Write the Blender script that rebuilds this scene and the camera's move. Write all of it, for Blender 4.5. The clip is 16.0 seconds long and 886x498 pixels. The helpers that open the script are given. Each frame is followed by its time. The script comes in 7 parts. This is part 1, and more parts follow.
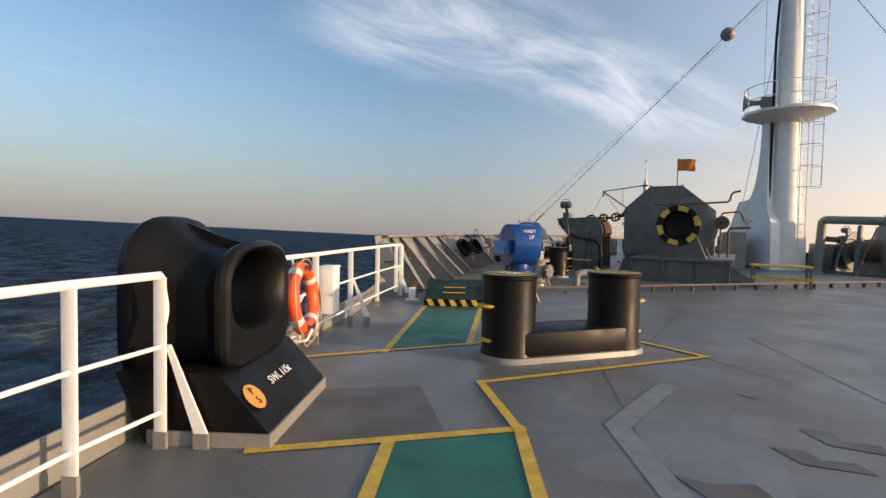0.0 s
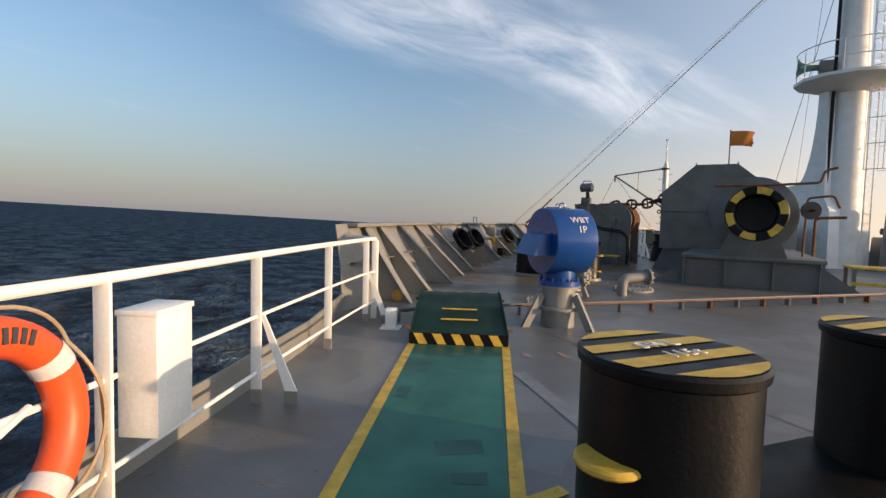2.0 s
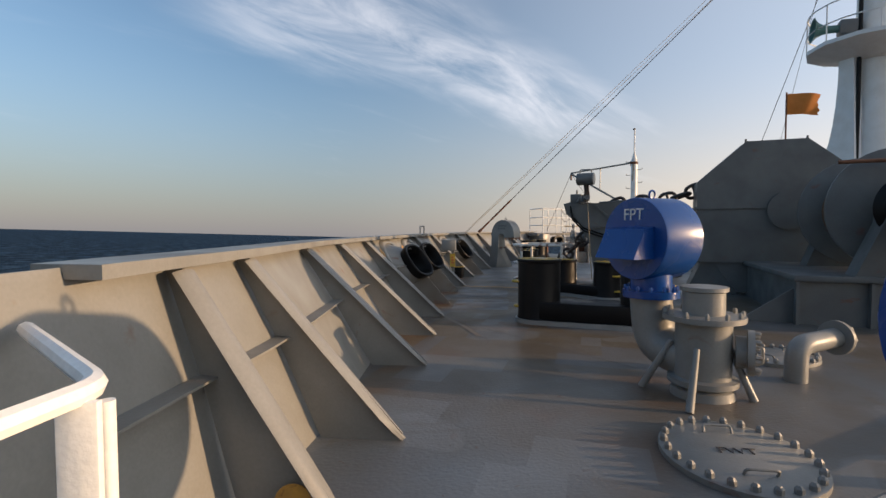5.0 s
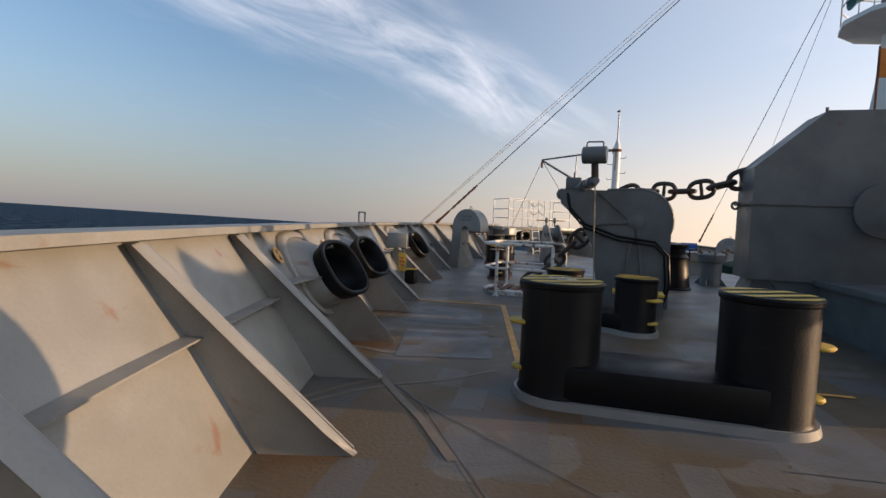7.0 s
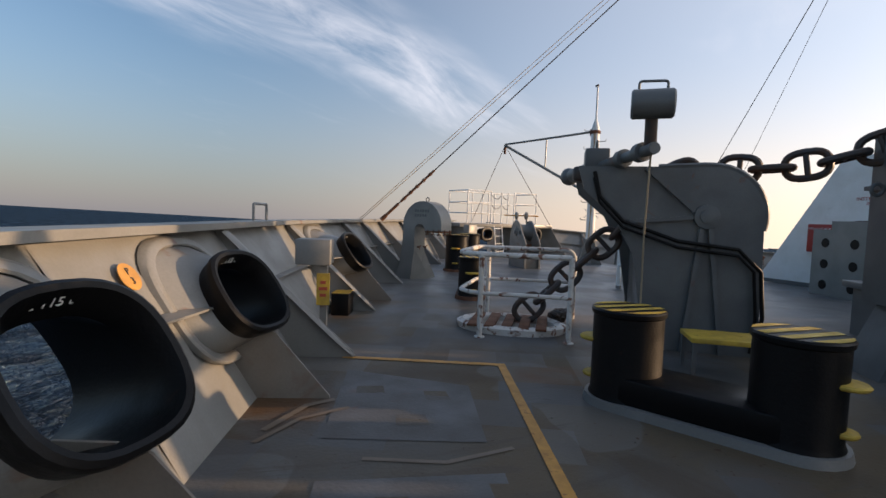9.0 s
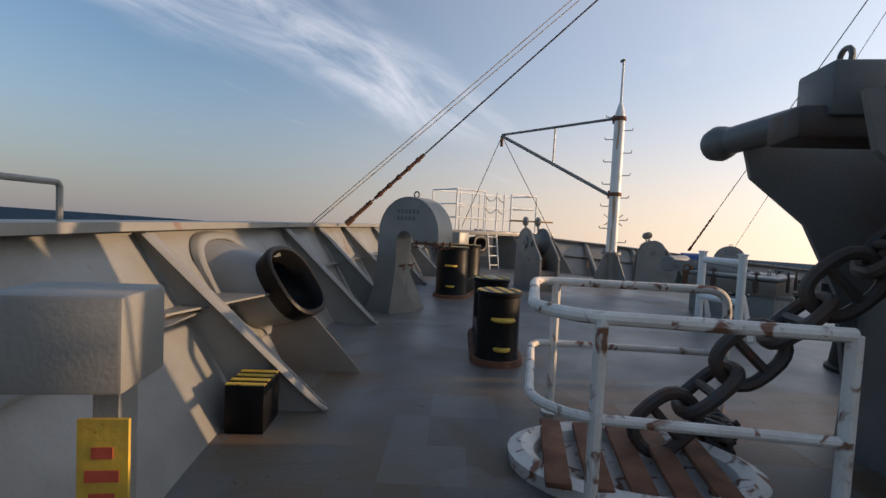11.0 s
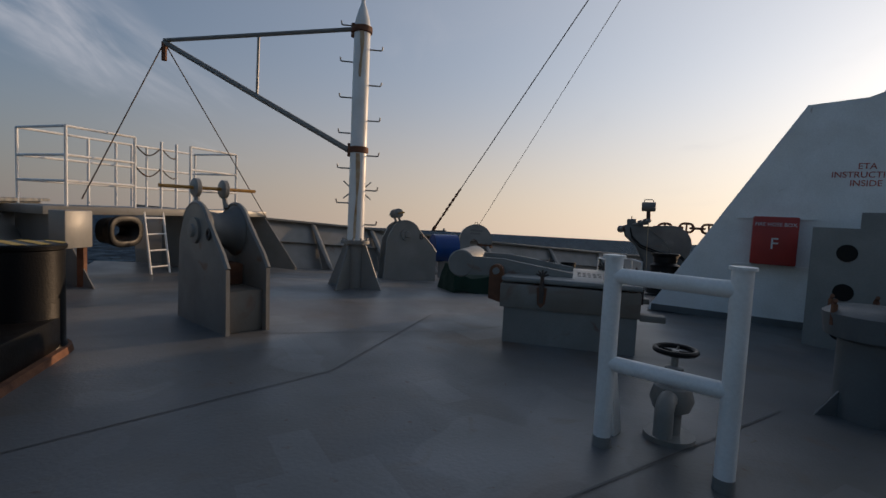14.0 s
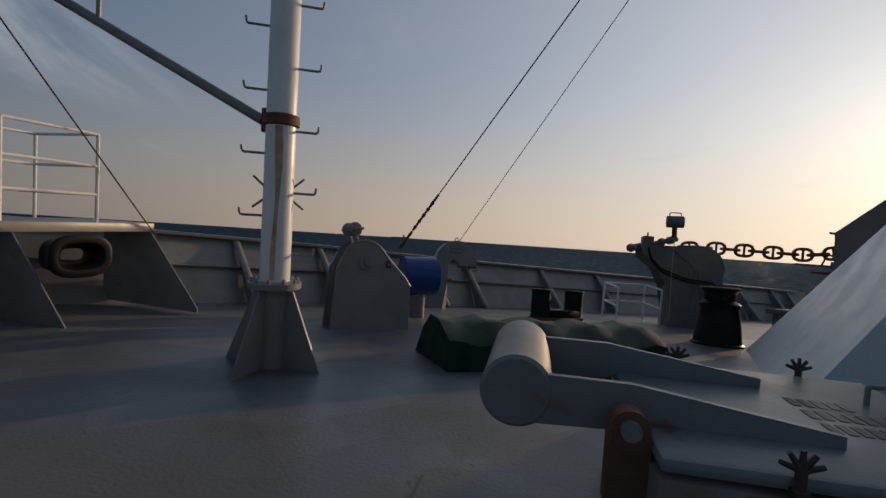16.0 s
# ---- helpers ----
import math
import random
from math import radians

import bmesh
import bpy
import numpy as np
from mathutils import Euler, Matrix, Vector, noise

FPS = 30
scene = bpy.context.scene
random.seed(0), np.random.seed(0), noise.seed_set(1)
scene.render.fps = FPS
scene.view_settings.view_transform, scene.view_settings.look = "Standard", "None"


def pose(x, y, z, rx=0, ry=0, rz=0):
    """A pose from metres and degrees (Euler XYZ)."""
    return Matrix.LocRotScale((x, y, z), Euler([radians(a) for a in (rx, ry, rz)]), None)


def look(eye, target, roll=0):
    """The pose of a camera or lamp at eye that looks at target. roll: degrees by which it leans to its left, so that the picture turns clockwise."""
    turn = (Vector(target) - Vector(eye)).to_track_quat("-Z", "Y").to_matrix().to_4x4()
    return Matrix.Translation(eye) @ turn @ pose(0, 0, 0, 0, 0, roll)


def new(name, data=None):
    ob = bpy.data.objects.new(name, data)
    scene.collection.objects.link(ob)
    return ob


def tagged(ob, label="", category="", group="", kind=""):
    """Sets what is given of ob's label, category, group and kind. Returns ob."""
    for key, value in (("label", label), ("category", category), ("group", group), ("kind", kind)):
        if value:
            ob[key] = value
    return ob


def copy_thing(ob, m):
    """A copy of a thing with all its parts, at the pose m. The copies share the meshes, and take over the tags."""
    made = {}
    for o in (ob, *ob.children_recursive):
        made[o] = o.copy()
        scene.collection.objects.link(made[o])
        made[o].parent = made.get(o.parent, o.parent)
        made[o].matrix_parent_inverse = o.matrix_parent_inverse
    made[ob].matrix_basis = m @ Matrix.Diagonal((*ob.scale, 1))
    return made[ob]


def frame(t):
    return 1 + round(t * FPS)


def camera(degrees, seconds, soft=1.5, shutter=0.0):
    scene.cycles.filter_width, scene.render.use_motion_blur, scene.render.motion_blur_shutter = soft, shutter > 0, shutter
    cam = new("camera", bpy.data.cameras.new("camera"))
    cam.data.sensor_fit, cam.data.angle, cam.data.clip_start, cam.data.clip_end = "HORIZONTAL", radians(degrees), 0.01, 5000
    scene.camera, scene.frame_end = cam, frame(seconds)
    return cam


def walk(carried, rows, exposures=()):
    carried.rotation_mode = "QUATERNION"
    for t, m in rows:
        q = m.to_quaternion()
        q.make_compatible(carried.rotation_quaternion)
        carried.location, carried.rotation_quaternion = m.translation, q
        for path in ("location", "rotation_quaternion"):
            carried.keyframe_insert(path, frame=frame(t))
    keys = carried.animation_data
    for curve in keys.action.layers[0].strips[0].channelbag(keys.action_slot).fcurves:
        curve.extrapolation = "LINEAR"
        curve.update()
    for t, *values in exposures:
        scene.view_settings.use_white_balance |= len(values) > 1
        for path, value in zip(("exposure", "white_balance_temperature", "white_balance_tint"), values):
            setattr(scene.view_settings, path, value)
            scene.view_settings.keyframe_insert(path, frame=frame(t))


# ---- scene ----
cam = camera(84.8, 16.0)
PATH = [
    (0, (0.776, 0.235, 1.285), (0.651, 2.230, 1.210), 1.1),
    (0.5, (0.697, 1.074, 1.283), (0.610, 3.068, 1.159), 1.9),
    (1, (0.631, 1.918, 1.255), (0.488, 3.905, 1.074), 2.7),
    (1.5, (0.567, 2.765, 1.251), (0.430, 4.751, 1.058), 4.2),
    (2, (0.464, 3.619, 1.272), (0.383, 5.614, 1.148), 1.6),
    (2.5, (0.321, 4.453, 1.267), (0.283, 6.449, 1.159), 2.0),
    (3, (0.192, 5.320, 1.283), (0.212, 7.316, 1.158), 1.7),
    (3.5, (0.051, 6.113, 1.264), (0.131, 8.105, 1.107), 3.0),
    (4, (-0.064, 6.982, 1.258), (0.045, 8.972, 1.094), 0.6),
    (4.5, (-0.114, 7.826, 1.253), (0.061, 9.815, 1.134), 0.9),
    (5, (-0.100, 8.706, 1.287), (0.142, 10.690, 1.205), -0.2),
    (5.2, (-0.093, 9.028, 1.289), (0.221, 11.003, 1.241), 1.0),
    (7.3, (0.456, 12.390, 1.285), (0.957, 14.321, 1.136), 2.8),
    (7.5, (0.502, 12.687, 1.280), (1.087, 14.593, 1.121), 3.6),
    (8, (0.689, 13.546, 1.283), (1.330, 15.435, 1.137), 1.2),
    (8.5, (0.855, 14.333, 1.265), (1.511, 16.218, 1.141), 1.7),
    (9, (1.039, 15.145, 1.286), (1.695, 17.030, 1.153), 1.9),
    (9.2, (1.128, 15.465, 1.308), (1.788, 17.348, 1.179), 2.1),
    (11.3, (1.962, 18.849, 1.216), (2.790, 20.667, 1.124), 2.9),
    (11.5, (2.106, 19.182, 1.189), (3.035, 20.950, 1.089), 1.4),
    (12, (2.414, 19.942, 1.208), (3.517, 21.610, 1.188), 1.4),
    (12.5, (2.836, 20.573, 1.207), (4.219, 22.018, 1.223), 0.9),
    (13, (3.397, 21.211, 1.219), (4.921, 22.506, 1.168), -0.9),
    (13.5, (4.067, 21.664, 1.245), (5.735, 22.761, 1.135), -1.6),
    (14, (4.719, 22.146, 1.240), (6.346, 23.300, 1.093), 2.7),
    (14.5, (5.378, 22.646, 1.256), (7.002, 23.793, 1.034), 4.4),
    (15, (6.003, 23.232, 1.303), (7.655, 24.345, 1.125), 3.5),
    (15.5, (6.630, 23.740, 1.336), (8.309, 24.812, 1.162), 3.0),
    (16, (7.243, 24.275, 1.367), (8.961, 25.293, 1.257), 3.5),
]
walk(cam, [(t, look(eye, target, roll)) for t, eye, target, roll in PATH], exposures=[(0, 0.42, 6450, 12), (5, 0.32, 6400, 12), (8, 0.40, 6350, 14), (9.2, 0.30, 6350, 14), (11.5, 0.10, 6300, 14), (12.5, -0.42, 6250, 14), (13.5, -0.68, 6200, 13), (14.5, -0.68, 6150, 13), (16, -1.05, 6100, 12)])


# ---- world, sun ----
UP = Vector((0.031, 0.0146, 0.9994)).normalized()      # the sea's up, seen from the ship's deck
SUN_AZ, SUN_EL = 107.0, 8.5


def make_world():
    w = bpy.data.worlds.new("sky")
    scene.world = w
    w.use_nodes = True
    nt = w.node_tree
    nt.nodes.clear()
    out = nt.nodes.new("ShaderNodeOutputWorld")
    bg = nt.nodes.new("ShaderNodeBackground")
    bg.inputs["Strength"].default_value = SKY_STRENGTH
    sky = nt.nodes.new("ShaderNodeTexSky")
    sky.sky_type = "NISHITA"
    sky.sun_disc = False
    sky.sun_elevation = radians(SUN_EL + 1.0)
    sky.sun_rotation = radians(SUN_AZ)
    sky.air_density, sky.dust_density, sky.ozone_density = 1.0, 0.7, 2.0
    tc = nt.nodes.new("ShaderNodeTexCoord")
    rot = nt.nodes.new("ShaderNodeVectorRotate")
    rot.rotation_type = "AXIS_ANGLE"
    axis = UP.cross(Vector((0, 0, 1)))
    rot.inputs["Axis"].default_value = axis.normalized()
    rot.inputs["Angle"].default_value = axis.length
    nt.links.new(tc.outputs["Generated"], rot.inputs["Vector"])
    nt.links.new(rot.outputs["Vector"], sky.inputs["Vector"])
    sep = nt.nodes.new("ShaderNodeSeparateXYZ")
    nt.links.new(rot.outputs["Vector"], sep.inputs["Vector"])

    def math_(op, a, b=None, c=None, clamp=False):
        n = nt.nodes.new("ShaderNodeMath")
        n.operation, n.use_clamp = op, clamp
        for k, v in enumerate((a, b, c)):
            if v is None:
                continue
            if isinstance(v, (int, float)):
                n.inputs[k].default_value = v
            else:
                nt.links.new(v, n.inputs[k])
        return n.outputs[0]

    def ramp(v, lo, hi):
        n = nt.nodes.new("ShaderNodeMapRange")
        n.interpolation_type = "SMOOTHSTEP"
        n.inputs["From Min"].default_value, n.inputs["From Max"].default_value = lo, hi
        nt.links.new(v, n.inputs["Value"])
        return n.outputs["Result"]

    def mixc(f, a, b):
        n = nt.nodes.new("ShaderNodeMix")
        n.data_type = "RGBA"
        nt.links.new(f, n.inputs[0])
        for k, v in ((6, a), (7, b)):
            if isinstance(v, tuple):
                n.inputs[k].default_value = (*v, 1)
            else:
                nt.links.new(v, n.inputs[k])
        return n.outputs[2]

    # haze low over the sea, paler and warmer towards the sun
    z = sep.outputs["Z"]
    sunny = math_("ADD", math_("MULTIPLY", sep.outputs["X"], math.sin(radians(SUN_AZ))), math_("MULTIPLY", sep.outputs["Y"], math.cos(radians(SUN_AZ))))
    warm = ramp(sunny, -0.45, 0.95)
    haze = mixc(warm, HAZE_FAR, HAZE_SUN)
    low = math_("SUBTRACT", 1.0, ramp(z, -0.02, 0.40))
    low = math_("POWER", low, 1.6)
    # thin high veil, brighter towards the sun, under the haze
    veiled = mixc(math_("MULTIPLY", ramp(sunny, -0.5, 0.6), 0.45), sky.outputs["Color"], (4.7, 5.0, 5.5))
    colour = mixc(math_("MULTIPLY", low, 0.85), veiled, haze)
    # the broad glow round the low sun
    near_sun = nt.nodes.new("ShaderNodeVectorMath")
    near_sun.operation = "DOT_PRODUCT"
    nt.links.new(rot.outputs["Vector"], near_sun.inputs[0])
    near_sun.inputs[1].default_value = SUN_DIR
    glow = math_("POWER", math_("MAXIMUM", near_sun.outputs["Value"], 0.0), 4.0)
    lit = nt.nodes.new("ShaderNodeMix")
    lit.data_type, lit.blend_type = "RGBA", "ADD"
    nt.links.new(glow, lit.inputs[0])
    nt.links.new(colour, lit.inputs[6])
    lit.inputs[7].default_value = (*SUN_GLOW, 1)
    colour = lit.outputs[2]
    # one long wisp of cirrus and some thin veils, in a plane high overhead
    inv = math_("DIVIDE", 1.0, math_("MAXIMUM", math_("ADD", z, 0.10), 0.05))
    px, py = math_("MULTIPLY", sep.outputs["X"], inv), math_("MULTIPLY", sep.outputs["Y"], inv)
    comb = nt.nodes.new("ShaderNodeCombineXYZ")
    nt.links.new(px, comb.inputs[0])
    nt.links.new(py, comb.inputs[1])

    def streaks(scale, stretch, angle, detail, dist):
        mp = nt.nodes.new("ShaderNodeMapping")
        mp.vector_type = "TEXTURE"
        mp.inputs["Rotation"].default_value = (0, 0, radians(angle))
        mp.inputs["Scale"].default_value = (1 / scale, 1 / (scale * stretch), 1)
        nt.links.new(comb.outputs[0], mp.inputs["Vector"])
        n = nt.nodes.new("ShaderNodeTexNoise")
        n.inputs["Scale"].default_value, n.inputs["Detail"].default_value = 1.0, detail
        n.inputs["Roughness"].default_value, n.inputs["Distortion"].default_value = 0.62, dist
        nt.links.new(mp.outputs["Vector"], n.inputs["Vector"])
        return n.outputs["Fac"]

    fine = streaks(0.8, 4.0, CIRRUS_TURN + 4, 12, 1.0)
    broad = streaks(0.8, 1.6, CIRRUS_TURN, 4, 0.5)
    # the wisp's long axis, as a line in that plane
    ax, ay, bx, by = CIRRUS_LINE
    ln = math.hypot(bx - ax, by - ay)
    tx, ty = (bx - ax) / ln, (by - ay) / ln
    along = math_("ADD", math_("MULTIPLY", math_("SUBTRACT", px, ax), tx), math_("MULTIPLY", math_("SUBTRACT", py, ay), ty))
    across = math_("ADD", math_("MULTIPLY", math_("SUBTRACT", px, ax), -ty), math_("MULTIPLY", math_("SUBTRACT", py, ay), tx))
    across = math_("ADD", across, math_("MULTIPLY", math_("SUBTRACT", broad, 0.5), 0.8))
    width = math_("ADD", CIRRUS_WIDTH, math_("MULTIPLY", along, CIRRUS_GROW))
    band = math_("SUBTRACT", 1.0, ramp(math_("DIVIDE", math_("ABSOLUTE", across), math_("MAXIMUM", width, 0.02)), 0.1, 1.0))
    ends = math_("MULTIPLY", ramp(along, -0.25, 0.25), math_("SUBTRACT", 1.0, ramp(along, ln * 0.8, ln * 1.25)))
    wisp = math_("MULTIPLY", math_("MULTIPLY", band, ends), ramp(fine, 0.26, 0.78))
    veil = math_("MULTIPLY", ramp(broad, 0.52, 0.8), ramp(fine, 0.42, 0.8))
    veil = math_("MULTIPLY", math_("MULTIPLY", veil, 0.35), ramp(z, 0.03, 0.15))
    cover = math_("MAXIMUM", math_("MULTIPLY", wisp, 0.85), veil, clamp=True)
    colour = mixc(cover, colour, CLOUD)
    nt.links.new(colour, bg.inputs["Color"])
    nt.links.new(bg.outputs[0], out.inputs["Surface"])


SKY_STRENGTH = 0.15
_az, _el = radians(SUN_AZ), radians(SUN_EL)
SUN_DIR = Vector((math.sin(_az) * math.cos(_el), math.cos(_az) * math.cos(_el), math.sin(_el)))
SUN_GLOW = (4.8, 4.3, 3.5)
HAZE_FAR, HAZE_SUN, CLOUD = (1.62, 1.56, 1.66), (7.2, 5.4, 3.7), (5.0, 5.05, 5.3)
CIRRUS_TURN = 38.0
CIRRUS_LINE = (-0.44, 1.60, 1.35, 2.94)
CIRRUS_WIDTH, CIRRUS_GROW = 0.66, -0.12
make_world()

sun_data = bpy.data.lights.new("sun", "SUN")
sun_data.energy, sun_data.angle, sun_data.color = 4.3, radians(0.6), (1.0, 0.66, 0.37)
sun = new("sun", sun_data)
sun.matrix_world = look(SUN_DIR * 50, (0, 0, 0))


# ---- materials ----
def material(name, colour, rough=0.5, metal=0.0, other=None, rust=0.0, scale=3.0, bump=0.15, grain=60.0, spec=0.5, rust_lo=0.62):
    """Paint or metal with large uneven tone, fine grain and, where asked, rust."""
    m = bpy.data.materials.new(name)
    m.use_nodes = True
    nt = m.node_tree
    bs = nt.nodes["Principled BSDF"]
    bs.inputs["Roughness"].default_value, bs.inputs["Metallic"].default_value = rough, metal
    bs.inputs["Specular IOR Level"].default_value = spec
    pos = nt.nodes.new("ShaderNodeNewGeometry").outputs["Position"]

    def noise_(sc, detail, dist=0.0):
        n = nt.nodes.new("ShaderNodeTexNoise")
        n.inputs["Scale"].default_value, n.inputs["Detail"].default_value, n.inputs["Distortion"].default_value = sc, detail, dist
        nt.links.new(pos, n.inputs["Vector"])
        return n.outputs["Fac"]

    def rng(v, lo, hi, a=0.0, b=1.0):
        n = nt.nodes.new("ShaderNodeMapRange")
        for k, val in zip(("From Min", "From Max", "To Min", "To Max"), (lo, hi, a, b)):
            n.inputs[k].default_value = val
        nt.links.new(v, n.inputs["Value"])
        return n.outputs["Result"]

    def mixc(f, a, b):
        n = nt.nodes.new("ShaderNodeMix")
        n.data_type = "RGBA"
        nt.links.new(f, n.inputs[0])
        for k, v in ((6, a), (7, b)):
            if isinstance(v, tuple):
                n.inputs[k].default_value = (*v, 1)
            else:
                nt.links.new(v, n.inputs[k])
        return n.outputs[2]

    other = other or tuple(c * 0.72 for c in colour)
    big, small = noise_(scale, 5, 0.3), noise_(grain, 4)
    col = mixc(rng(big, 0.35, 0.7), colour, other)
    col = mixc(rng(small, 0.3, 0.8, 0.0, 0.22), col, tuple(c * 0.45 for c in colour))
    if rust > 0:
        patches = noise_(scale * 1.7, 9, 0.8)
        r = rng(patches, rust_lo, rust_lo + 0.08, 0.0, rust)
        col = mixc(r, col, (0.16, 0.055, 0.02))
    nt.links.new(col, bs.inputs["Base Color"])
    nt.links.new(rng(big, 0.3, 0.75, max(rough - 0.1, 0.02), min(rough + 0.15, 1)), bs.inputs["Roughness"])
    if bump > 0:
        b = nt.nodes.new("ShaderNodeBump")
        b.inputs["Strength"].default_value, b.inputs["Distance"].default_value = bump, 0.01
        nt.links.new(rng(small, 0, 1), b.inputs["Height"])
        nt.links.new(b.outputs["Normal"], bs.inputs["Normal"])
    return m


def deck_material():
    """Grey deck paint with brown dirt, worn patches, rust specks and footprints of old paint."""
    m = material("deck_paint", (0.140, 0.160, 0.178), 0.42, other=(0.110, 0.124, 0.134), rust=0.5, scale=1.1, bump=0.3, grain=38, rust_lo=0.665)
    nt = m.node_tree
    bs = nt.nodes["Principled BSDF"]
    was = bs.inputs["Base Color"].links[0].from_socket
    pos = nt.nodes.new("ShaderNodeNewGeometry").outputs["Position"]

    # trodden mud and rust lie thickest between the bollards and the chain stopper
    near = nt.nodes.new("ShaderNodeVectorMath")
    near.operation = "DISTANCE"
    near.inputs[1].default_value = (2.2, 17.0, 0)
    nt.links.new(pos, near.inputs[0])
    fall = nt.nodes.new("ShaderNodeMapRange")
    fall.interpolation_type = "SMOOTHSTEP"
    for key, val in zip(("From Min", "From Max", "To Min", "To Max"), (2.5, 8.0, 1.0, 0.3)):
        fall.inputs[key].default_value = val
    nt.links.new(near.outputs["Value"], fall.inputs["Value"])
    mud = fall.outputs["Result"]

    def layer(sc, detail, lo, hi, amount, colour, under, stretch=(1, 1, 1), dist=0.6, local=True):
        mp = nt.nodes.new("ShaderNodeMapping")
        mp.inputs["Scale"].default_value = stretch
        nt.links.new(pos, mp.inputs["Vector"])
        n = nt.nodes.new("ShaderNodeTexNoise")
        n.inputs["Scale"].default_value, n.inputs["Detail"].default_value, n.inputs["Distortion"].default_value = sc, detail, dist
        nt.links.new(mp.outputs["Vector"], n.inputs["Vector"])
        r = nt.nodes.new("ShaderNodeMapRange")
        for key, val in zip(("From Min", "From Max", "To Min", "To Max"), (lo, hi, 0, amount)):
            r.inputs[key].default_value = val
        nt.links.new(n.outputs["Fac"], r.inputs["Value"])
        mx = nt.nodes.new("ShaderNodeMix")
        mx.data_type = "RGBA"
        f = nt.nodes.new("ShaderNodeMath")
        f.operation = "MULTIPLY"
        nt.links.new(r.outputs["Result"], f.inputs[0])
        if local:
            nt.links.new(mud, f.inputs[1])
        else:
            f.inputs[1].default_value = 1.0
        nt.links.new(f.outputs[0], mx.inputs[0])
        nt.links.new(under, mx.inputs[6])
        mx.inputs[7].default_value = (*colour, 1)
        return mx.outputs[2]

    col = layer(0.5, 7, 0.30, 0.52, 0.95, (0.125, 0.096, 0.060), was)
    col = layer(1.3, 8, 0.54, 0.63, 0.7, (0.09, 0.07, 0.05), col, (1, 0.5, 1))
    col = layer(0.35, 6, 0.46, 0.66, 0.28, (0.14, 0.127, 0.11), col, local=False)
    col = layer(0.8, 2, 0.60, 0.61, 0.30, (0.215, 0.225, 0.225), col, dist=0.0, local=False)
    col = layer(0.55, 9, 0.58, 0.68, 0.6, (0.17, 0.09, 0.045), col, dist=1.2)
    col = layer(1.1, 6, 0.61, 0.66, 0.45, (0.10, 0.085, 0.07), col, (0.6, 3.0, 1), dist=1.6)
    col = layer(3.2, 9, 0.62, 0.70, 0.5, (0.12, 0.10, 0.08), col, local=False)
    col = layer(14.0, 3, 0.69, 0.73, 0.85, (0.09, 0.05, 0.03), col, local=False)
    col = layer(30.0, 2, 0.72, 0.75, 0.9, (0.06, 0.045, 0.035), col)
    # rust that ran off hatches, bollards and flanges
    for k, (sx, sy, sr, amount) in enumerate(((8.85, 24.55, 0.75, 0.75), (9.1, 23.4, 0.5, 0.4), (1.95, 15.0, 0.5, 0.8), (1.42, 11.3, 0.42, 0.6), (2.2, 12.2, 0.6, 0.55), (5.1, 25.75, 0.6, 0.7), (4.2, 22.3, 0.6, 0.5), (0.65, 16.9, 0.6, 0.8), (1.1, 18.5, 0.55, 0.8), (2.5, 22.4, 0.6, 0.8), (4.4, 20.4, 1.3, 0.8), (-0.62, 6.5, 0.5, 0.35), (-0.35, 9.6, 0.7, 0.6))):
        d = nt.nodes.new("ShaderNodeVectorMath")
        d.operation = "DISTANCE"
        d.inputs[1].default_value = (sx, sy, 0)
        nt.links.new(pos, d.inputs[0])
        n = nt.nodes.new("ShaderNodeTexNoise")
        n.inputs["Scale"].default_value, n.inputs["Detail"].default_value, n.inputs["Distortion"].default_value = 2.3, 7, 0.8
        nt.links.new(pos, n.inputs["Vector"])
        near_ = nt.nodes.new("ShaderNodeMath")
        near_.operation = "MULTIPLY_ADD"
        near_.inputs[1].default_value = -1.4 * sr
        nt.links.new(n.outputs["Fac"], near_.inputs[0])
        nt.links.new(d.outputs["Value"], near_.inputs[2])
        r = nt.nodes.new("ShaderNodeMapRange")
        r.interpolation_type = "SMOOTHSTEP"
        for key, val in zip(("From Min", "From Max", "To Min", "To Max"), (-0.6 * sr, 0.35 * sr, amount, 0.0)):
            r.inputs[key].default_value = val
        nt.links.new(near_.outputs[0], r.inputs["Value"])
        mx = nt.nodes.new("ShaderNodeMix")
        mx.data_type = "RGBA"
        nt.links.new(r.outputs["Result"], mx.inputs[0])
        nt.links.new(col, mx.inputs[6])
        mx.inputs[7].default_value = (0.115, 0.062, 0.028, 1)
        col = mx.outputs[2]
    # mud is dull, clean paint has a sheen
    dull = nt.nodes.new("ShaderNodeMapRange")
    for key, val in zip(("From Min", "From Max", "To Min", "To Max"), (0.3, 1.0, 0.75, 0.06)):
        dull.inputs[key].default_value = val
    nt.links.new(mud, dull.inputs["Value"])
    nt.links.new(dull.outputs["Result"], bs.inputs["Specular IOR Level"])
    # rectangular touch-up strokes of a paint roller, in clusters
    turned = nt.nodes.new("ShaderNodeVectorRotate")
    turned.rotation_type = "Z_AXIS"
    turned.inputs["Angle"].default_value = radians(24)
    nt.links.new(pos, turned.inputs["Vector"])
    snap = nt.nodes.new("ShaderNodeVectorMath")
    snap.operation = "SNAP"
    snap.inputs[1].default_value = (0.22, 0.42, 50)
    nt.links.new(turned.outputs["Vector"], snap.inputs[0])
    cell = nt.nodes.new("ShaderNodeTexNoise")
    cell.inputs["Scale"].default_value, cell.inputs["Detail"].default_value = 0.9, 2
    nt.links.new(snap.outputs["Vector"], cell.inputs["Vector"])
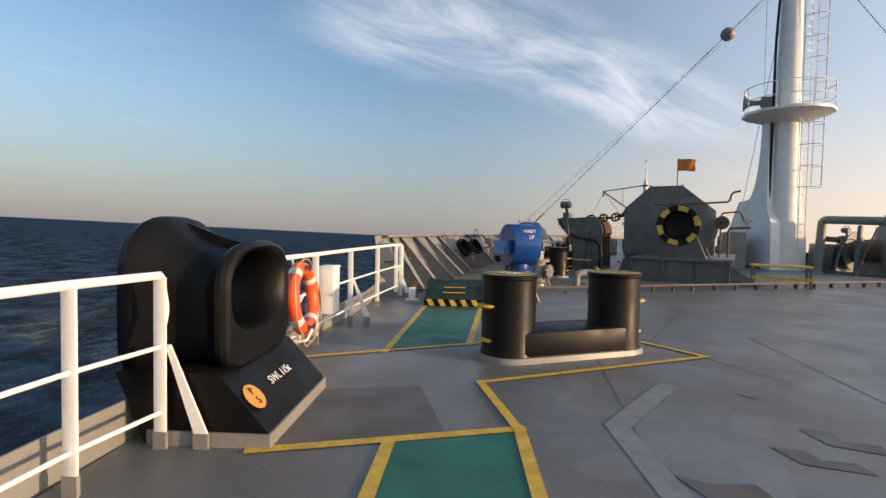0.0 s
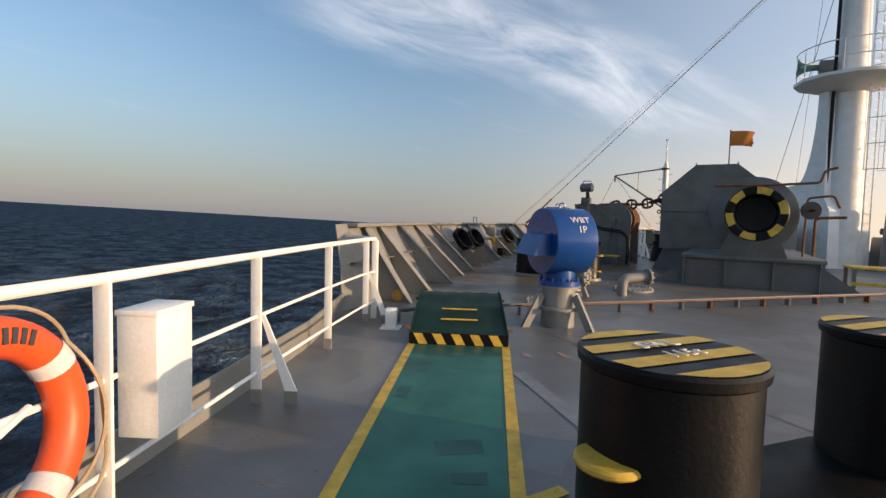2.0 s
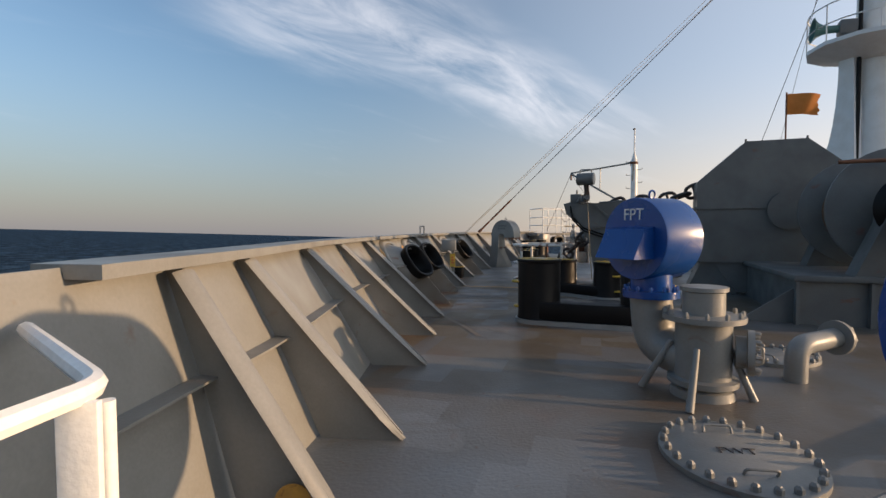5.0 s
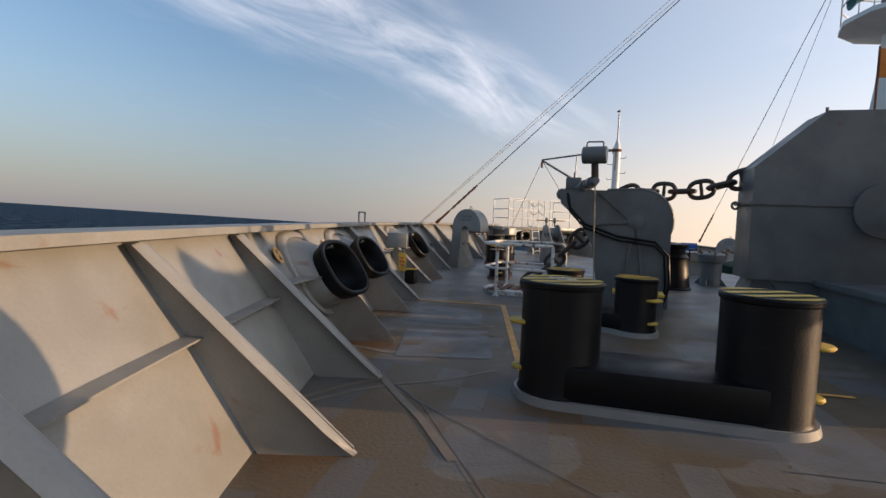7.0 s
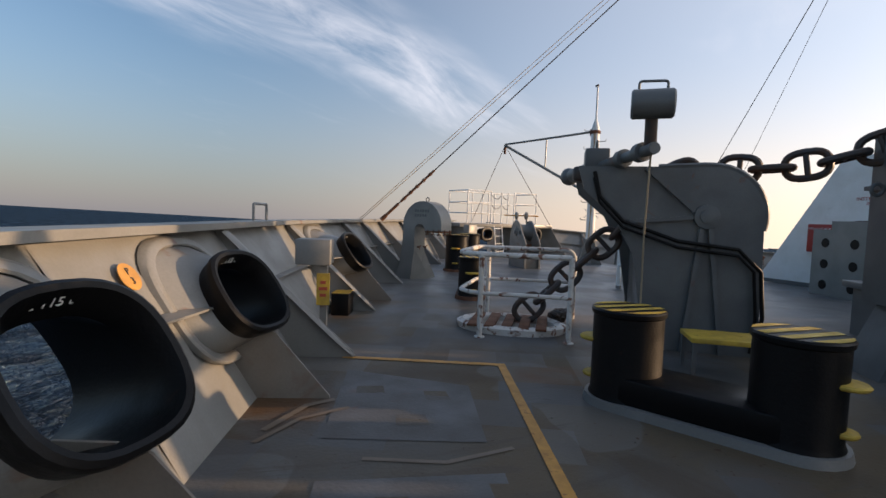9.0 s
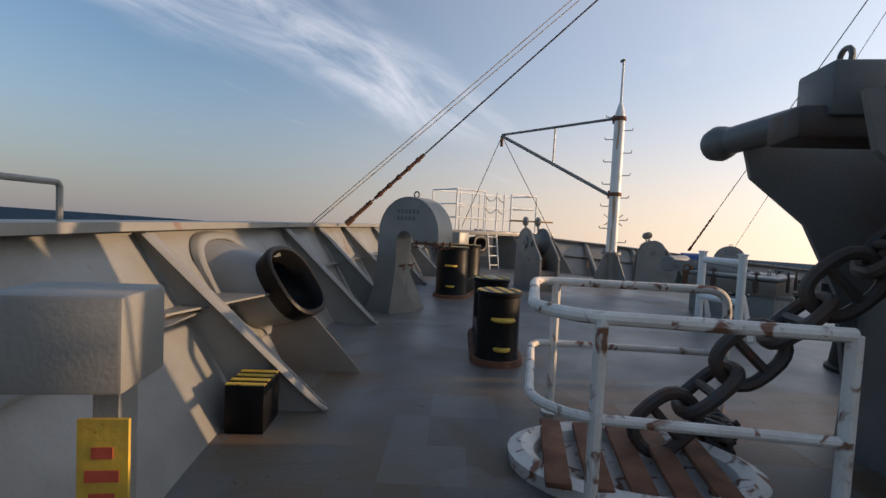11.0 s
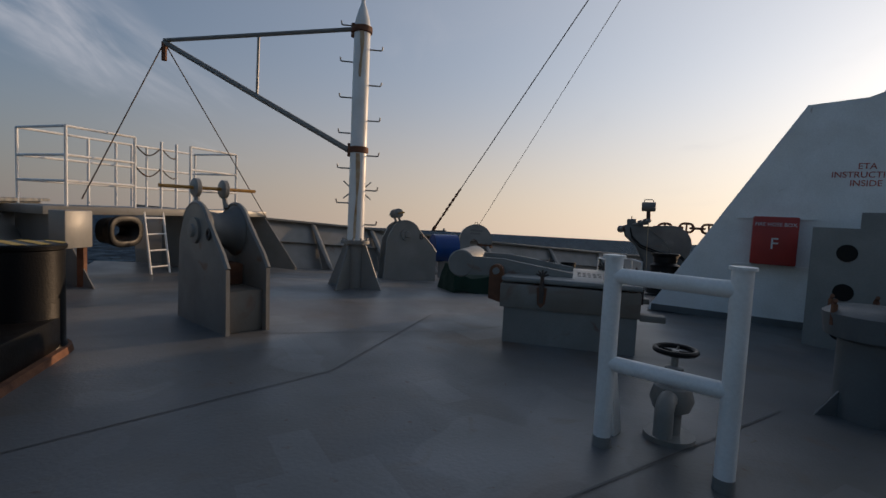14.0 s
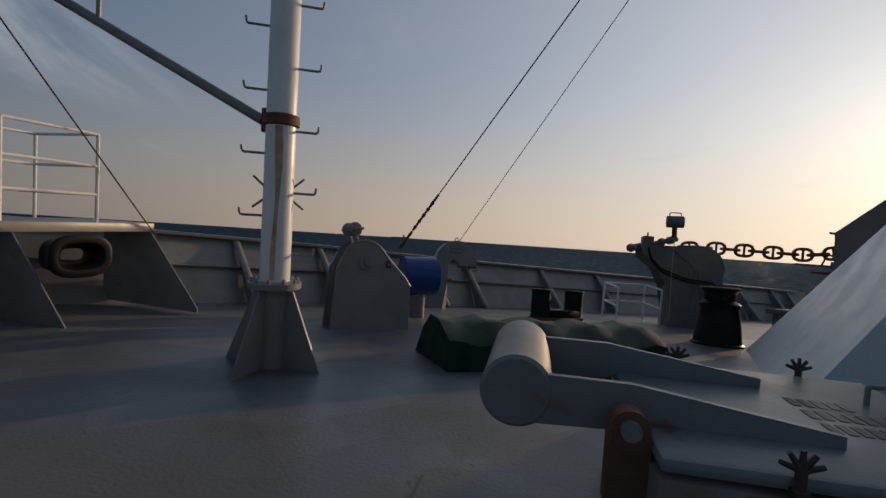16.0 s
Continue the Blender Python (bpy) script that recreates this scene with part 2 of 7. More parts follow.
    for lo, hi, amount, tone in ((0.57, 0.58, 0.55, (0.118, 0.124, 0.130)), (0.40, 0.39, 0.30, (0.200, 0.215, 0.222))):
        r = nt.nodes.new("ShaderNodeMapRange")
        for key, val in zip(("From Min", "From Max", "To Min", "To Max"), (lo, hi, 0, amount)):
            r.inputs[key].default_value = val
        nt.links.new(cell.outputs["Fac"], r.inputs["Value"])
        mx = nt.nodes.new("ShaderNodeMix")
        mx.data_type = "RGBA"
        nt.links.new(r.outputs["Result"], mx.inputs[0])
        nt.links.new(col, mx.inputs[6])
        mx.inputs[7].default_value = (*tone, 1)
        col = mx.outputs[2]
    nt.links.new(col, bs.inputs["Base Color"])
    return m


GREY = material("grey_paint", (0.245, 0.243, 0.228), 0.42, other=(0.19, 0.187, 0.172), rust=0.6, scale=2.2, rust_lo=0.66)
MACH = material("machinery_grey", (0.135, 0.145, 0.145), 0.42, other=(0.10, 0.105, 0.105), rust=0.6, scale=2.6, rust_lo=0.66)
RUSTYGREY = material("rust_run_grey_paint", (0.23, 0.22, 0.195), 0.5, other=(0.17, 0.135, 0.10), rust=0.45, scale=1.6, rust_lo=0.58)
DECK = deck_material()
WHITE = material("white_paint", (0.86, 0.86, 0.84), 0.4, other=(0.77, 0.76, 0.72), rust=0.5, scale=3.0, rust_lo=0.70)
WHITE_WORN = material("worn_white_paint", (0.74, 0.72, 0.67), 0.5, other=(0.6, 0.56, 0.5), rust=0.95, scale=6.0, rust_lo=0.56)
BLACK = material("black_paint", (0.0065, 0.0065, 0.0072), 0.42, other=(0.0045, 0.0045, 0.0045), rust=0.10, scale=4, rust_lo=0.69, spec=0.2)
STAIN = material("dirt_stain", (0.15, 0.115, 0.08), 0.6, other=(0.21, 0.17, 0.13), scale=5)
PRIMER = material("faint_primer", (0.33, 0.215, 0.19), 0.6, other=(0.28, 0.24, 0.22), scale=6)
ORANGELINE = material("orange_yellow_paint", (0.60, 0.30, 0.05), 0.55, other=(0.42, 0.22, 0.06), rust=0.7, scale=9, rust_lo=0.62)
YELLOW = material("yellow_paint", (0.68, 0.45, 0.05), 0.55, other=(0.45, 0.30, 0.05), rust=0.7, scale=9, rust_lo=0.64)
GREEN = material("green_paint", (0.02, 0.15, 0.11), 0.55, other=(0.014, 0.10, 0.075), scale=2.0, rust=0.2, rust_lo=0.7)
GREENPATCH = material("green_touch_up", (0.012, 0.085, 0.062), 0.5, other=(0.010, 0.07, 0.05), scale=4.0)
PALEBAND = material("pale_deck_band", (0.215, 0.225, 0.23), 0.5, other=(0.165, 0.185, 0.20), scale=7.0)
DKGREEN = material("dark_green_paint", (0.006, 0.032, 0.019), 0.55, other=(0.004, 0.022, 0.013), scale=3.0, spec=0.2)
BLUE = material("blue_paint", (0.006, 0.062, 0.27), 0.28, other=(0.004, 0.047, 0.21), scale=2.0, bump=0.05)
ORANGE = material("orange_plastic", (0.75, 0.10, 0.02), 0.45, other=(0.62, 0.085, 0.02), bump=0.05)
SILVER = material("reflective_tape", (0.7, 0.7, 0.7), 0.3)
RED = material("red_paint", (0.42, 0.035, 0.025), 0.5, other=(0.33, 0.03, 0.022), rust=0.2)
RUST = material("rusty_steel", (0.20, 0.085, 0.04), 0.8, other=(0.11, 0.05, 0.03), scale=7, bump=0.5)
STEEL = material("dark_steel", (0.06, 0.06, 0.06), 0.55, metal=0.3, other=(0.10, 0.06, 0.04), scale=8, rust=0.5)
RUSTRUN = material("rust_run", (0.42, 0.23, 0.09), 0.6, other=(0.62, 0.50, 0.34), scale=9)
ROPE = material("rope", (0.45, 0.36, 0.24), 0.85, bump=0.6, grain=150)
BROWNROPE = material("brown_rope", (0.16, 0.10, 0.06), 0.9, bump=0.6, grain=90)
PATCH = material("dark_deck_patch", (0.115, 0.117, 0.118), 0.55, other=(0.085, 0.08, 0.072), rust=0.3, rust_lo=0.62, scale=2.5, bump=0.25, grain=45)
FLAG = material("flag_cloth", (0.62, 0.22, 0.04), 0.85, other=(0.5, 0.17, 0.03), scale=4)
LETTER = material("white_lettering", (0.8, 0.8, 0.78), 0.5)
DARKTEXT = material("dark_lettering", (0.05, 0.05, 0.055), 0.5)
REDTEXT = material("red_lettering", (0.5, 0.09, 0.05), 0.5)


def sea_material():
    m = bpy.data.materials.new("sea_water")
    m.use_nodes = True
    nt = m.node_tree
    bs = nt.nodes["Principled BSDF"]
    bs.inputs["Base Color"].default_value = (0.004, 0.017, 0.038, 1)
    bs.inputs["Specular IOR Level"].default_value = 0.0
    bs.inputs["Roughness"].default_value = 0.10
    bs.inputs["IOR"].default_value = 1.33
    tc = nt.nodes.new("ShaderNodeTexCoord")
    h = None
    for sc, w, det in ((0.09, 2.2, 3), (0.38, 1.2, 6), (1.6, 0.4, 5)):
        n = nt.nodes.new("ShaderNodeTexNoise")
        n.inputs["Scale"].default_value, n.inputs["Detail"].default_value, n.inputs["Distortion"].default_value = sc, det, 0.4
        nt.links.new(tc.outputs["Object"], n.inputs["Vector"])
        mu = nt.nodes.new("ShaderNodeMath")
        mu.operation = "MULTIPLY_ADD"
        mu.inputs[1].default_value = w * 3.0
        nt.links.new(n.outputs["Fac"], mu.inputs[0])
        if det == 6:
            # light and shade of the wave faces, painted into the base colour by noise
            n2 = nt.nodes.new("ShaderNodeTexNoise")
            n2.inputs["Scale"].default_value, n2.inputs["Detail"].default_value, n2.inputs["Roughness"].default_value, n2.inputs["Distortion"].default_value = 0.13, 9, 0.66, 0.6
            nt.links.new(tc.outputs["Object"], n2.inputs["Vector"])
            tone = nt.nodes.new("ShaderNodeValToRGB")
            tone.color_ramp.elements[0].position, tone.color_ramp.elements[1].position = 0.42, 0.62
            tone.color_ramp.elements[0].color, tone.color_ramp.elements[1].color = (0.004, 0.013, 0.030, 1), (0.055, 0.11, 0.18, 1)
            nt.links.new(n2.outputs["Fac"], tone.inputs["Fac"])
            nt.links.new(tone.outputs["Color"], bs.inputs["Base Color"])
        if h is None:
            mu.inputs[2].default_value = 0.0
        else:
            nt.links.new(h, mu.inputs[2])
        h = mu.outputs[0]
    b = nt.nodes.new("ShaderNodeBump")
    b.inputs["Strength"].default_value, b.inputs["Distance"].default_value = 1.0, 2.2
    nt.links.new(h, b.inputs["Height"])
    nt.links.new(b.outputs["Normal"], bs.inputs["Normal"])
    gl = nt.nodes.new("ShaderNodeBsdfGlossy")
    gl.inputs["Color"].default_value = (0.6, 0.78, 1.0, 1)
    gl.inputs["Roughness"].default_value = 0.10
    nt.links.new(b.outputs["Normal"], gl.inputs["Normal"])
    mx = nt.nodes.new("ShaderNodeMixShader")
    mx.inputs[0].default_value = 0.05
    nt.links.new(bs.outputs[0], mx.inputs[1])
    nt.links.new(gl.outputs[0], mx.inputs[2])
    nt.links.new(mx.outputs[0], nt.nodes["Material Output"].inputs["Surface"])
    return m


SEA = sea_material()


# ---- mesh helpers ----
def finish(bm, name, mat, smooth=0.6):
    me = bpy.data.meshes.new(name)
    bmesh.ops.recalc_face_normals(bm, faces=bm.faces)
    for f in bm.faces:
        f.smooth = True
    for e in bm.edges:
        e.smooth = len(e.link_faces) == 2 and e.calc_face_angle(0) < smooth
    bm.to_mesh(me)
    bm.free()
    for mt in (mat if isinstance(mat, (list, tuple)) else (mat,)):
        me.materials.append(mt)
    return me


def part(name, bm, mat, parent, label=""):
    """One bmesh as one mesh object under a thing or a part."""
    ob = new(name, finish(bm, name, mat))
    ob.parent = parent
    return tagged(ob, label)


def thing(name, m, label, category, group=""):
    """A thing's Empty at its base."""
    ob = new(name)
    ob.empty_display_size = 0.2
    ob.matrix_world = m if isinstance(m, Matrix) else pose(*m)
    return tagged(ob, label, category, group)


def solid(name, bm, mat, label, category="", kind="", m=None, group=""):
    """A thing or a piece of the setting that is one mesh."""
    ob = new(name, finish(bm, name, mat))
    if m is not None:
        ob.matrix_world = m if isinstance(m, Matrix) else pose(*m)
    return tagged(ob, label, category, group, kind)


def box(bm, x0, x1, y0, y1, z0, z1, bev=0.0, m=None):
    g = bmesh.ops.create_cube(bm, size=1.0)
    vs = g["verts"]
    bmesh.ops.scale(bm, verts=vs, vec=(x1 - x0, y1 - y0, z1 - z0))
    bmesh.ops.translate(bm, verts=vs, vec=((x0 + x1) / 2, (y0 + y1) / 2, (z0 + z1) / 2))
    if bev:
        es = list({e for v in vs for e in v.link_edges})
        r = bmesh.ops.bevel(bm, geom=es, offset=bev, segments=2, profile=0.5, affect="EDGES")
        vs = list({v for f in r["faces"] for v in f.verts} | {v for v in vs if v.is_valid})
    if m is not None:
        bmesh.ops.transform(bm, matrix=m, verts=vs)
    return bm


def ring_verts(bm, c, a, b, r, n, start=0.0):
    return [bm.verts.new(c + a * (r * math.cos(start + 2 * math.pi * k / n)) + b * (r * math.sin(start + 2 * math.pi * k / n))) for k in range(n)]


def bridge(bm, r0, r1, closed=True):
    n = len(r0)
    for k in range(n if closed else n - 1):
        j = (k + 1) % n
        bm.faces.new((r0[k], r0[j], r1[j], r1[k]))


def tube(bm, pts, r, n=8, closed=False, caps=True):
    """A round bar along a line of points; r may be one radius or one for each."""
    pts = [Vector(p) for p in pts]
    rs = r if isinstance(r, (list, tuple)) else [r] * len(pts)
    rings, prev = [], None
    for k, p in enumerate(pts):
        if closed:
            d = pts[(k + 1) % len(pts)] - pts[k - 1]
        else:
            d = pts[min(k + 1, len(pts) - 1)] - pts[max(k - 1, 0)]
        d.normalize()
        if prev is None:
            a = d.orthogonal().normalized()
        else:
            a = (prev - d * prev.dot(d)).normalized()
        prev = a
        rings.append(ring_verts(bm, p, a, d.cross(a), rs[k], n))
    for k in range(len(rings) - 1):
        bridge(bm, rings[k], rings[k + 1])
    if closed:
        last, first = rings[-1], rings[0]
        off = min(range(n), key=lambda o: sum((last[i].co - first[(i + o) % n].co).length for i in range(n)))
        bridge(bm, last, [first[(i + off) % n] for i in range(n)])
    elif caps:
        bm.faces.new(rings[0])
        bm.faces.new(list(reversed(rings[-1])))
    return bm


def rod(bm, p, q, r, r2=None, n=12):
    return tube(bm, [p, q], [r, r if r2 is None else r2], n)


def bent(pts, rad=0.06, seg=4):
    """A line of points with its corners rounded."""
    pts = [Vector(p) for p in pts]
    out = [pts[0]]
    for k in range(1, len(pts) - 1):
        a, b, c = pts[k - 1], pts[k], pts[k + 1]
        d1, d2 = (a - b), (c - b)
        l = min(rad, d1.length * 0.45, d2.length * 0.45)
        s, e = b + d1.normalized() * l, b + d2.normalized() * l
        for i in range(seg + 1):
            t = i / seg
            out.append(s * (1 - t) ** 2 + b * 2 * t * (1 - t) + e * t * t)
    return out + [pts[-1]]


def lathe(bm, profile, n=24, m=None):
    """A turned shape from (radius, height) pairs, round z."""
    rings = []
    for r, z in profile:
        if r < 1e-5:
            rings.append([bm.verts.new((0, 0, z))])
        else:
            rings.append([bm.verts.new((r * math.cos(2 * math.pi * k / n), r * math.sin(2 * math.pi * k / n), z)) for k in range(n)])
    for a, b in zip(rings, rings[1:]):
        if len(a) == 1 and len(b) == 1:
            continue
        for k in range(n):
            j = (k + 1) % n
            if len(a) == 1:
                bm.faces.new((a[0], b[j], b[k]))
            elif len(b) == 1:
                bm.faces.new((a[k], a[j], b[0]))
            else:
                bm.faces.new((a[k], a[j], b[j], b[k]))
    if len(rings[0]) > 1:
        bm.faces.new(list(reversed(rings[0])))
    if len(rings[-1]) > 1:
        bm.faces.new(rings[-1])
    if m is not None:
        bmesh.ops.transform(bm, matrix=m, verts=[v for r in rings for v in r])
    return bm


def plate(bm, outline, thick, m=None):
    """A flat plate from its outline in x and z, thickened along y about y = 0."""
    lo = [bm.verts.new((x, -thick / 2, z)) for x, z in outline]
    hi = [bm.verts.new((x, thick / 2, z)) for x, z in outline]
    bm.faces.new(lo)
    bm.faces.new(list(reversed(hi)))
    bridge(bm, hi, lo)
    if m is not None:
        bmesh.ops.transform(bm, matrix=m, verts=lo + hi)
    return bm


def arc(cx, cz, r, a0, a1, n=10):
    return [(cx + r * math.cos(radians(a0 + (a1 - a0) * k / n)), cz + r * math.sin(radians(a0 + (a1 - a0) * k / n))) for k in range(n + 1)]


def bolts(bm, r, z, count, size=0.018, h=0.03, m=None):
    for k in range(count):
        a = 2 * math.pi * k / count
        mm = Matrix.Translation((r * math.cos(a), r * math.sin(a), z))
        lathe(bm, [(size, 0), (size, h), (size * 0.5, h * 1.4)], 6, (m @ mm) if m is not None else mm)
    return bm


def B():
    return bmesh.new()


def words(text, size, mat, parent, m, name="lettering", label="", thick=0.002):
    cu = bpy.data.curves.new(name, "FONT")
    cu.body, cu.size, cu.extrude, cu.align_x, cu.align_y = text, size, thick, "CENTER", "CENTER"
    tmp = bpy.data.objects.new("tmp", cu)
    me = bpy.data.meshes.new_from_object(tmp)
    bpy.data.objects.remove(tmp)
    me.name = name
    me.materials.clear()
    me.materials.append(mat)
    ob = new(name, me)
    ob.parent = parent
    ob.matrix_local = m
    return tagged(ob, label)


def axis_z(p, d):
    """A pose at p whose z axis points along d."""
    return Matrix.Translation(p) @ Vector(d).to_track_quat("Z", "Y").to_matrix().to_4x4()


def heading(x, y, z, az):
    """A pose whose y axis points to the azimuth az, from +y towards +x."""
    return pose(x, y, z, 0, 0, -az)


# ---- the sea, hull and deck ----
def smooth_line(pts, per=6):
    """Points along a smooth line through the given ones."""
    P = [Vector((*p, 0)) if len(p) == 2 else Vector(p) for p in pts]
    P = [2 * P[0] - P[1]] + P + [2 * P[-1] - P[-2]]
    out = []
    for k in range(1, len(P) - 2):
        a, b, c, d = P[k - 1:k + 3]
        for i in range(per):
            t = i / per
            out.append(0.5 * ((2 * b) + (c - a) * t + (2 * a - 5 * b + 4 * c - d) * t * t + (3 * b - a - 3 * c + d) * t ** 3))
    return out + [P[-2]]


CL_AZ = -20.0                        # where the bow points
CL = Vector((12.43, 22.2, 0))         # a point on the ship's centreline
FWD = Vector((math.sin(radians(CL_AZ)), math.cos(radians(CL_AZ)), 0))
STB = Vector((FWD.y, -FWD.x, 0))


def ship(u, v, z=0.0):
    """A place from metres ahead along the centreline and to starboard of it."""
    return CL + FWD * u + STB * v + Vector((0, 0, z))


CAMBER, CAMBER2, KNUCKLE = 0.085, 0.105, 5.0      # how fast the deck falls away beyond the centreline, and beyond a knuckle


def deck_z(x, y):
    v = (Vector((x, y, 0)) - CL).dot(STB)
    return -CAMBER * min(max(v, 0.0), KNUCKLE) - CAMBER2 * max(v - KNUCKLE, 0.0)


def mirrored(p):
    p = Vector((p[0], p[1], 0))
    v = (p - CL).dot(STB)
    q = p - STB * 2 * v
    q.z = deck_z(q.x, q.y)
    return q


def on_deck(x, y, az=0.0):
    """A pose on the far half of the deck, which leans with the camber."""
    v = (Vector((x, y, 0)) - CL).dot(STB)
    tilt = Matrix.Rotation(math.atan(CAMBER2 if v > KNUCKLE else CAMBER), 4, FWD)
    return Matrix.Translation((x, y, deck_z(x, y))) @ tilt @ pose(0, 0, 0, 0, 0, -az)


# foot of the port bulwark's plating on deck, from the rail's end to the stem
PORT = [(-1.12, 9.98), (-0.84, 10.8), (-0.50, 11.85), (-0.08, 14.3), (0.45, 16.8), (1.12, 19.3), (1.75, 21.5), (2.75, 24.0), (4.05, 26.5), (5.6, 28.9), (7.1, 30.9), (8.15, 32.5)]
port_line = smooth_line(PORT, 16)
stem = ship(11.6, 0.0)
stbd_line = [mirrored(p) for p in port_line]

bm = B()
seg = 96
c0 = bm.verts.new((0, 0, 0))
prev = None
for rad in (40, 150, 600, 4500):
    ringv = [bm.verts.new((rad * math.cos(2 * math.pi * k / seg), rad * math.sin(2 * math.pi * k / seg), 0)) for k in range(seg)]
    if prev is None:
        for k in range(seg):
            bm.faces.new((c0, ringv[k], ringv[(k + 1) % seg]))
    else:
        bridge(bm, prev, ringv)
    prev = ringv
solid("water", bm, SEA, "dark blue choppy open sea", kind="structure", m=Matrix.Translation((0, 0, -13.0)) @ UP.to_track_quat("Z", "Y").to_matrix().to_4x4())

edge = [Vector((-1.30, -14, 0)), Vector((-1.24, 3, 0)), Vector((-1.16, 6, 0)), Vector((-1.10, 9.2, 0))] + port_line + [stem] + list(reversed(stbd_line)) + [mirrored(p) for p in ((-1.10, 9.2), (-1.16, 6), (-1.24, 3), (-1.30, -14))]
bm = B()
half = len(port_line) + 4
turn_ = next(k for k in range(half + 1, len(edge)) if (edge[k] - CL).dot(STB) > KNUCKLE)
aft, aft2 = ship(-36, 0), ship(-36, KNUCKLE, -CAMBER * KNUCKLE)
p0, p1 = edge[turn_ - 1], edge[turn_]
w0, w1 = (p0 - CL).dot(STB), (p1 - CL).dot(STB)
knee = p0.lerp(p1, (KNUCKLE - w0) / (w1 - w0))
knee.z = -CAMBER * KNUCKLE
for ring_ in (edge[:half + 1] + [aft], [aft] + edge[half:turn_] + [knee, aft2], [aft2, knee] + edge[turn_:]):
    top = [bm.verts.new(p) for p in ring_]
    bot = [bm.verts.new(p - Vector((0, 0, 0.06))) for p in ring_]
    bm.faces.new(top)
    bm.faces.new(list(reversed(bot)))
    bridge(bm, top, bot)
bmesh.ops.triangulate(bm, faces=[f for f in bm.faces if len(f.verts) > 4])
deck = solid("deck", bm, DECK, "pale grey painted steel ship deck with rust stains", kind="structure")

bm = B()
hi = [bm.verts.new(p - Vector((0, 0, 0.06))) for p in edge]
lo = []
for p in edge:
    q = CL.lerp(Vector((p.x, p.y, 0)), 0.9)
    lo.append(bm.verts.new((q.x, q.y, -15)))
bridge(bm, hi, lo)
solid("hull", bm, MACH, "dark painted ship hull side", kind="structure")


def strip(bm, pts, w, z=0.004):
    """A painted line along a few points, mitred at its corners; each line lies a hair above the one before."""
    z += 0.0004 * (len(bm.faces) % 12)
    ps = [Vector((*p, z)) for p in pts]
    dirs = [(q - p).normalized() for p, q in zip(ps, ps[1:])]
    rows = []
    for i, p in enumerate(ps):
        d0, d1 = dirs[max(i - 1, 0)], dirs[min(i, len(dirs) - 1)]
        t = (d0 + d1).normalized()
        s_ = Vector((t.y, -t.x, 0)) * (w / 2 / max(t.dot(d0), 0.4))
        p = p - d1 * w / 2 if i == 0 else p + d0 * w / 2 if i == len(ps) - 1 else p
        rows.append((bm.verts.new(p - s_), bm.verts.new(p + s_)))
    for (a0, a1), (b0, b1) in zip(rows, rows[1:]):
        bm.faces.new((a0, a1, b1, b0))


def area(bm, pts, z=0.003):
    bm.faces.new([bm.verts.new((*p, z)) for p in pts])


bm = B()
area(bm, [(-0.10, 5.28), (0.72, 5.70), (0.92, 8.5), (-0.02, 8.5)])
solid("walkway_paint", bm, GREEN, "green painted walkway on the deck", kind="structure")
bm = B()
area(bm, [(0.315, 3.07), (1.06, 3.33), (1.3, -6.0), (0.35, -6.0)])
solid("walkway_paint", bm, GREEN, "green painted walkway on the deck", kind="structure")
bm = B()
strip(bm, [(-0.02, 8.5), (-0.13, 5.24)], 0.075, 0.006)
strip(bm, [(0.93, 8.5), (0.75, 5.72)], 0.075, 0.006)
strip(bm, [(-0.85, 4.95), (0.78, 5.74), (0.95, 5.85)], 0.075, 0.007)
strip(bm, [(-0.47, 2.90), (1.10, 3.38)], 0.08, 0.006)
strip(bm, [(0.29, 3.10), (0.31, -6)], 0.08, 0.007)
strip(bm, [(1.10, 3.38), (1.36, -6)], 0.08, 0.007)
strip(bm, [(1.10, 3.34), (0.86, 4.32), (3.25, 5.49), (2.8, 6.1)], 0.07, 0.008)
solid("deck_marking", bm, YELLOW, "worn yellow safety lines painted on the deck", kind="structure")
bm = B()
strip(bm, [(1.66, 19.45), (2.93, 18.92), (2.06, 16.05), (1.85, 15.3)], 0.07, 0.006)
strip(bm, [(2.02, 15.95), (4.4, 14.9)], 0.06, 0.007)
solid("deck_marking", bm, ORANGELINE, "orange-yellow lines painted on the deck round the bollards", kind="structure")
bm = B()
area(bm, [(-0.38, 2.97), (0.62, 3.29), (0.36, 4.18), (-0.38, 4.0)], 0.004)
solid("paint_patch", bm, PATCH, "dark grey repainted patch on the deck", kind="structure")
bm = B()
for q in ([(0.96, 16.36), (1.85, 16.18), (2.15, 17.27), (1.23, 17.45)], [(1.3, 17.9), (2.2, 17.6), (2.45, 18.5), (1.62, 19.1)]):
    area(bm, q, 0.004)
solid("paint_patch", bm, PATCH, "dark grey repainted patches on the rusty deck", kind="structure")


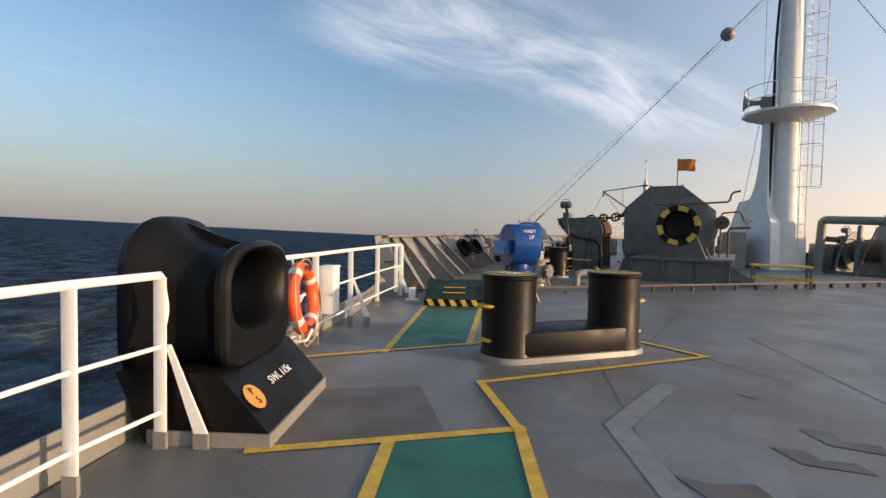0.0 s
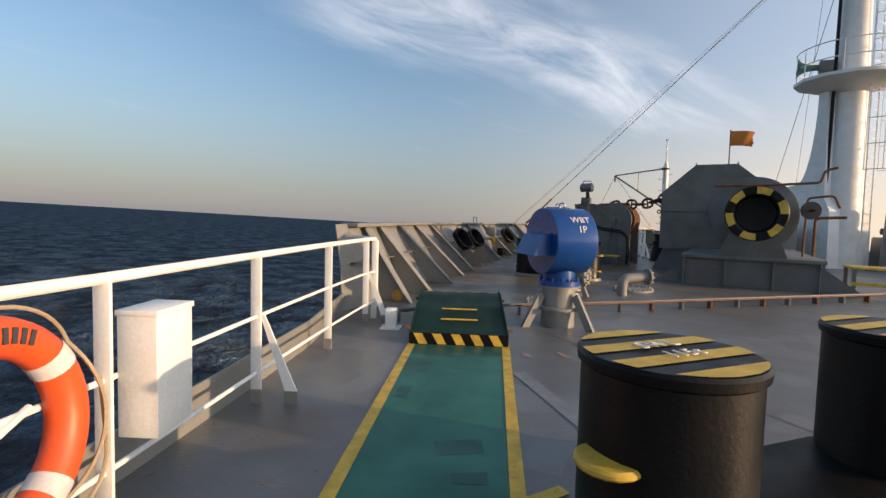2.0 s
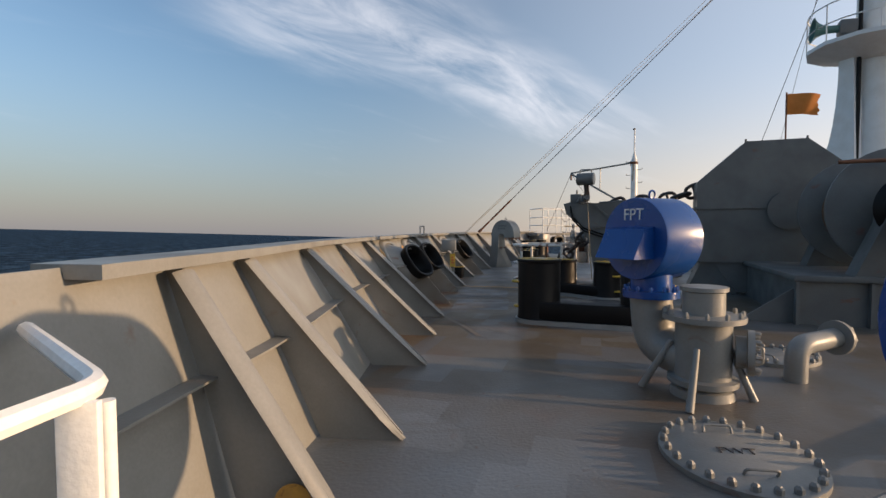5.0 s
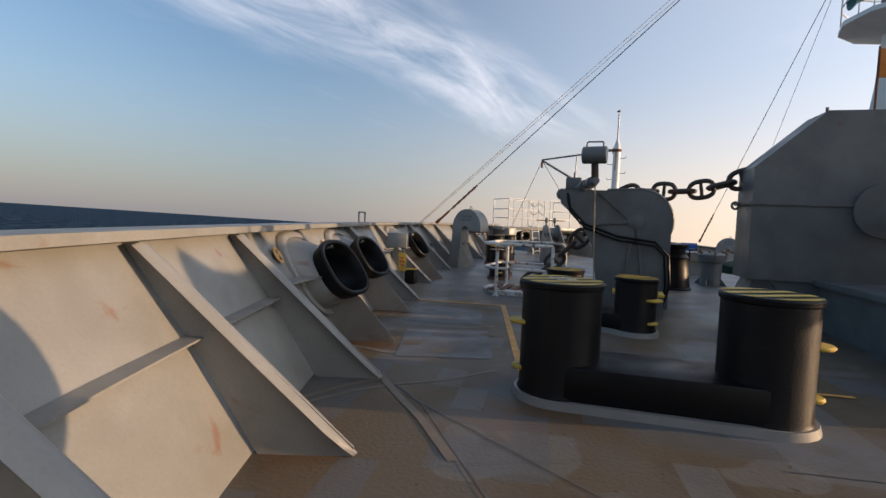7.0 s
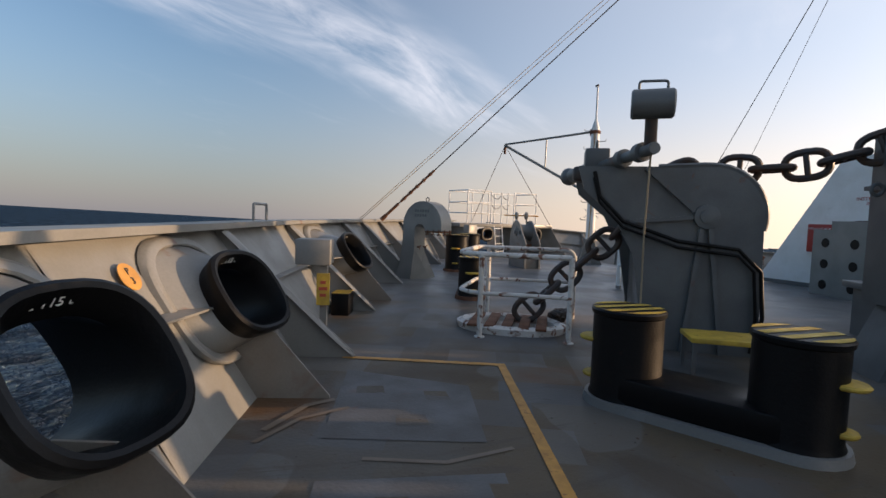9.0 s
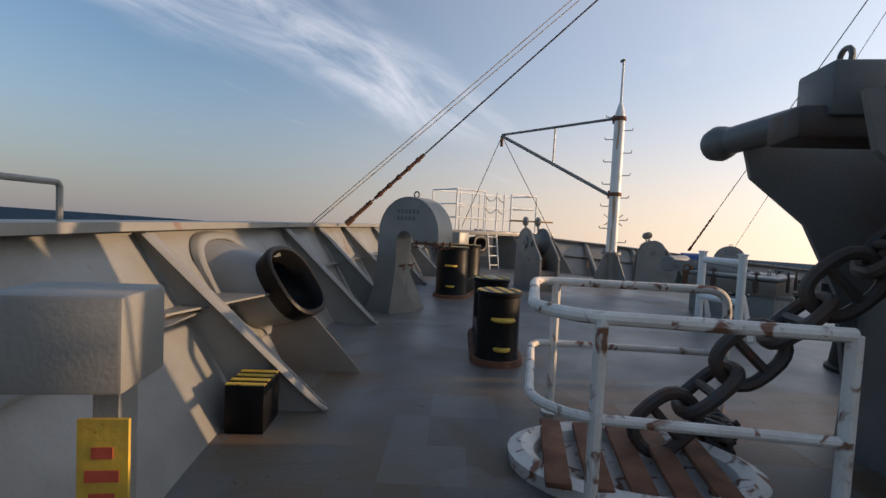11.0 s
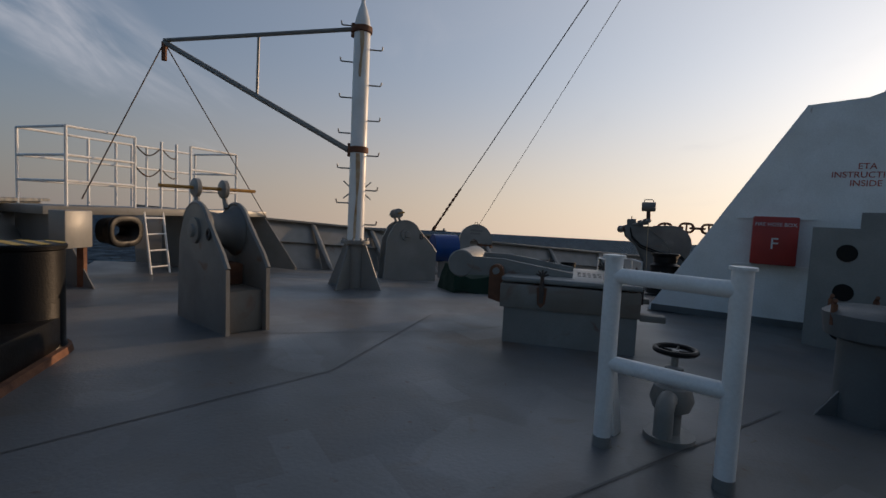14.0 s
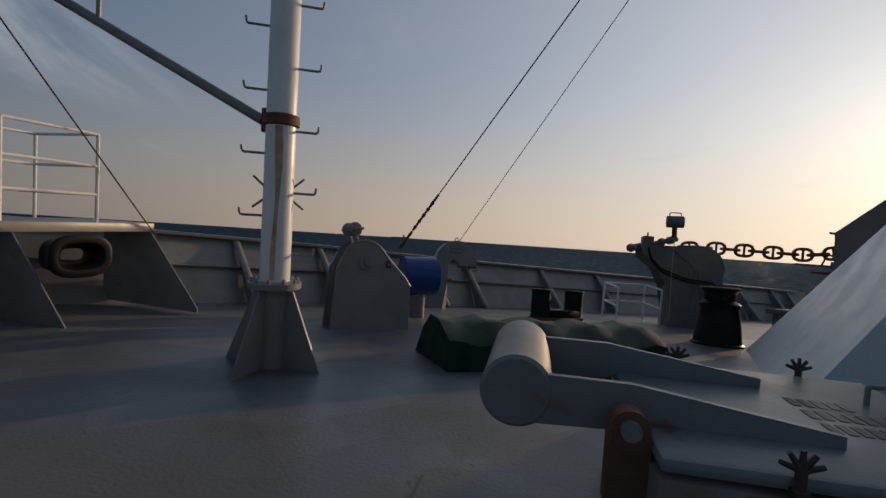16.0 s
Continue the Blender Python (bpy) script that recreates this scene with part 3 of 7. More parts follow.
bm = B()
for q in ([(1.87, 2.86), (2.02, 2.78), (2.26, 2.80), (2.28, 2.68), (1.95, 2.62)], [(2.62, 3.28), (2.80, 3.24), (2.80, 3.12), (2.98, 3.10), (3.0, 2.96), (2.66, 3.06)], [(2.98, 3.60), (3.16, 3.55), (3.14, 3.42), (3.32, 3.36), (3.27, 3.22), (3.0, 3.34)], [(2.94, 4.30), (3.10, 4.22), (3.02, 4.16)]):
    area(bm, q, 0.004)
solid("paint_patch", bm, PATCH, "irregular darker repainted patches on the open deck", kind="structure")
bm = B()
for q in ([(-0.03, 7.90), (0.22, 7.92), (0.22, 7.58), (0.0, 7.60)], [(0.33, 6.31), (0.60, 6.37), (0.62, 6.20), (0.36, 6.15)], [(0.44, 5.97), (0.62, 6.0), (0.62, 5.88), (0.45, 5.88)], [(0.02, 8.38), (0.86, 8.40), (0.85, 8.06), (0.55, 8.10), (0.50, 8.02), (0.02, 8.08)], [(0.02, 7.2), (0.12, 7.22), (0.10, 6.95), (0.01, 6.98)]):
    area(bm, q, 0.0045)
solid("paint_patch", bm, GREENPATCH, "darker green touch-up patches on the walkway", kind="structure")
bm = B()
strip(bm, [(2.42, 4.40), (1.76, 3.50), (1.80, 2.55)], 0.16, 0.0034)
strip(bm, [(1.30, 6.5), (0.98, 7.6)], 0.12, 0.0034)
solid("deck_marking", bm, PALEBAND, "faint pale band where an old line was painted over", kind="structure")
bm = B()
for x, y, w_, d_ in ((1.45, 17.1, 0.16, 0.10), (1.9, 16.75, 0.20, 0.12), (1.08, 16.75, 0.18, 0.13), (1.32, 16.45, 0.2, 0.09), (2.0, 17.05, 0.15, 0.11), (1.75, 17.95, 0.2, 0.12), (2.05, 18.3, 0.17, 0.13), (1.6, 18.55, 0.2, 0.1)):
    area(bm, [(x, y), (x + w_, y - w_ * 0.22), (x + w_ * 1.1, y + d_), (x + 0.03, y + d_ + 0.04)], 0.006)
solid("paint_patch", bm, DECK, "small pale squares left bare in the dark patches", kind="structure")
bm = B()
for k, line_ in enumerate(([(0.2, 15.3), (0.55, 15.5), (0.85, 15.6), (1.3, 15.66), (1.75, 15.85)], [(0.22, 15.42), (0.5, 15.62), (0.8, 15.75)], [(0.78, 15.82), (0.86, 15.35), (0.95, 14.95), (1.02, 14.4)], [(0.95, 17.95), (1.2, 18.2), (1.5, 18.3)], [(1.0, 18.1), (1.25, 18.4), (1.42, 18.46)], [(0.60, 16.75), (0.9, 16.5), (1.15, 16.45)], [(1.5, 17.6), (1.9, 17.45), (2.3, 17.5)])):
    strip(bm, line_, 0.035 + 0.012 * (k % 3), 0.0035)
solid("dirt_streak", bm, STAIN, "brown dirt streaks where water ran off the stays", kind="structure")
bm = B()
for line_ in ([(2.09, 5.44), (1.77, 2.66), (1.55, 0.5)], [(4.3, 6.6), (3.9, 3.2), (3.7, 0.0)], [(1.35, 9.3), (2.6, 6.9), (3.6, 4.6)], [(0.75, 15.7), (1.5, 14.2), (2.2, 12.9)], [(0.8, 15.8), (1.0, 15.2), (1.1, 14.0)], [(3.3, 24.0), (5.6, 23.3), (8.7, 22.1)], [(7.5, 26.2), (9.0, 24.9), (11.5, 23.9)], [(2.8, 14.0), (6.2, 12.6)], [(4.6, 25.2), (7.2, 24.9), (9.4, 25.6)], [(2.4, 5.2), (3.6, 7.4), (4.6, 9.2)]):
    strip(bm, line_, 0.012, 0.003)
solid("weld_seam", bm, PATCH, "thin dark weld seams across the deck plating", kind="structure")
bm = B()
for q in ([(1.05, 8.25), (1.13, 8.27), (1.15, 8.10), (1.08, 8.14)], [(1.40, 8.34), (1.46, 8.32), (1.52, 8.12), (1.44, 8.16)], [(1.58, 8.27), (1.66, 8.22), (1.62, 8.16)], [(2.40, 7.98), (2.55, 7.90), (2.46, 7.86)], [(-0.57, 5.22), (-0.42, 5.20), (-0.46, 5.13)], [(-0.05, 4.4), (0.06, 4.42), (0.0, 4.33)]):
    area(bm, q, 0.004)
solid("paint_stain", bm, PRIMER, "faint red primer stains on the deck", kind="structure")
for x, y in ((-0.30, 10.165), (0.62, 21.0)):
    bm = B()
    lathe(bm, [(0.075, 0.0), (0.075, 0.006), (0.055, 0.008), (0.05, 0.002), (0, 0.002)], 20)
    solid("scupper", bm, RUST, "small rusty round scupper in the deck", "scupper", m=(x, y, 0))


pad = thing("striped_step", heading(1.87, 21.40, 0, 20), "low step box painted with yellow and black stripes", "step")
bm = B()
box(bm, -0.11, 0.11, -0.15, 0.15, 0, 0.28, 0.005)
part("pad", bm, BLACK, pad)
for k in range(4):
    bm = B()
    box(bm, -0.11, 0.11, -0.145 + k * 0.08, -0.105 + k * 0.08, 0.28, 0.285)
    part("stripe", bm, YELLOW, pad)


# ---- bulwark ----
CAP_Z = 1.16


def flare(k, line):
    """How far outboard the bulwark's top lies of its foot, at that point of the line."""
    return 0.12 + 0.60 * min(1.0, 4.0 * k / len(line))


def outward(line, k, side):
    a, b = line[max(k - 1, 0)], line[min(k + 1, len(line) - 1)]
    d = (b - a).normalized()
    return Vector((-d.y, d.x, 0)) * side


def near_index(line, y):
    return min(range(len(line)), key=lambda k: abs(line[k].y - y))


HOLES = ((17.08, 0.36), (18.73, 0.35), (22.5, 0.36))      # where the chocks pass through, and their half width


def bulwark(line, side, name):
    foot, top_, nrm = [], [], []
    for k, p in enumerate(line):
        n = outward(line, k, side)
        foot.append(p.copy())
        top_.append(p + n * flare(k, line) + Vector((0, 0, CAP_Z)))
        nrm.append(n)
    bm = B()
    t = 0.014
    rows = []
    for p, q, n in zip(foot, top_, nrm):
        mid = p.lerp(q, 0.5) - n * 0.03
        rows.append([bm.verts.new(v) for v in (p, mid, q, q + n * t, mid + n * t, p + n * t)])
    bays = []
    for hy, ha in (HOLES if side > 0 else ()):
        k = near_index(line, hy)
        bays.append((max(i for i in range(k) if (line[i] - line[k]).length > ha + 0.12), min(i for i in range(k, len(line)) if (line[i] - line[k]).length > ha + 0.12), k, ha))
    for i, (a, b) in enumerate(zip(rows, rows[1:])):
        if not any(k0 <= i < k1 for k0, k1, _, _ in bays):
            bridge(bm, a, b)
    bm.faces.new(rows[0])
    bm.faces.new(list(reversed(rows[-1])))
    for k0, k1, kc, ha in bays:
        # a bay of plating with an oval hole
        d0 = -(line[k0] - line[kc]).length
        d1 = (line[k1] - line[kc]).length
        zc, hb = 0.68, ha - 0.03

        def at_(s, z, off):
            f0, f1, t0, t1 = foot[k0], foot[k1], top_[k0], top_[k1]
            u = (s - d0) / (d1 - d0)
            w = z / CAP_Z
            return f0.lerp(f1, u).lerp(t0.lerp(t1, u), w) + nrm[kc] * off

        corners = [math.atan2(z - zc, s) for s in (d0, d1) for z in (0, CAP_Z)]
        angs = sorted([2 * math.pi * i / 36 - math.pi for i in range(36)] + corners)
        rings4 = []
        for off in (0.0, t):
            inn, outr = [], []
            for an in angs:
                c, s_ = math.cos(an), math.sin(an)
                inn.append(bm.verts.new(at_(ha * c, zc + hb * s_, off)))
                far = min((d1 if c > 0 else d0) / c if abs(c) > 1e-6 else 9, ((CAP_Z - zc) if s_ > 0 else -zc) / s_ if abs(s_) > 1e-6 else 9)
                outr.append(bm.verts.new(at_(far * c, zc + far * s_, off)))
            rings4 += [inn, outr]
        bridge(bm, rings4[0], rings4[1]), bridge(bm, rings4[3], rings4[2]), bridge(bm, rings4[2], rings4[0])
    wall = solid(name, bm, GREY, "grey painted steel bulwark plating, flared outward", kind="structure")
    bm = B()
    rows = []
    for q, n in list(zip(top_, nrm))[9:]:
        i, o = q - n * 0.17, q + n * 0.13
        zs = Vector((0, 0, 1))
        rows.append([bm.verts.new(v) for v in (i - zs * 0.04, i + zs * 0.012, o + zs * 0.012, o - zs * 0.04)])
    for a, b in zip(rows, rows[1:]):
        bridge(bm, a, b)
    bm.faces.new(rows[0])
    bm.faces.new(list(reversed(rows[-1])))
    cap = part("cap_rail", bm, GREY, wall, "flat steel cap rail")
    return foot, top_, nrm


p_foot, p_top, p_nrm = bulwark(port_line, 1, "bulwark_port")
s_foot, s_top, s_nrm = bulwark(stbd_line, -1, "bulwark_starboard")


def bracket(foot, top_, nrm, k, depth, name="bulwark_bracket"):
    """A raking stay: a plate from the deck up to the cap, with a flange on its free edge."""
    f, q, n = foot[k], top_[k], nrm[k]
    d = Vector((-n.y, n.x, 0))
    m = Matrix(((-n.x, d.x, 0, f.x), (-n.y, d.y, 0, f.y), (0, 0, 1, f.z), (0, 0, 0, 1)))
    out = -(q - f).dot(n)
    th = thing(name, m, "grey steel bulwark stay with a flanged raking edge", "bracket", "stays of the bulwark")
    bm = B()
    prof = [(0.03, 0.0), (depth, 0.0), (depth, 0.05), (out + 0.13, CAP_Z - 0.05), (out + 0.02, CAP_Z - 0.02), (out * 0.5 + 0.04, CAP_Z * 0.5)]
    plate(bm, prof, 0.014)
    part("web", bm, GREY, th)
    bm = B()
    a_, b_ = Vector((depth + 0.02, 0.02)), Vector((out + 0.15, CAP_Z - 0.05))
    rows = []
    for t_, w in ((0.0, 0.016), (0.05, 0.040), (0.13, 0.060), (0.5, 0.068), (1.0, 0.068)):
        x, z = a_.lerp(b_, t_)
        # the free edge is rolled: its sides curl back a little
        rows.append([bm.verts.new((x - dx, y, z - dx * 0.6)) for dx, y in ((0.022, -w), (0.005, -w * 0.6), (0.0, 0.0), (0.005, w * 0.6), (0.022, w), (0.030, w * 0.9), (0.013, 0.0), (0.030, -w * 0.9))])
    for a, b in zip(rows, rows[1:]):
        bridge(bm, a, b)
    bm.faces.new(rows[0])
    bm.faces.new(list(reversed(rows[-1])))
    part("flange", bm, GREY, th)
    return th


PORT_STAYS = [10.94, 11.77, 13.25, 14.54, 15.83, 19.55, 21.58, 24.09, 25.2, 26.3, 27.8, 29.2]
for y in PORT_STAYS:
    k = near_index(port_line, y)
    bracket(p_foot, p_top, p_nrm, k, 0.54)
for y in PORT_STAYS:
    k = near_index(port_line, y)
    bracket(s_foot, s_top, s_nrm, k, 0.54)


def stringer(foot, top_, nrm, k0, k1, z):
    """A flat bar along the plating, between the stays."""
    bm = B()
    rows = []
    for k in range(k0, k1 + 1):
        f, q, n = foot[k], top_[k], nrm[k]
        p = f.lerp(q, z / CAP_Z) - n * 0.03
        rows.append([bm.verts.new(v) for v in (p - n * 0.10 + Vector((0, 0, 0.006)), p + Vector((0, 0, 0.006)), p - Vector((0, 0, 0.006)), p - n * 0.10 - Vector((0, 0, 0.006)))])
    for a, b in zip(rows, rows[1:]):
        bridge(bm, a, b)
    return solid("stringer", bm, GREY, "narrow grey steel stiffener along the bulwark", "stiffener", group="stiffeners of the bulwark")


for a, b in ((10.3, 16.0), (19.2, 21.7), (23.1, 30.0)):
    stringer(p_foot, p_top, p_nrm, near_index(port_line, a), near_index(port_line, b), 0.62)
stringer(s_foot, s_top, s_nrm, 8, len(stbd_line) - 10, 0.62)

# ---- the port rail and gunwale bar ----
RAIL = [(-1.30, -6.0), (-1.20, 0.3), (-1.09, 2.36), (-1.00, 2.88)]
RAIL2 = [(-1.03, 4.14), (-0.95, 5.46), (-0.89, 6.75), (-0.80, 8.15), (-0.69, 9.38)]


def rail_run(pts, label, brace_at=(), dx=0.0):
    th = thing("guard_rail", (0, 0, 0), label, "railing")
    for x, y in pts:
        bm = B()
        box(bm, x - 0.035, x + 0.035, y - 0.009, y + 0.009, 0.1, 0.99, 0.003)
        post = part("post", bm, WHITE, th)
        bm = B()
        box(bm, x - 0.038, x + 0.038, y - 0.012, y + 0.012, 0.0, 0.1)
        part("post_foot", bm, GREY, post, "grey painted foot")
    for z, r in ((1.0, 0.024), (0.59, 0.013), (0.21, 0.013)):
        bm = B()
        tube(bm, [(x, y, z) for x, y in pts], r, 10)
        part("top_bar" if z == 1.0 else "lower_bar", bm, WHITE, th)
    for k in brace_at:
        x, y = pts[k]
        bm = B()
        plate(bm, [(0.02, 0.60), (0.05, 0.60), (0.27, 0.09), (0.19, 0.09)], 0.014, Matrix.Translation((x, y + 0.02, 0)))
        br = part("brace", bm, WHITE, th)
        bm = B()
        box(bm, x + 0.185, x + 0.275, y + 0.01, y + 0.03, 0, 0.09)
        part("brace_foot", bm, GREY, br, "grey painted foot")
    return th


rail_a = rail_run(RAIL, "white painted steel guard rail along the deck edge", brace_at=(3,))
bm = B()
tube(bm, bent([(-1.00, 2.88, 0.59), (-0.98, 2.92, 0.8), (-1.00, 2.90, 1.0)], 0.05), 0.012)
part("end_loop", bm, WHITE, rail_a)
rail_b = rail_run(RAIL2, "white painted steel guard rail with lifebuoy, along the deck edge", brace_at=(2, 4))
bm = B()
tube(bm, bent([(-0.69, 9.38, 1.0), (-0.62, 9.66, 1.0), (-1.14, 10.25, 1.0)], 0.06), 0.022)
box(bm, -0.665, -0.595, 9.60, 9.618, 0.0, 0.99, 0.003)
for z in (0.59, 0.21):
    rod(bm, (-0.69, 9.38, z), (-0.63, 9.61, z), 0.013)
rod(bm, (-0.60, 9.64, 0.98), (-0.60, 9.64, 0.15), 0.014)
part("end_post", bm, WHITE, rail_b)
bm = B()
pts = [Vector((-1.40, -8, 0)), Vector((-1.28, 2.4, 0)), Vector((-1.13, 5.46, 0)), Vector((-1.06, 6.75, 0)), Vector((-1.0, 8.2, 0)), Vector((-1.10, 9.97, 0))]
rows = [[bm.verts.new(p + Vector(o)) for o in ((0, 0, -0.02), (0, 0, 0.25), (-0.014, 0, 0.25), (-0.014, 0, -0.02))] for p in pts]
for a, b in zip(rows, rows[1:]):
    bridge(bm, a, b)
bm.faces.new(rows[0]), bm.faces.new(list(reversed(rows[-1])))
solid("gunwale_plate", bm, GREY, "low grey gunwale plate at the deck edge", kind="structure")


# ---- bollards ----
def stripes(bm, r, z, angle, count=7):
    """Bars across a disc, cut to its circle."""
    w = 2 * r / count
    ca, sa = math.cos(radians(angle)), math.sin(radians(angle))
    for k in range(0, count, 2):
        y0, y1 = -r + k * w, -r + (k + 1) * w
        y0, y1 = max(y0, -r * 0.985), min(y1, r * 0.985)
        pts = [(math.sqrt(max(r * r - y * y, 0)), y) for y in np.linspace(y0, y1, 5)]
        ring = pts + [(-x, y) for x, y in reversed(pts)]
        ring = [p for i, p in enumerate(ring) if i == 0 or (abs(p[0] - ring[i - 1][0]) + abs(p[1] - ring[i - 1][1])) > 1e-6]
        bm.faces.new([bm.verts.new((x * ca - y * sa, x * sa + y * ca, z)) for x, y in ring])


def bollard_pair(c1, c2, r, h, angle, label, horn=True, rusty=True, marks=""):
    c1, c2 = Vector((*c1, 0)), Vector((*c2, 0))
    mid = (c1 + c2) / 2
    az = math.degrees(math.atan2((c2 - c1).y, (c2 - c1).x))
    th = thing("bollard", on_deck(mid.x, mid.y, -az) if deck_z(mid.x, mid.y) < -0.02 else pose(mid.x, mid.y, 0, 0, 0, az), label, "bollard", "mooring bollards")
    L = (c2 - c1).length / 2
    for s in (-1, 1):
        bm = B()
        lathe(bm, [(r + 0.015, 0.05), (r, 0.09), (r, h - 0.05), (r + 0.012, h - 0.04), (r + 0.016, h - 0.012), (r + 0.006, h)], 36, Matrix.Translation((s * L, 0, 0)))
        post = part("post", bm, BLACK, th)
        bm = B()
        stripes(bm, r + 0.004, h + 0.004, angle)
        bmesh.ops.translate(bm, verts=bm.verts, vec=(s * L, 0, 0))
        part("cap_stripes", bm, YELLOW, post, "yellow stripes on the black cap")
        rows = marks.split("/")
        if marks and (s < 0) == (len(rows) > 1):
            for i, text in enumerate(rows):
                words(text, 0.085, LETTER, post, Matrix.Translation((s * L, 0, h + 0.010)) @ pose(0, 0, 0, 0, 0, angle) @ Matrix.Translation((0, 0.05 - 0.11 * i if len(rows) > 1 else 0, 0)), "lettering", "white stencilled lettering")
        if horn:
            for zz, sc in ((h * 0.62, 1.0), (h * 0.22, 0.7)):
                bm = B()
                lathe(bm, [(0.10 * sc, 0), (0.11 * sc, 0.01), (0.11 * sc, 0.02), (0.10 * sc, 0.03)], 16, Matrix.Translation((s * (L + r * 0.93), -r * 0.15, zz)))
                part("rope_lug", bm, YELLOW, post, "yellow painted rope lug")
    bm = B()
    box(bm, -L, L, -r * 0.985, r * 0.985, 0.05, 0.30 * h / 0.87, 0.02)
    part("base_box", bm, BLACK, th)
    bm = B()
    ring = [(L + (r + 0.05) * math.cos(a), (r + 0.05) * math.sin(a)) for a in np.linspace(-math.pi / 2, math.pi / 2, 13)]
    ring += [(-x, -y) for x, y in ring]
    lo, hi = [bm.verts.new((x, y, 0)) for x, y in ring], [bm.verts.new((x * 0.985, y * 0.97, 0.055)) for x, y in ring]
    bridge(bm, lo, hi)
    bm.faces.new(hi)
    part("foot_plate", bm, RUST if rusty else GREY, th, "rust-streaked foot plate")
    return th


bollard_pair((1.15, 5.22), (2.35, 5.74), 0.275, 0.86, 2, "black double bollard with yellow-striped caps on the deck", rusty=False, marks="SWL/115t")
bollard_pair((2.05, 15.25), (3.25, 14.62), 0.29, 0.87, 30, "black double bollard with yellow-striped caps beside the vent", rusty=False, marks="SWL/115t")
bollard_pair((3.44, 17.95), (3.94, 17.09), 0.24, 0.68, 60, "small black double bollard with yellow caps beside the chain stopper", rusty=False)
bollard_pair((3.99, 22.24), (4.43, 23.20), 0.195, 0.665, 15, "black double bollard with broad yellow-striped caps", marks="SWL 64t")
bollard_pair((5.17, 26.00), (5.86, 26.90), 0.27, 0.865, 40, "black double bollard with rusty foot near the fairlead roller")
bollard_pair((17.0, 27.6), (18.05, 27.2), 0.20, 0.64, 20, "black double bollard on the far side deck", horn=False)


# ---- ramp over the pipe ----
ramp = thing("access_ramp", (0.45, 8.45, 0), "dark green steel step-over ramp with black and yellow edge", "ramp")
bm = B()
plate(bm, [(0, 0.10), (1.05, 0.33), (1.45, 0.33), (1.45, 0.31), (1.05, 0.305), (0, 0.075)], 0.98, pose(0, 0, 0, 0, 0, 90))
part("tread_plate", bm, DKGREEN, ramp)
for s in (-1, 1):
    bm = B()
    plate(bm, [(0, 0.0), (1.45, 0.0), (1.45, 0.36), (1.05, 0.36), (0, 0.13)], 0.012, Matrix.Translation((s * 0.495, 0, 0)) @ pose(0, 0, 0, 0, 0, 90))
    part("side_plate", bm, DKGREEN, ramp)
bm = B()
box(bm, -0.5, 0.5, -0.012, 0.0, 0.0, 0.125)
lip = part("front_lip", bm, BLACK, ramp, "black lip with yellow hazard stripes")
for k in range(5):
    x = -0.5 + 0.04 + k * 0.19
    bm = B()
    bm.faces.new([bm.verts.new(p) for p in ((x + 0.06, -0.016, 0.01), (x + 0.15, -0.016, 0.01), (x + 0.09, -0.016, 0.118), (x, -0.016, 0.118))])
    part("hazard_stripe", bm, YELLOW, lip)
for y in (0.36, 0.64):
    bm = B()
    z = 0.10 + 0.23 * y / 1.05
    rod(bm, (-0.2, y, z + 0.012), (0.2, y, z + 0.012), 0.009, n=8)
    part("grip_bar", bm, YELLOW, ramp)
for k in range(5):
    x = -0.46 + k * 0.2
    bm = B()
    bm.faces.new([bm.verts.new(p) for p in ((x, 1.39, 0.334), (x + 0.1, 1.39, 0.334), (x + 0.13, 1.45, 0.334), (x + 0.03, 1.45, 0.334))])
    part("hazard_stripe", bm, YELLOW, ramp)
for y, h in ((0.0, 0.05), (1.05, 0.03)):
    for s in (-1, 1):
        bm = B()
        rod(bm, (s * 0.5, y + 0.05, 0.16 + y * 0.12), (s * 0.545, y + 0.05, 0.16 + y * 0.12), 0.018, n=8)
        part("hinge_pin", bm, RUST, ramp)


# ---- tank vents ----
def drum(th, p, az, r, length, parts_prefix=""):
    """A blue drum-shaped vent head, its round face turned to az, with a hood on the face."""
    d = Vector((math.sin(radians(az)), math.cos(radians(az)), 0))
    m = axis_z(p, d)
    bm = B()
    lathe(bm, [(0, -length / 2), (r * 0.97, -length / 2), (r, -length / 2 + 0.015), (r, length / 2 - 0.012), (r * 0.985, length / 2), (0, length / 2)], 48, m)
    head = part("vent_head", bm, BLUE, th, "glossy blue drum-shaped vent head")
    side = Vector((d.y, -d.x, 0))
    bm = B()
    mm = Matrix(((side.x, d.x, 0, p[0]), (side.y, d.y, 0, p[1]), (0, 0, 1, p[2]), (0, 0, 0, 1)))
    w = r * 0.62
    pts = [(length / 2, 0.10), (length / 2 + 0.10, 0.08), (length / 2 + 0.22, -0.16), (length / 2, -0.16)]
    lo = [bm.verts.new((-w, y, z)) for y, z in pts]
    hi = [bm.verts.new((w, y, z)) for y, z in pts]
    bm.faces.new(lo), bm.faces.new(list(reversed(hi)))
    bridge(bm, hi, lo)
    bmesh.ops.transform(bm, matrix=mm, verts=bm.verts)
    part("hood", bm, BLUE, head)
    bm = B()
    tube(bm, [Vector((p[0], p[1], p[2] + r + 0.03)) + d * (0.035 * math.cos(a)) + Vector((0, 0, 0.035 * math.sin(a))) for a in np.linspace(0, 2 * math.pi, 13)[:-1]], 0.009, 6, closed=True)
    part("lifting_eye", bm, BLUE, head)
    return head, d, side


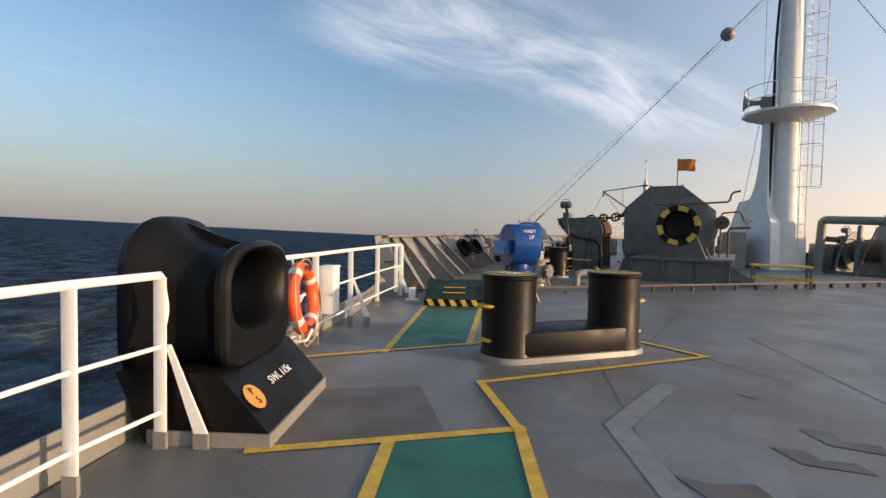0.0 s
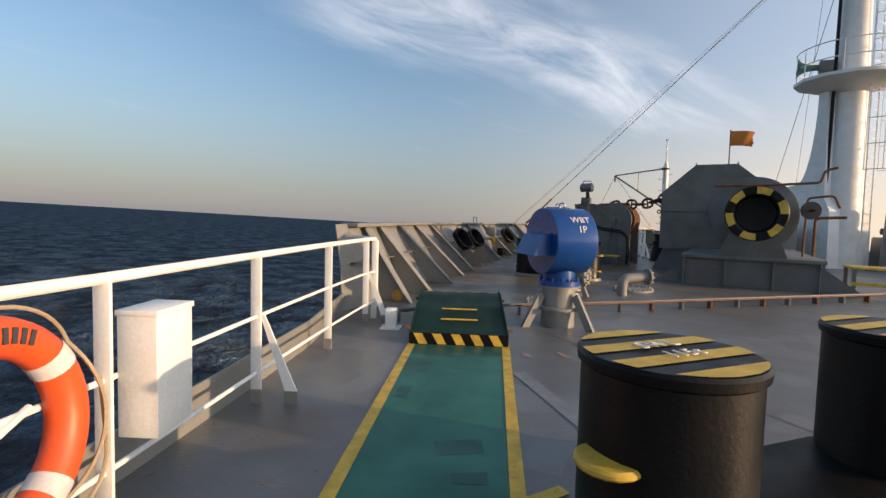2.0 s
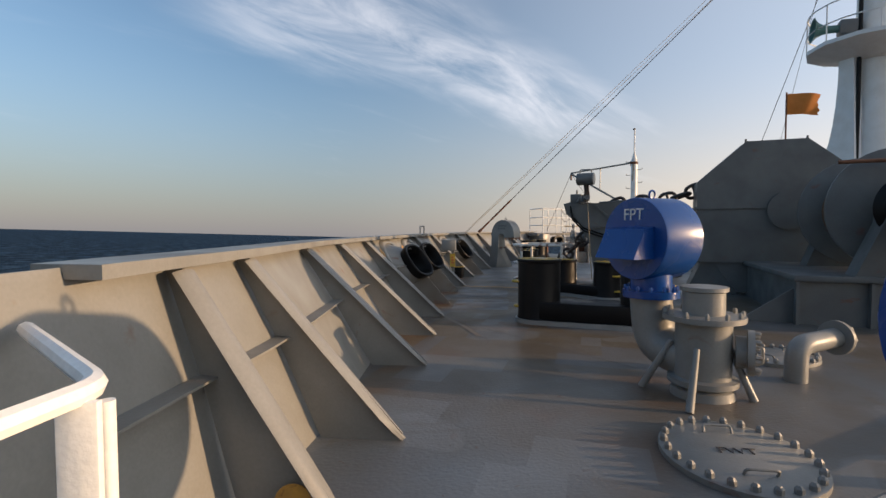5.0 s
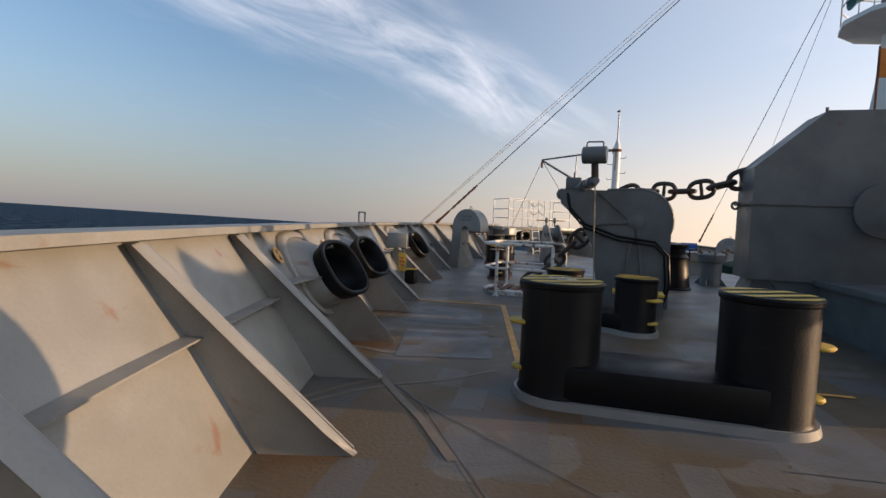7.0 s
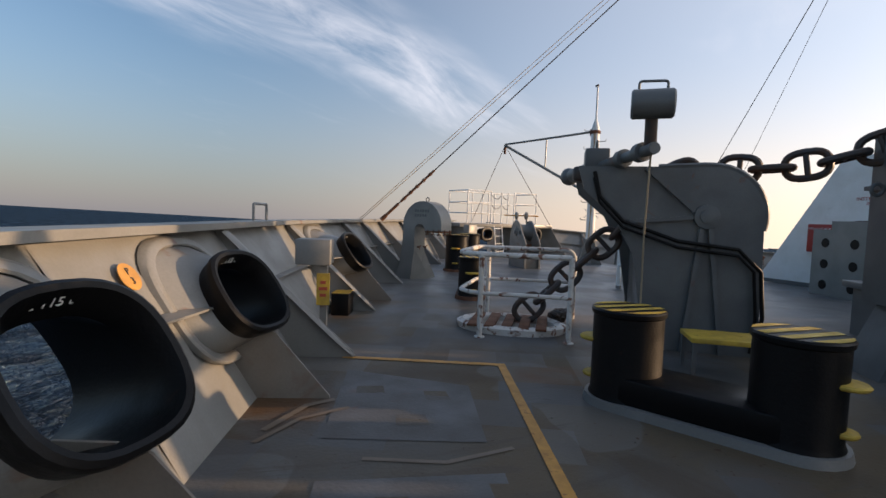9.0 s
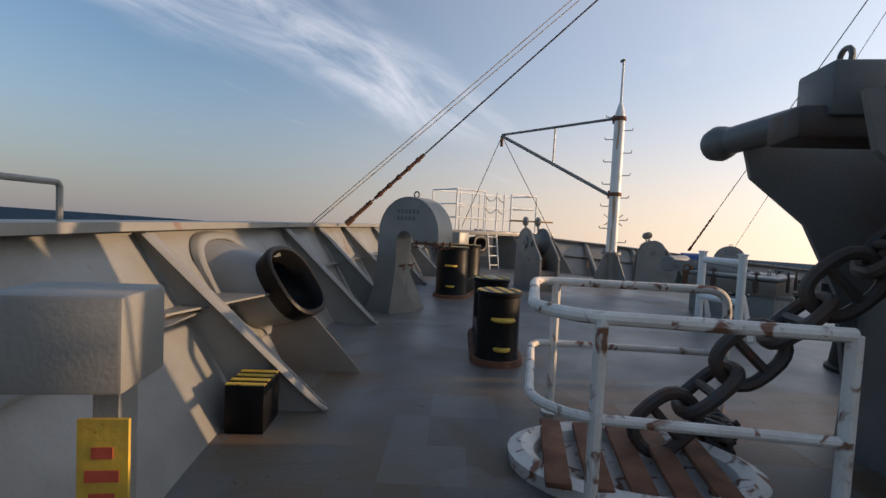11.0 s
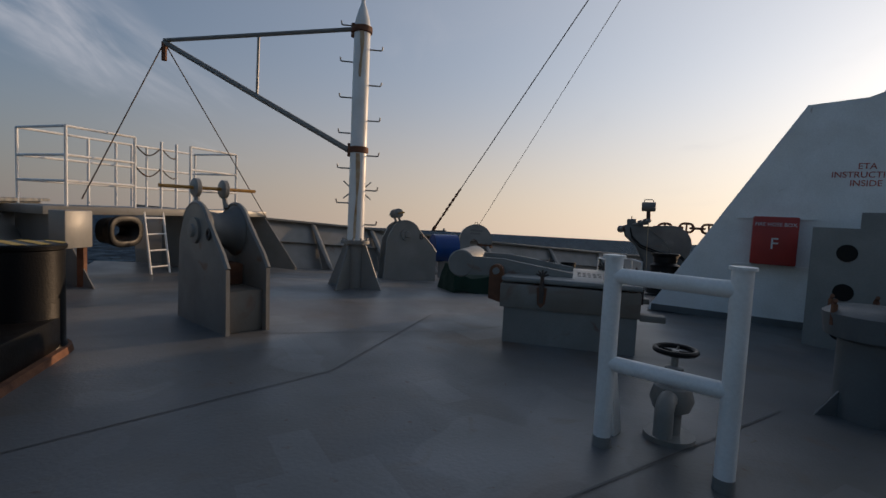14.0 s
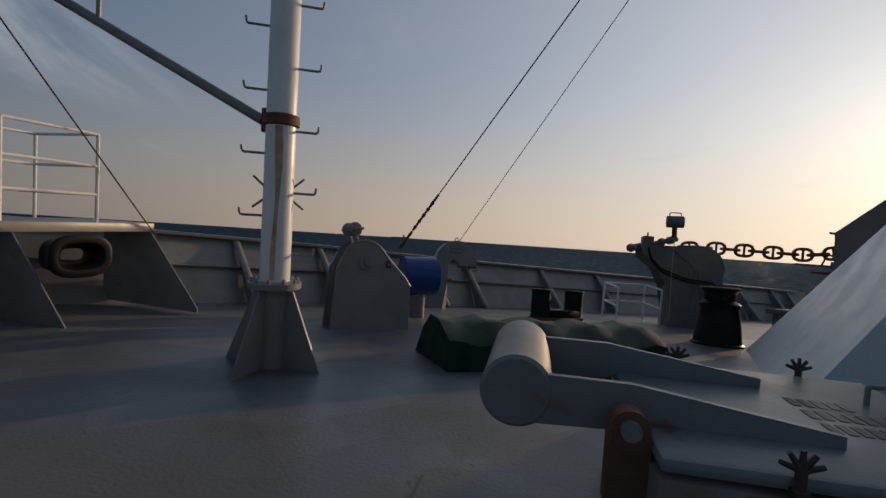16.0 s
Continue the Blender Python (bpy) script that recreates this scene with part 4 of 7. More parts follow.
def on_drum(p, d, r, along, around):
    """A pose on the drum's curved side, for lettering; around in degrees from the top."""
    side = d.cross(Vector((0, 0, 1))).normalized()
    n = Vector((0, 0, 1)) * math.cos(radians(around)) + side * math.sin(radians(around))
    up = (Vector((0, 0, 1)) - n * n.z).normalized()
    x = up.cross(n)
    c = Vector(p) + d * along + n * (r + 0.004)
    return Matrix(((x.x, up.x, n.x, c.x), (x.y, up.y, n.y, c.y), (x.z, up.z, n.z, c.z), (0, 0, 0, 1)))


vent = thing("tank_vent", (0, 0, 0), "blue drum-shaped tank vent on a grey pipe with strut legs", "tank vent", "tank vents")
P1 = (1.66, 9.62, 1.04)
head, d1, side1 = drum(vent, P1, 250, 0.40, 0.54)
bm = B()
lathe(bm, [(0.17, 0.50), (0.25, 0.50), (0.25, 0.56), (0.19, 0.565), (0.19, 0.75)], 28, Matrix.Translation((P1[0], P1[1], 0)))
bolts(bm, 0.225, 0.56, 12, m=Matrix.Translation((P1[0], P1[1], 0)))
part("neck", bm, BLUE, vent)
bm = B()
lathe(bm, [(0.205, 0), (0.20, 0.2), (0.205, 0.2), (0.255, 0.205), (0.255, 0.24), (0.205, 0.245), (0.20, 0.47), (0.25, 0.475), (0.25, 0.50)], 28, Matrix.Translation((P1[0], P1[1], 0)))
part("riser_pipe", bm, GREY, vent)
for q in ((1.26, 9.46), (2.06, 9.24), (1.75, 10.1)):
    v = Vector((q[0] - P1[0], q[1] - P1[1], 0)).normalized()
    bm = B()
    plate(bm, [(0.20, 0.36), (0.27, 0.42), (0.50, 0.0), (0.40, 0.0)], 0.05, Matrix(((v.x, -v.y, 0, P1[0]), (v.y, v.x, 0, P1[1]), (0, 0, 1, 0), (0, 0, 0, 1))))
    part("strut", bm, GREY, vent)
words("WBT", 0.115, LETTER, head, on_drum(P1, d1, 0.40, -0.06, -50), "lettering", "white stencilled lettering")
words("1P", 0.115, LETTER, head, on_drum(P1, d1, 0.40, -0.06, -68), "lettering", "white stencilled lettering")

vent = thing("tank_vent", (0, 0, 0), "blue drum-shaped tank vent on a grey elbow pipe", "tank vent", "tank vents")
P2 = (2.18, 12.62, 1.20)
head, d2, side2 = drum(vent, P2, 252, 0.345, 0.42)
bm = B()
lathe(bm, [(0.16, 0.70), (0.23, 0.70), (0.23, 0.76), (0.17, 0.765), (0.17, 0.92)], 28, Matrix.Translation((P2[0], P2[1], 0)))
bolts(bm, 0.205, 0.76, 12, m=Matrix.Translation((P2[0], P2[1], 0)))
part("neck", bm, BLUE, vent)
bm = B()
Q = (2.34, 12.15)
tube(bm, bent([(P2[0], P2[1], 0.70), (P2[0] + 0.02, P2[1] - 0.03, 0.30), (Q[0], Q[1], 0.25)], 0.34, 8), 0.17, 20)
part("elbow", bm, GREY, vent)
bm = B()
lathe(bm, [(0.23, 0), (0.22, 0.06), (0.20, 0.07), (0.25, 0.10), (0.25, 0.14), (0.20, 0.15), (0.20, 0.58), (0.29, 0.585), (0.29, 0.625), (0.15, 0.63), (0.15, 0.80), (0.17, 0.81), (0.17, 0.84), (0, 0.85)], 28, Matrix.Translation((Q[0], Q[1], 0)))
bolts(bm, 0.265, 0.625, 12, m=Matrix.Translation((Q[0], Q[1], 0)))
part("valve_column", bm, GREY, vent)
bm = B()
m = axis_z((Q[0] + 0.18, Q[1] - 0.12, 0.36), (0.8, -0.6, 0))
lathe(bm, [(0.12, 0), (0.12, 0.07), (0.17, 0.075), (0.17, 0.12), (0, 0.12)], 20, m)
bolts(bm, 0.145, 0.12, 8, m=m)
flange = part("side_flange", bm, GREY, vent)
bm = B()
tube(bm, bent([m @ Vector((-0.06, -0.06, 0.12)), m @ Vector((-0.06, -0.06, 0.17)), m @ Vector((-0.06, 0.06, 0.17)), m @ Vector((-0.06, 0.06, 0.12))], 0.02), 0.01)
part("handle", bm, GREY, flange)
for q in ((2.0, 11.80), (2.62, 11.95), (1.98, 12.4)):
    bm = B()
    rod(bm, (Q[0] + (q[0] - Q[0]) * 0.5, Q[1] + (q[1] - Q[1]) * 0.5, 0.40), (q[0], q[1], 0.0), 0.022, 0.03)
    part("strut", bm, GREY, vent)
fd = Vector((d2.x, d2.y, 0))
fx = Vector((-fd.y, fd.x, 0))
c = Vector(P2) + fd * 0.214 + Vector((0, 0, 0.2))
words("FPT", 0.14, LETTER, head, Matrix(((fx.x, 0, fd.x, c.x), (fx.y, 0, fd.y, c.y), (fx.z, 1, fd.z, c.z), (0, 0, 0, 1))), "lettering", "white stencilled lettering")

# small elbow pipe
pipe = thing("sounding_pipe", (3.33, 12.35, 0), "grey elbow pipe with a blind flange on the deck", "pipe")
bm = B()
tube(bm, bent([(0, 0, 0), (0, 0, 0.30), (0.46, 0.1, 0.33)], 0.2, 8), 0.085, 16)
part("elbow", bm, GREY, pipe)
bm = B()
m = axis_z((0.46, 0.1, 0.33), (0.97, 0.23, 0))
lathe(bm, [(0.15, 0), (0.15, 0.035), (0.10, 0.04), (0.10, 0.06), (0, 0.06)], 20, m)
bolts(bm, 0.125, 0.035, 8, m=m)
part("blind_flange", bm, GREY, pipe)


def manhole(x, y, r, az, label, squash=0.8):
    th = thing("manhole_cover", pose(x, y, 0, 0, 0, az), label, "manhole", "manhole covers on the deck")
    sq = Matrix.Diagonal((1, squash, 1, 1))
    bm = B()
    lathe(bm, [(r, 0), (r, 0.03), (r * 0.97, 0.035), (0, 0.04)], 40, sq)
    part("cover", bm, GREY, th)
    bm = B()
    lathe(bm, [(0.022, 0.03), (0.022, 0.06), (0.01, 0.075)], 6)
    bolt_mesh = finish(bm, "bolt", GREY)
    for k in range(24):
        a = 2 * math.pi * k / 24
        ob = new("bolt", bolt_mesh)
        ob.parent, ob.location = th, (r * 0.92 * math.cos(a), squash * r * 0.92 * math.sin(a), 0)
    for s in (-1, 1):
        bm = B()
        tube(bm, bent([(s * r * 0.55, -0.08, 0.035), (s * r * 0.6, -0.08, 0.075), (s * r * 0.6, 0.08, 0.075), (s * r * 0.55, 0.08, 0.035)], 0.02), 0.008)
        part("handle", bm, GREY, th)
    return th


mh = manhole(1.85, 11.15, 0.47, 75, "oval bolted grey manhole cover with stencilled letters", 0.85)
words("FWT", 0.10, DARKTEXT, mh, pose(0, 0, 0.043, 0, 0, -75 - 15), "lettering", "dark stencilled lettering")
manhole(3.75, 13.0, 0.40, 20, "oval bolted grey manhole cover beside the elbow pipe")

# thin pipe along the deck on small stands
run = thing("deck_pipe", (0, 0, 0), "thin rusty pipe on small stands across the deck", "pipe")
LINE = [(-0.30, 9.55), (1.26, 10.25), (2.77, 10.72), (5.9, 11.9), (9.5, 13.2), (14, 14.9)]
bm = B()
tube(bm, [(x, y, 0.13) for x, y in LINE], 0.022, 8)
part("pipe_run", bm, MACH, run)
bm = B()
tube(bm, [(x + 0.03, y - 0.07, 0.13) for x, y in LINE[1:]], 0.014, 8)
part("pipe_run", bm, RUST, run)
for a, b in zip(LINE, LINE[1:]):
    n = max(1, int(math.hypot(b[0] - a[0], b[1] - a[1]) / 0.55))
    for k in range(n):
        x, y = a[0] + (b[0] - a[0]) * k / n, a[1] + (b[1] - a[1]) * k / n
        bm = B()
        box(bm, x - 0.015, x + 0.015, y - 0.09, y + 0.03, 0, 0.115)
        part("stand", bm, RUST if k % 2 else MACH, run)
bm = B()
box(bm, -0.40, -0.27, 9.07, 9.2, 0.01, 0.23, 0.012)
box(bm, -0.45, -0.22, 9.02, 9.25, 0, 0.012)
solid("vent_stub", bm, WHITE, "short white painted stub post on the deck", "post")

# ---- windlass ----
WA = 28.0
WM = heading(7.15, 17.0, 0, WA)      # local x: to the side, local y: along the shaft, away from the eye


def windlass(m, label, mirror=1):
    th = thing("windlass", m, label, "windlass", "windlasses of the foredeck")
    s = mirror
    bm = B()
    out = [(-1.28 * s, 0.62), (-1.28 * s, 2.18), (-0.46 * s, 2.93), (0.52 * s, 2.93), (1.5 * s, 2.1), (1.5 * s, 0.62)]
    plate(bm, out, 0.64, Matrix.Translation((0, 0.32, 0)))
    hood = part("hood", bm, MACH, th, "grey eight-sided gear hood")
    bm = B()
    plate(bm, [(-1.32 * s, 1.66), (-1.32 * s, 1.70), (1.54 * s, 1.70), (1.54 * s, 1.66)], 0.70, Matrix.Translation((0, 0.32, 0)))
    part("seam_flange", bm, MACH, hood)
    bm = B()
    tube(bm, [((-1.37 + 0.045 * math.cos(a)) * s, 0.42, 1.655 + 0.05 * math.sin(a)) for a in np.linspace(0, 2 * math.pi, 15)[:-1]], 0.018, 8, closed=True)
    part("lifting_lug", bm, MACH, hood)
    for x, z in ((-0.46, 2.95), (0.52, 2.95)):
        bm = B()
        rod(bm, (x * s, 0.06, z - 0.03), (x * s, 0.06, z + 0.03), 0.02, n=8)
        part("seam_bolt", bm, MACH, hood)
    bm = B()
    lathe(bm, [(0.36, 0), (0.36, 0.05), (0.0, 0.05)], 28, axis_z((0.25 * s, 0.0, 1.62), (0, -1, 0)))
    part("shaft_cover", bm, MACH, hood)
    bm = B()
    plate(bm, [(-1.0 * s, 0.64), (-0.55 * s, 0.05), (0.6 * s, 0.05), (1.1 * s, 0.64)], 0.56, Matrix.Translation((0, 0.32, 0)))
    part("lower_casing", bm, MACH, hood)
    for x in (-1.0, 1.2):
        bm = B()
        plate(bm, [(-0.45, 0.0), (0.45, 0.0), (0.18, 0.62), (-0.18, 0.62)], 0.5, Matrix.Translation((x * s, 0.32, 0)))
        part("hood_foot", bm, MACH, th)
    # shaft, rope drum and warping end
    X = 0.83 * s
    Z = 1.54
    bm = B()
    rod(bm, (X, -3.0, Z), (X, 2.6, Z), 0.12, n=16)
    part("shaft", bm, STEEL, th)
    bm = B()
    m2 = axis_z((X, -2.9, Z), (0, -1, 0))
    lathe(bm, [(0.40, 0), (0.44, 0.04), (0.36, 0.12), (0.33, 0.45), (0.38, 0.75), (0.50, 0.95), (0.53, 0.99), (0.51, 1.01), (0.40, 1.01), (0.36, 0.98), (0.33, 0.75), (0, 0.70)], 40, m2)
    end = part("warping_end", bm, BLACK, th, "warping drum end with yellow and black rim")
    for k in range(6):
        bm = B()
        a0 = math.pi / 3 * k
        n = 6
        inner = [m2 @ Vector((0.38 * math.cos(a0 + 0.55 * i / n), 0.38 * math.sin(a0 + 0.55 * i / n), 1.016)) for i in range(n + 1)]
        outer = [m2 @ Vector((0.512 * math.cos(a0 + 0.55 * i / n), 0.512 * math.sin(a0 + 0.55 * i / n), 1.016)) for i in range(n + 1)]
        bm.faces.new([bm.verts.new(p) for p in outer + inner[::-1]])
        part("rim_paint", bm, YELLOW, end)
    bm = B()
    m3 = axis_z((X, -2.5, Z), (0, 1, 0))
    prof = [(0.52, 0.0)]
    for k in range(9):
        prof += [(0.56, 0.06 + k * 0.11), (0.52, 0.115 + k * 0.11)]
    lathe(bm, prof, 32, m3)
    part("rope_coil", bm, BROWNROPE, th, "brown mooring rope wound on the drum")
    for y in (-2.55, -1.4):
        bm = B()
        lathe(bm, [(0.80, 0), (0.82, 0.01), (0.82, 0.05), (0.80, 0.06)], 40, axis_z((X, y, Z), (0, 1, 0)))
        part("drum_flange", bm, MACH, th)
    # pedestals and bed
    for y, w in ((-2.85, 0.62), (-0.9, 0.6), (1.9, 0.6)):
        bm = B()
        plate(bm, [(-w, 0.66), (w, 0.66), (0.34, 1.35), (0.30, 1.72), (-0.30, 1.72), (-0.34, 1.35)], 0.34, Matrix.Translation((X, y, 0)))
        part("bearing_pedestal", bm, MACH, th)
    bm = B()
    box(bm, X - 1.3, X + 1.25, -3.1, 2.3, 0.58, 0.66, 0.01)
    box(bm, X - 1.22, X + 1.17, -2.98, 2.2, 0.0, 0.58)
    part("bed", bm, MACH, th)
    for x in (-1.25, -0.45, 0.4, 1.2):
        bm = B()
        box(bm, X + x - 0.02, X + x + 0.02, -3.08, -2.982, 0, 0.58)
        part("stiffener", bm, MACH, th)
    for s2 in (-1, 1):
        bm = B()
        plate(bm, [(1.22 * s2, 0.0), (1.9 * s2, 0.0), (1.22 * s2, 0.5)], 0.03, Matrix.Translation((X, -2.9, 0)))
        part("gusset", bm, MACH, th)
    # brake levers and hydraulic pipes
    bm = B()
    tube(bm, bent([(X - 0.75, -2.75, Z + 0.62), (X + 0.2, -2.75, Z + 0.62), (X + 1.1, -2.75, Z + 0.66), (X + 1.15, -2.75, Z + 0.9), (X + 1.35, -2.75, Z + 0.95)], 0.08), 0.026)
    tube(bm, bent([(X + 0.9, -2.6, 0.7), (X + 0.92, -2.6, 1.9), (X + 1.35, -2.6, 1.95), (X + 1.45, -2.6, 1.7)], 0.08), 0.022)
    tube(bm, bent([(X + 1.1, -2.4, 0.7), (X + 1.1, -2.4, 1.5), (X + 1.6, -2.4, 1.52)], 0.08), 0.03)
    part("hydraulic_pipe", bm, RUST, th)
    bm = B()
    lathe(bm, [(0.18, 0), (0.18, 0.02), (0.03, 0.02), (0.03, 0.3)], 16, axis_z((X + 0.95, -2.9, Z + 0.1), (0.2, -1, 0)))
    part("brake_handwheel", bm, STEEL, th)
    return th


windlass(WM, "grey anchor windlass with octagonal hood and yellow-black warping drum")

flag = thing("signal_flag", WM @ Matrix.Translation((0.30, 0.55, 2.93)), "tattered orange flag on a thin staff above the windlass", "flag")
bm = B()
rod(bm, (0, 0, 0), (0, 0, 0.98), 0.016, n=8)
part("staff", bm, RUST, flag)
bm = B()
nx, nz = 14, 8
grid = []
for i in range(nx + 1):
    col = []
    for j in range(nz + 1):
        x = 0.55 * i / nx
        if i == nx:
            x += random.uniform(-0.06, 0.02)
        z = 0.95 - 0.40 * j / nz - 0.05 * (i / nx) ** 2
        col.append(bm.verts.new((x, 0.05 * math.sin(x * 13 + j * 0.25) * (i / nx), z)))
    grid.append(col)
for i in range(nx):
    for j in range(nz):
        bm.faces.new((grid[i][j], grid[i + 1][j], grid[i + 1][j + 1], grid[i][j + 1]))
part("cloth", bm, FLAG, flag, "tattered orange cloth")


# ---- anchor chain and its stopper ----
def chain_link(th, p, q, wide, turn, r=0.036, mat=None):
    """One stud link from p to q."""
    p, q = Vector(p), Vector(q)
    d = (q - p).normalized()
    L = (q - p).length / 2 + r
    a = d.cross(Vector((0, 0, 1))).normalized()
    b = a.cross(d)
    side = a * math.cos(radians(turn)) + b * math.sin(radians(turn))
    c = (p + q) / 2
    pts = []
    for k in range(20):
        t = 2 * math.pi * k / 20
        cx, sx = math.cos(t), math.sin(t)
        pts.append(c + d * (L * math.copysign(abs(cx) ** 0.75, cx)) + side * (wide * math.copysign(abs(sx) ** 0.75, sx)))
    bm = B()
    tube(bm, pts, r, 8, closed=True)
    rod(bm, c - side * wide, c + side * wide, r * 0.75, n=8)
    part("link", bm, mat or STEEL, th)


def chain(name_label, pts, link=0.36, wide=0.13, r=0.036, mat=None):
    th = thing("anchor_chain", (0, 0, 0), name_label, "chain")
    line = [Vector(p) for p in pts]
    pos, k, odd = line[0], 1, 0
    while k < len(line):
        step, nxt, kk, cur = link * 0.80, None, k, pos
        while kk < len(line):
            seg_ = line[kk] - cur
            if seg_.length >= step:
                nxt = cur + seg_.normalized() * step
                break
            step -= seg_.length
            cur = line[kk]
            kk += 1
        if nxt is None:
            break
        chain_link(th, pos, nxt, wide, 90 if odd % 2 == 0 else 0, r, mat)
        pos, k, odd = nxt, kk, odd + 1
    return th


SM = heading(4.95, 18.95, 0, -58)      # local y: from the windlass to the hawse pipe


def stopper(m, label):
    """Two profiled plates with the chain roller between, and across them a long shaft with the stopper bar and its counterweight."""
    th = thing("chain_stopper", m, label, "chain stopper", "chain stoppers")
    R = pose(0, 0, 0, 0, 0, 90)
    X0, X1, XC = 0.0, 1.08, 0.54
    prof = [(-0.70, 0.0), (0.42, 0.0), (0.40, 0.35), (0.50, 0.95), (0.70, 1.35), (1.02, 1.62), (1.08, 1.86), (0.30, 1.86), (-0.12, 1.88)]
    prof += arc(-0.20, 1.38, 0.50, 88, 195, 12)
    for x in (X0, X1):
        bm = B()
        plate(bm, prof, 0.04, Matrix.Translation((x, 0, 0)) @ R)
        part("side_plate", bm, MACH, th)
        s = -1 if x == X0 else 1
        for a, b in (((-0.12, 1.25), (0.0, 0.0)), ((-0.20, 1.25), (-0.36, 0.0)), ((-0.05, 1.42), (0.42, 1.84)), ((-0.26, 1.38), (0.55, 1.30))):
            bm = B()
            d = Vector((0, b[0] - a[0], b[1] - a[1]))
            w = Vector((0, -d.z, d.y)).normalized() * 0.02
            base_ = Vector((x + s * 0.02, 0, 0))
            q = [base_ + Vector((0, *a)) - w, base_ + Vector((0, *a)) + w, base_ + Vector((0, *b)) + w, base_ + Vector((0, *b)) - w]
            lo, hi = [bm.verts.new(p) for p in q], [bm.verts.new(p + Vector((s * 0.045, 0, 0))) for p in q]
            bm.faces.new(lo), bm.faces.new(hi)
            bridge(bm, lo, hi)
            part("stiffener", bm, MACH, th)
        bm = B()
        lathe(bm, [(0.12, 0), (0.12, 0.06), (0.07, 0.065), (0.07, 0.08), (0.02, 0.085), (0, 0.085)], 20, axis_z((x + s * 0.02, -0.16, 1.37), (s, 0, 0)))
        part("roller_pin", bm, MACH, th)
        bm = B()
        tube(bm, [(x + s * 0.0, y, z) for y, z in prof[7:]], 0.028, 6)
        part("edge_flange", bm, MACH, th)
    bm = B()
    lathe(bm, [(0.50, -0.32), (0.55, -0.30), (0.55, -0.24), (0.36, -0.06), (0.36, 0.06), (0.55, 0.24), (0.55, 0.30), (0.50, 0.32)], 36, axis_z((XC, -0.20, 1.38), (1, 0, 0)))
    part("chain_roller", bm, RUST, th)
    bm = B()
    box(bm, X0 + 0.03, X1 - 0.03, 0.33, 0.38, 0.0, 0.95)
    part("web_plate", bm, MACH, th)
    bm = B()
    box(bm, X0 + 0.03, X1 - 0.03, -0.66, 0.3, 0.0, 0.05)
    part("base_plate", bm, RUST, th)
    # the long shaft across, its bearing box and knob
    A, E = Vector((-0.62, 0.46, 1.96)), Vector((1.20, 1.12, 1.86))
    bm = B()
    tube(bm, [A, A.lerp(E, 0.72)], 0.055, 14)
    tube(bm, [A.lerp(E, 0.70), A.lerp(E, 0.80), A.lerp(E, 0.97)], 0.085, 16)
    lathe(bm, [(0.05, -0.05), (0.10, 0.0), (0.115, 0.06), (0.10, 0.12), (0.05, 0.16), (0, 0.165)], 18, axis_z(E, E - A))
    part("hinge_shaft", bm, MACH, th)
    for t_ in (0.12, 0.30):
        bm = B()
        c = A.lerp(E, t_)
        lathe(bm, [(0.055, -0.05), (0.09, -0.045), (0.09, 0.045), (0.055, 0.05)], 16, axis_z(c, E - A))
        part("shaft_collar", bm, MACH, th)
    bm = B()
    c = A.lerp(E, 0.62)
    box(bm, c.x - 0.16, c.x + 0.16, c.y - 0.13, c.y + 0.13, 1.84, 2.10, 0.02)
    bx_ = part("bearing_box", bm, MACH, th)
    bm = B()
    tube(bm, [(c.x + 0.05 * math.cos(a), c.y, 2.15 + 0.05 * math.sin(a)) for a in np.linspace(0, 2 * math.pi, 13)[:-1]], 0.014, 6, closed=True)
    part("lifting_eye", bm, MACH, bx_)
    bm = B()
    box(bm, XC - 0.16, XC + 0.16, 0.55, 1.12, 1.74, 1.90, 0.03)
    part("stopper_bar", bm, STEEL, th)
    bm = B()
    tube(bm, [(-0.50, 0.48, 1.96), (-0.60, 0.50, 2.33)], 0.055, 12)
    arm = part("counterweight_arm", bm, STEEL, th)
    bm = B()
    W = Vector((-0.62, 0.50, 2.345))
    lathe(bm, [(0.115, -0.18), (0.13, -0.165), (0.13, 0.165), (0.115, 0.18)], 28, axis_z(W, (0.1, 1, 0)))
    wt = part("counterweight", bm, MACH, arm)
    bm = B()
    tube(bm, bent([W + Vector((0, -0.12, 0.12)), W + Vector((0, -0.12, 0.20)), W + Vector((0, 0.12, 0.20)), W + Vector((0, 0.12, 0.12))], 0.03), 0.012)
    part("lifting_handle", bm, MACH, wt)
    for dz, r in ((0.0, 0.02), (-0.06, 0.016)):
        bm = B()
        tube(bm, [(-0.06, 0.92, 1.80 + dz), (-0.08, 0.86, 1.55 + dz), (-0.08, 0.62, 1.30 + dz), (-0.09, 0.1, 1.12 + dz), (-0.09, -0.45, 1.06 + dz), (-0.08, -0.66 - dz, 0.85), (-0.08, -0.70 - dz, 0.4), (-0.07, -0.62, 0.05)], r, 8)
        part("hose", bm, BLACK, th, "black hydraulic hose")
    bm = B()
    tube(bm, [W + Vector((0.02, -0.02, -0.10)), (-0.34, 0.46, 1.2), (-0.15, 0.42, 0.15)], 0.010, 6)
    part("lashing_rope", bm, ROPE, th)
    return th


